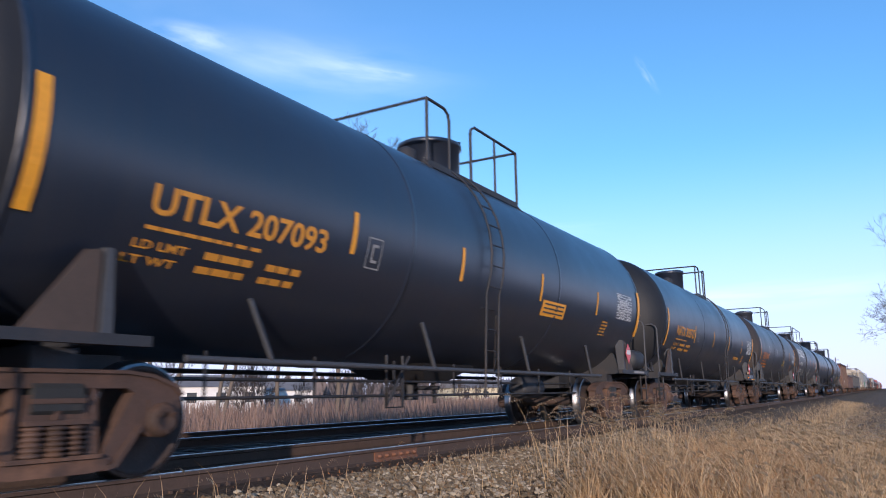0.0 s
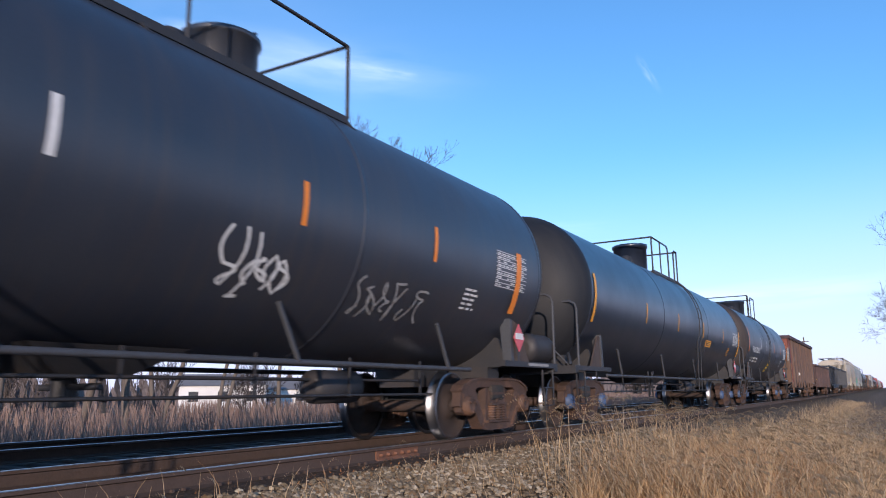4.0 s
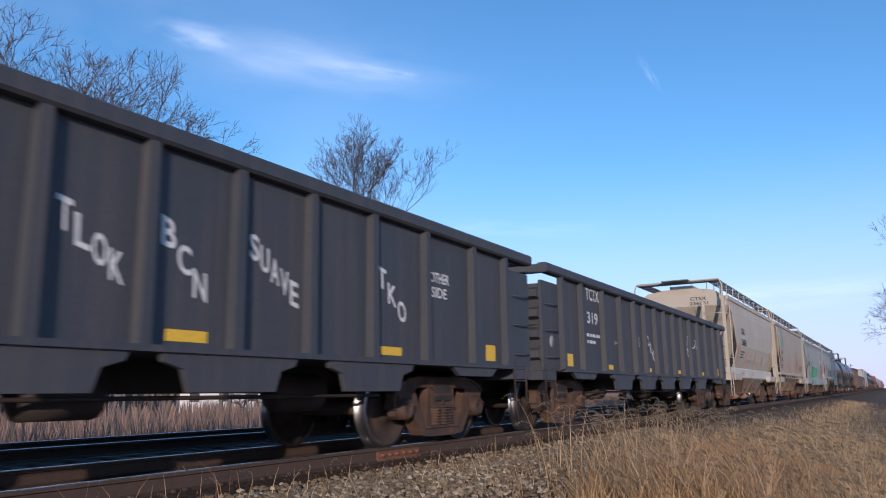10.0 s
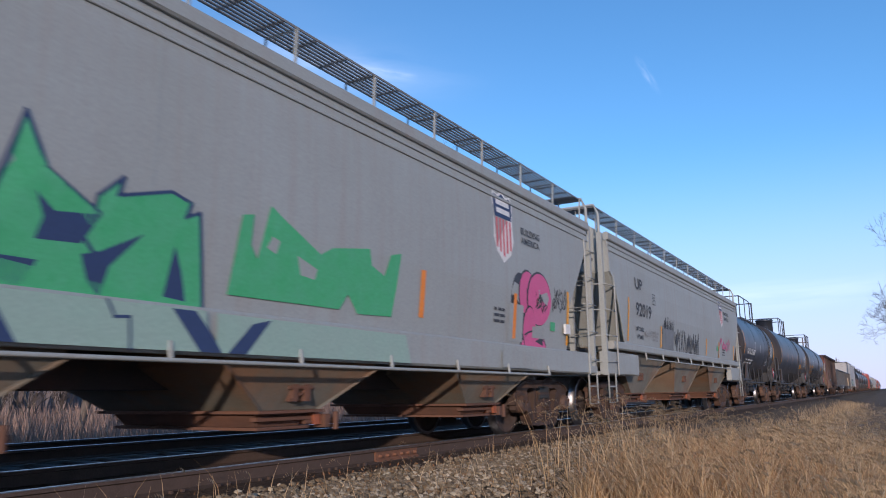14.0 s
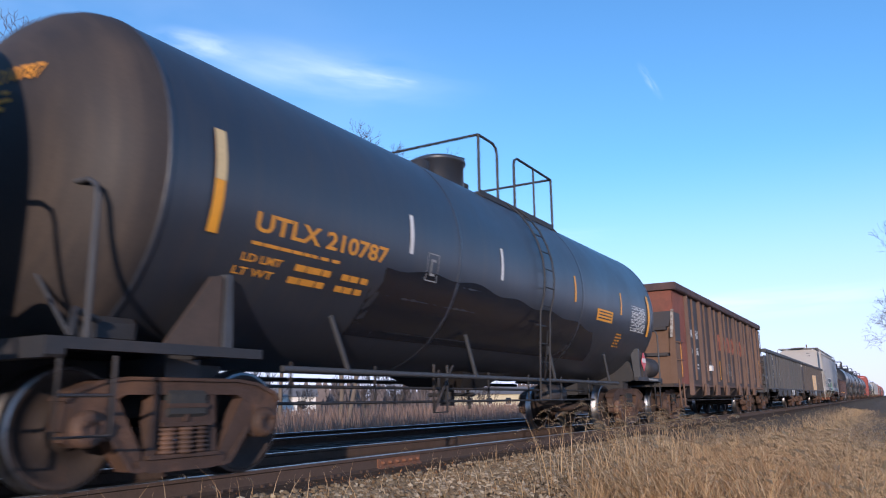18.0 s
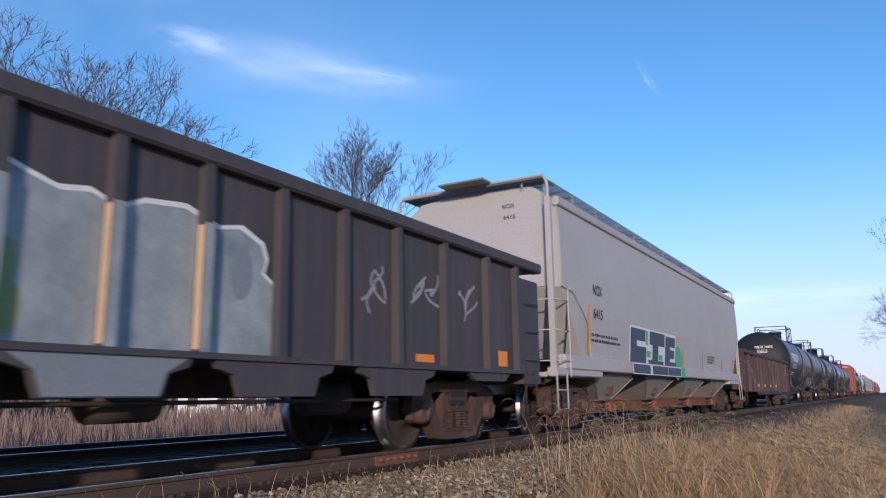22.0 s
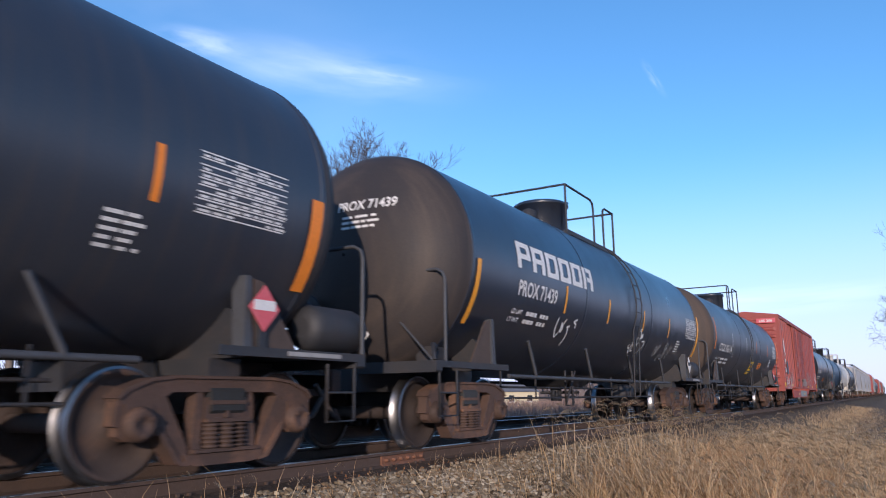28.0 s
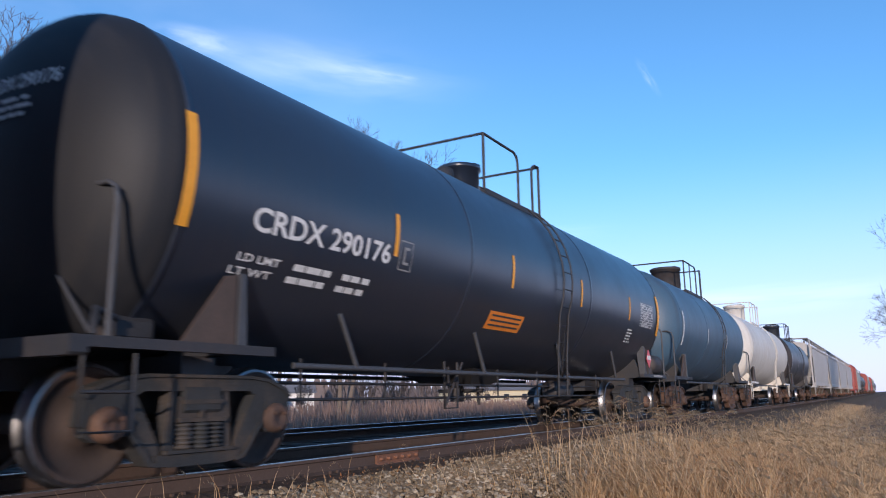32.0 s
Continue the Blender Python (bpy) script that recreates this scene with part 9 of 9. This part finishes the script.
def up_second(car, side, a):
    letters(car, "UP", side, -a + 1.38, -a + 1.95, 2.82, 3.07, "ink", label="reporting mark", lift=0.06)
    letters(car, "92019", side, -a + 1.38, -a + 2.60, 2.24, 2.54, "ink", label="car number", lift=0.06)
    stripe(car, side, -a + 0.86, 1.67, 2.58, 0.08, "yellow", lift=0.06)
    for u in (3.5, 8.7, 10.6, 13.2):
        stripe(car, side, -a + u, 1.65, 2.15, 0.10, "yellow", lift=0.06)
    part("smudge", patch(Shape(), side, -a + 3.62, -a + 4.72, 1.62, 2.12, 0.055), "smudge_grey", car, "grey overpainted smudge")
    block_tag(car, side, -a + 3.62, -a + 4.74, 1.86, 2.30, 8, 0.035, "ink", 55)
    block_tag(car, side, -a + 3.66, -a + 4.7, 1.62, 1.84, 9, 0.02, "white_faint", 155)
    block_tag(car, side, -a + 4.82, -a + 7.75, 1.66, 2.14, 9, 0.06, "ink", 56)
    block_tag(car, side, -a + 5.0, -a + 7.6, 1.61, 1.72, 9, 0.02, "ink_faint", 57)
    scrawl(car, side, -a + 2.08, -a + 2.68, 1.80, 1.99, 5, 0.014, "ink_faint", 58, lift=0.066, loops=2.0)
    letters(car, "LMT 221600", side, -a + 1.42, -a + 2.0, 1.92, 2.02, "ink", label="load limit", lift=0.05)
    letters(car, "WT 64400", side, -a + 1.52, -a + 2.0, 1.75, 1.85, "ink", label="light weight", lift=0.05)
    for k, words in enumerate(("CAR STRUCTURE", "DESIGNED FOR", "286,000 LBS GRL")):
        letters(car, words, side, -a + 2.72, -a + 3.26 - 0.04 * (k == 1), 1.93 - 0.085 * k, 1.985 - 0.085 * k, "ink_faint", label="small stencilled line", lift=0.05)
    box = Shape()
    for q in ((2.76, 2.99, 2.83, 2.85), (2.76, 2.99, 2.60, 2.62), (2.76, 2.775, 2.62, 2.83), (2.975, 2.99, 2.62, 2.83), (2.84, 2.91, 2.68, 2.72), (2.81, 2.94, 2.76, 2.78)):
        patch(box, side, -a + q[0], -a + q[1], q[2], q[3], 0.02, rows=1)
    part("stencil_box", box, "ink", car, "small stencilled box")
    shield(car, side, -a + 11.2, 3.1, 0.5, 0.66)
    letters(car, "BUILDING", side, -a + 11.65, -a + 12.5, 3.1, 3.21, "ink", label="slogan", lift=0.06)
    letters(car, "AMERICA", side, -a + 11.65, -a + 12.45, 2.92, 3.03, "ink", label="slogan", lift=0.06)
    scrawl(car, side, -a + 10.7, -a + 12.6, 1.9, 2.3, 8, 0.05, "pink", 57, label="pale pink worn graffiti", lift=0.064)
    stripe(car, side, -a + 10.35, 1.85, 2.0, 0.22, "green", lift=0.064)
    small_print(car, side, -a + 11.2, -a + 11.7, 1.7, 1.95, 3, "ink", 58, lift=0.066)
    letters(car, "UP", End(-a - 0.31), 1.0, 1.2, 3.34, 3.43, "ink", label="reporting mark on the end")
    letters(car, "92019", End(-a - 0.31), 0.92, 1.28, 3.19, 3.28, "ink", label="number on the end")


covered_hopper("light grey covered hopper car with black graffiti", 203.48, 14.02, "grey", 0.46, 3.84, 3, 0.03, 1.60, up_second, so=0.30, cut=((0.0, 2.98), (0.15, 2.9), (1.0, 1.6)), rail=True, bay_at=((0.6, 2.2, 3.15, 4.56), (5.4, 6.1, 7.7, 8.61), (9.46, 10.87, 11.8, 13.4)), bay_mid=1.44, bay_low=0.60, gate_deep=0.14, sill_deep=0.14)
tank_car("short black tank car with white lettering", 219.62, 9.0, paint="black_worn", mark="GATX 221680", mark_paint="white", stripe_paint="yellow", small_stripe="white",
         lead=(0.33, 2.01, 2.92), small=(3.08, 4.5, 7.21), small_z=(2.2, 2.63), mark_at=(1.1, 3.03, 2.05, 2.28), deck=(-0.9, 2.66), gap=(1.9, 2.5), dome=(1.2, 0.45, 0.6), ladder_at=2.2, radius=1.48, centre=2.48)
tank_car(BLACK + "dark repainted patches", 230.73, 13.95, paint="black_worn", stripe_paint="yellow", cap="truck",
         small=(3.2, 5.6, 8.03, 10.45), small_z=(2.1, 2.58), tail=(13.37, 1.91, 2.83), sign=(9.56, 10.47, 1.89, 2.12, "yellow"), sign_box=(11.55, 1.74), table=(12.04, 13.05, 2.07, 2.64))
def gloss_patch(car, side, a):
    """A darker, shinier band of fresh paint along the lower side."""
    us = np.linspace(3.0, 10.4, 38)
    tops = [float(np.interp(u, (3.0, 3.15, 5.0, 6.8, 8.6, 10.0, 10.4), (1.75, 2.08, 2.14, 2.04, 1.98, 1.84, 1.4))) + 0.03 * math.sin(u * 5) for u in us]
    v = [side.point(-a + u, 1.2 + (z - 1.2) * k / 4, 0.004) for k in range(5) for u, z in zip(us, tops)]
    n = len(us)
    part("paint_patch", Shape().add(v, [(k * n + i, k * n + i + 1, (k + 1) * n + i + 1, (k + 1) * n + i) for k in range(4) for i in range(n - 1)], True), "black_gloss", car, "shiny black repainted patch")


tank_car(BLACK + "yellow lettering and glossy patches", 246.42, 13.96, paint="black_worn", head="head_worn", extra=gloss_patch, small_stripe="white", lead_top="tan_pale", mark="UTLX 210787", mark_paint="letter_yellow",
         lead=(0.7, 2.0, 2.88), small=(3.6, 5.95, 8.83, 11.4), small_z=(2.29, 2.75), tail=(13.38, 1.98, 2.89), table=(12.1, 13.13, 2.03, 2.55), mark_at=(1.17, 3.16, 2.1, 2.28), sign=(10.0, 10.9, 2.08, 2.3, "yellow"), sign_box=(4.1, 2.2), deck=(-0.45, 2.51), gap=(0.2, 0.85), dome=(-0.19, 0.42, 0.5), ladder_at=0.5)
ore_hopper("weathered brown high-sided hopper car with a rusty orange end", 262.54, 13.71, "4066", 72, True)
stone_gondola("dark grey gondola car with broad white graffiti", 278.57, 13.11, "gondola_grey", "TCTX", "343",
              [("scrawl", 2.2, 2.7, 1.15, 1.7, "white"), ("scrawl", 3.7, 4.3, 1.2, 1.75, "white"), ("scrawl", 4.7, 5.4, 1.15, 1.6, "white"), ("scrawl", 5.8, 6.5, 1.15, 1.6, "white"), ("broad", 0, 0, 0, 0, ""), ("scrawl", 9.2, 9.6, 1.3, 1.95, "white_faint"), ("scrawl", 10.1, 10.5, 1.3, 1.9, "white"), ("scrawl", 11.1, 11.9, 1.2, 1.9, "white")], 83, "orange")
stone_gondola("dark brown-grey gondola car with pale silver graffiti", 293.87, 12.9, "gondola_brown", "TCTX", "340",
              [("scrawl", 2.2, 2.75, 1.45, 2.1, "white_faint"), ("scrawl", 4.1, 4.5, 1.4, 1.9, "white_faint"), ("bubble", 0, 0, 0, 0, ""), ("scrawl", 9.25, 9.7, 1.5, 2.1, "white_faint"), ("scrawl", 10.2, 10.8, 1.5, 2.1, "white_faint"), ("scrawl", 11.25, 11.8, 1.5, 2.1, "white_faint")], 84, "orange")


def ncix(car, side, a):
    letters(car, "NCIX", side, -a + 1.05, -a + 1.55, 2.46, 2.66, "ink", label="reporting mark", lift=0.06)
    letters(car, "6415", side, -a + 1.02, -a + 1.53, 2.02, 2.22, "ink", label="car number", lift=0.06)
    for u, z0, z1 in ((0.82, 1.38, 2.25), (8.02, 1.33, 1.78), (10.4, 1.35, 1.85), (13.2, 1.35, 1.8), (15.4, 1.3, 2.0)):
        stripe(car, side, -a + u, z0, z1, 0.09, "yellow", lift=0.06)
    skirt = Flat(1.61)
    part("graffiti", patch(Shape(), side, -a + 3.28, -a + 7.16, 1.30, 2.09, 0.006), "white", car, "white backing of slate-blue block graffiti")
    part("graffiti", patch(Shape(), skirt, -a + 3.28, -a + 7.50, 1.07, 1.30, 0.0), "white", car, "white backing on the sill")
    blob(car, side, [(-a + 7.4 + 0.5 * math.cos(t), 1.42 + 0.42 * math.sin(t)) for t in np.linspace(0, 6.28, 18)[:-1]], "green", "graffiti", "round green backing of the graffiti", 0.003)
    part("graffiti", patch(Shape(), skirt, -a + 7.50, -a + 7.92, 1.06, 1.31, 0.001), "green", car, "green paint on the sill")
    for y0, y1, z0, z1, c in ((3.35, 4.45, 1.79, 2.04, "slate"), (3.35, 3.80, 1.60, 1.79, "slate"), (3.35, 4.54, 1.31, 1.67, "slate"), (4.78, 6.08, 1.75, 2.05, "slate"), (5.04, 5.53, 1.41, 1.75, "slate"), (4.73, 6.03, 1.31, 1.41, "slate"),
                              (6.16, 7.10, 1.78, 2.02, "slate"), (6.16, 6.62, 1.31, 1.78, "slate"), (6.62, 7.04, 1.50, 1.71, "slate"), (6.62, 7.28, 1.31, 1.42, "slate"),
                              (4.49, 4.63, 1.72, 2.03, "green"), (4.59, 4.89, 1.46, 1.60, "green"), (5.57, 5.93, 1.43, 1.55, "green")):
        part("graffiti", patch(Shape(), side, -a + y0, -a + y1, z0, z1, 0.016), c, car, "block of %s graffiti" % ("slate-blue" if c == "slate" else "green"))
    for y0, y1 in ((3.35, 4.60), (4.79, 6.14), (6.18, 7.44)):
        part("graffiti", patch(Shape(), skirt, -a + y0, -a + y1, 1.09, 1.28, 0.003), "slate", car, "slate-blue graffiti on the sill")
    small_print(car, side, -a + 0.95, -a + 2.9, 1.55, 1.75, 2, "ink", 38, lift=0.06)
    small_print(car, side, -a + 11.0, -a + 12.2, 1.5, 1.75, 3, "ink", 39, lift=0.06)
    letters(car, "NCIX", End(-a - 0.49), 0.55, 0.8, 3.90, 3.98, "ink", label="reporting mark on the end")
    letters(car, "6415", End(-a - 0.49), 0.57, 0.8, 3.70, 3.78, "ink", label="number on the end")


covered_hopper("large warm grey covered hopper car with blue block graffiti", 309.04, 15.95, "warm_grey", 0.64, 4.06, 3, 0.03, 1.30, ncix, so=0.48, cut=((0.0, 2.44), (0.55, 2.39), (1.3, 1.89), (1.5, 1.3)), rail=False, board=0.26, bay_at=((1.5, 2.4, 3.2, 3.95), (5.05, 5.75, 6.6, 7.46), (8.75, 9.35, 10.2, 11.1), (12.3, 12.8, 13.6, 14.5)), bay_mid=1.0, bay_low=0.56, gate_deep=0.2, bay_paint="bay_grey")


def icg_marks(car, side, a):
    for c, u in (("I", 1.17), ("C", 1.40), ("G", 1.64)):
        letters(car, c, side, -a + u, -a + u + (0.03 if c == "I" else 0.18), 1.79, 1.98, "white_faint", label="faded initial")
    scrawl(car, side, -a - 0.29, -a + 0.4, 1.70, 1.92, 6, 0.04, "rust_red", 91, label="faded red scrawl")
    scrawl(car, side, -a + 1.04, -a + 1.9, 1.42, 1.62, 9, 0.045, "white_faint", 92)
    scrawl(car, side, -a + 1.2, -a + 1.9, 1.05, 1.35, 6, 0.02, "white_faint", 90)
    scrawl(car, side, -a + 2.2, -a + 2.65, 1.38, 1.56, 5, 0.03, "white_faint", 93)
    scrawl(car, side, -a + 4.08, -a + 4.52, 1.53, 1.83, 5, 0.03, "white_faint", 94)
    for k, u in enumerate((5.6, 7.6, 8.6, 9.6, 10.4)):
        scrawl(car, side, -a + u, -a + u + 0.6, 1.0, 1.6, 4, 0.04, "white_faint", 95 + k)
    blob(car, side, [(-a - 0.29, 0.96), (-a - 0.12, 0.96), (-a - 0.10, 1.44), (-a - 0.20, 1.44), (-a - 0.21, 1.22), (-a - 0.26, 1.2)], "yellow", "reflector", "yellow reflective shape")
    for u in (2.38, 4.16, 5.94, 7.72):
        stripe(car, side, -a + u, 0.91, 1.02, 0.50, "yellow", lift=0.106)
    for k, (u0, z0, w, h) in enumerate(((1.06, 1.24, 0.84, 0.38), (2.18, 1.36, 0.52, 0.24), (4.10, 1.44, 0.48, 0.40), (5.62, 1.10, 0.4, 0.45), (8.5, 1.1, 0.4, 0.5))):
        rnd = random.Random(300 + k)
        blob(car, side, [(-a + u0 + w * (0.5 + 0.5 * rnd.uniform(0.7, 1.0) * math.cos(t)), z0 + h * (0.5 + 0.5 * rnd.uniform(0.7, 1.0) * math.sin(t))) for t in np.linspace(0, 6.0, 15)], "rubbed_tan", "white_patch", "rubbed tan-white paint patch", 0.003)
    stripe(car, side, a + 0.1, 1.1, 1.45, 0.14, "yellow", label="tall reflective strip")
    part("hole", patch(Shape(), side, -a + 0.25, -a + 0.59, 1.28, 1.40, 0.003), "frame", car, "dark slot in the side")
    part("hole", patch(Shape(), side, a - 2.2, a - 1.8, 1.24, 1.36, 0.003), "frame", car, "dark slot in the side")


mill_gondola("low dark rusty gondola car with a dropped belly", 327.10, 13.2, "rusty_dark", icg_marks, True, 2.26, (-0.38, 0.82, 2.03, 2.96, 3.84, 4.8, 5.72))


def sukit(car, side, a):
    letters(car, "SUKIT", side, -a + 8.15, -a + 8.95, 1.72, 1.88, "white", "graffiti", "hand-painted word")
    letters(car, "2022", side, -a + 8.2, -a + 8.8, 1.48, 1.64, "white", "graffiti", "hand-painted number")
    s = Shape()
    ring = [(-a + 8.5 + 0.62 * math.cos(t), 1.68 + 0.42 * math.sin(t)) for t in np.linspace(0, 6.28, 25)]
    ring2 = [(-a + 8.5 + 0.58 * math.cos(t), 1.68 + 0.385 * math.sin(t)) for t in np.linspace(0, 6.28, 25)]
    s.add([side.point(*q, 0.006) for q in ring + ring2], [(i, i + 1, 26 + i, 25 + i) for i in range(24)])
    part("graffiti", s, "white", car, "white painted speech-bubble ring")
    scrawl(car, side, -a + 6.9, -a + 7.7, 1.3, 2.2, 6, 0.03, "white", 99, label="white painted loops")


def spill(car, side, a):
    s = Shape()
    rnd = random.Random(12)
    line = [(-a + 0.4 + (2 * a - 0.5) * i / 40, float(np.interp(0.4 + (2 * a - 0.5) * i / 40, (0.3, 1.6, 3.5, 6.4, 11.8), (2.45, 1.9, 1.96, 1.38, 1.75))) + 0.03 * math.sin(i * 0.9) + rnd.uniform(-0.03, 0.03)) for i in range(41)]
    wide = [0.005 + 0.010 * rnd.random() for _ in line]
    v = [side.point(y, z + w, 0.0035) for (y, z), w in zip(line, wide)] + [side.point(y, z - w * 1.5, 0.0035) for (y, z), w in zip(line, wide)]
    s.add(v, [(i, i + 1, 42 + i, 41 + i) for i in range(40)])
    part("spill_streak", s, "white_faint", car, "pale wavy streak of spilt load")
    for i in range(14):
        y, z = line[rnd.randrange(3, 38)]
        blob(car, side, [(y - 0.02, z), (y + 0.03, z), (y + 0.015, z - rnd.uniform(0.2, 0.6))], "white_faint", "spill_streak", "", 0.003)


tank_car(BLACK + "white block lettering and doodles", 342.45, 12.82, paint="black_worn", mark="PROX 76870", mark_paint="white", stripe_paint="orange", extra=sukit, head="head_black", placard="white", small_stripe="white", truck_paint="truck_dark",
         lead=(0.37, 1.51, 2.44), small=(3.19, 5.25, 8.19, 10.27), small_z=(1.99, 2.42), tail=(12.55, 1.55, 2.45), table=(11.2, 12.27, 2.1, 2.55), lead_top="steel_blue", mark_at=(1.4, 2.9, 2.03, 2.29), logo=(1.31, 4.6, 2.45, 2.9), deck=(-0.82, 2.02), gap=(-0.29, 0.41), dome=(1.26, 0.4, 0.5), ladder_at=-0.2)
tank_car(BLACK + "pale spill streak along its side", 357.38, 11.8, paint="black_worn", mark="UTLX 672771", mark_paint="letter_yellow", stripe_paint="yellow", small_stripe="white", placard="white", truck_paint="truck",
         lead=(0.3, 1.96, 2.86), small=(3.18, 5.19, 7.98, 10.1), small_z=(2.2, 2.64), mark_at=(1.25, 3.1, 2.04, 2.29), deck=(-0.52, 2.35), gap=(1.07, 1.75), dome=(0.13, 0.42, 0.5), ladder_at=1.35, extra=spill, radius=1.52)
tank_car(BLACK + "white block lettering", 371.3, 12.3, paint="black_worn", mark="PROX 33300", mark_paint="white", stripe_paint="orange", small_stripe="white",
         lead=(0.37, 1.6, 2.5), small=(3.2, 5.5, 8.0, 10.2), logo=(1.4, 4.6, 2.48, 2.92), mark_at=(1.5, 3.0, 2.05, 2.3), deck=(-1.0, 1.6), ladder_at=1.1)
tank_car(BLACK + "white block lettering and scrawls", 386.2, 13.1, paint="black", mark="PROX 71439", mark_paint="white", stripe_paint="yellow", extra=prox_tags(66), head="head_worn", truck_paint="truck", placard="white",
         lead=(0.37, 1.55, 2.45), small=(3.5, 5.7, 8.02, 10.14), small_z=(2.0, 2.46), tail=(13.1, 1.64, 2.75), table=(11.8, 12.95, 2.1, 2.6), mark_at=(1.65, 3.1, 2.1, 2.34), sign_box=(11.3, 1.8), logo=(1.57, 4.85, 2.51, 2.92), deck=(-1.29, 1.61), gap=(0.3, 0.92), dome=(-0.43, 0.55, 0.6), ladder_at=0.82)
def second_sign(car, side, a):
    p = part("warning_sign", patch(Shape(), side, -a + 9.2, -a + 9.9, 1.60, 1.86, 0.004), "orange", car, "orange painted warning sign")
    for k in range(3):
        part("sign_print", patch(Shape(), side, -a + 9.26, -a + 9.84 - 0.08 * k, 1.64 + 0.075 * k, 1.67 + 0.075 * k, 0.008, rows=1), "ink", p)


tank_car(BLACK + "white lettering and orange strips", 401.39, 13.9, paint="black_worn", head="head_dusty", mark="CTCX 303114", mark_paint="white", stripe_paint="orange", small_stripe="white",
         lead=(0.41, 2.01, 2.97), small=(3.22, 5.97, 8.22, 11.11), small_z=(2.22, 2.68), tail=(13.98, 1.99, 2.93), table=(12.5, 13.5, 2.2, 2.7), extra=second_sign, mark_at=(1.15, 3.13, 1.99, 2.24), sign=(7.5, 8.1, 1.30, 1.86, "lemon"), sign_box=(3.47, 2.06), deck=(-0.39, 1.75), gap=(0.01, 0.67), dome=(0.9, 0.5, 0.55), ladder_at=-0.21)
box_car("faded red boxcar with ribbed doors and graffiti", 418.55, 13.97, "box_red")
tank_car(BLACK + "white lettering and amber strips", 435.60, 14.35, paint="black", mark="CRDX 290176", mark_paint="white", stripe_paint="yellow", truck_paint="truck_dark",
         lead=(0.22, 1.96, 2.9), small=(3.12, 6.14, 8.98, 11.85), small_z=(2.17, 2.65), mark_at=(0.95, 3.03, 2.06, 2.29), sign=(5.69, 6.82, 1.51, 1.79, "orange"), sign_box=(3.33, 2.2), deck=(-0.6, 1.61), gap=(0.7, 1.3), dome=(0.2, 0.35, 0.5), ladder_at=0.94, radius=1.58)
tank_car("blue tank car with small white marks", 452.0, 10.1, paint="blue_tank", mark=None, stripe_paint="white", far=True, deck=(-1.2, 1.2), ladder_at=0.8)
tank_car("off-white tank car far down the train", 464.1, 11.9, paint="white_tank", stripe_paint="white", far=True, deck=(-1.2, 1.2), ladder_at=0.8, frame="white_tank")
tank_car("dark blue tank car far down the train", 478.0, 10.5, paint="black_worn", stripe_paint="white", far=True, deck=(-1.2, 1.2), ladder_at=0.8)
for i in range(4):
    covered_hopper("tall grey covered hopper car far down the train", 491.6 + 15.9 * i, 13.7, "warm_grey", 0.6, 3.95, 3, 0.03, 1.3, None, so=0.4, cut=((0.0, 3.2), (1.1, 1.3)), far=True)
at = 555.6
for i in range(12):
    kind = (0, 2, 1, 1, 0, 2, 1, 0, 1, 2, 1, 1)[i]
    if kind == 0:
        box_car("faded red boxcar far down the train", at + 1.1, 13.97, "box_red", True)
        at += 18.2
    elif kind == 1:
        tank_car("black tank car far down the train", at, 14.0, paint="black_worn", stripe_paint="white", far=True)
        at += 16.05
    else:
        covered_hopper("grey covered hopper car far down the train", at, 13.7, "grey", 0.6, 3.9, 3, 0.03, 1.3, None, so=0.4, cut=((0.0, 3.2), (1.1, 1.3)), far=True)
        at += 15.8


# ---- what moves ----
def motions():
    """The train rolls past at one speed; near the place its wheels turn with it."""
    end = 32.0
    start_of = {}
    for car, s in MOVING:
        start_of[car] = s
        walk(car, [(0.0, pose(TRACK_X, s, 0)), (end / 2, pose(TRACK_X, s - SPEED * end / 2, 0)), (end, pose(TRACK_X, s - SPEED * end, 0))])
    for wheel, car, q in SPIN:
        s = start_of[car]
        first = max(0, int((s - 45) / SPEED * FPS))
        last = min(int(end * FPS), int((s + 12) / SPEED * FPS))
        step = math.degrees(SPEED / FPS / 0.457)
        if last - first < 2:
            continue
        rows = [(k / FPS, pose(0, q, 0.457, step * (k - first))) for k in range(first, last + 1)]
        if first > 0:
            rows.insert(0, (0.0, pose(0, q, 0.457)))
        if last < end * FPS:
            rows.append((end, rows[-1][1]))
        walk(wheel, rows)


motions()
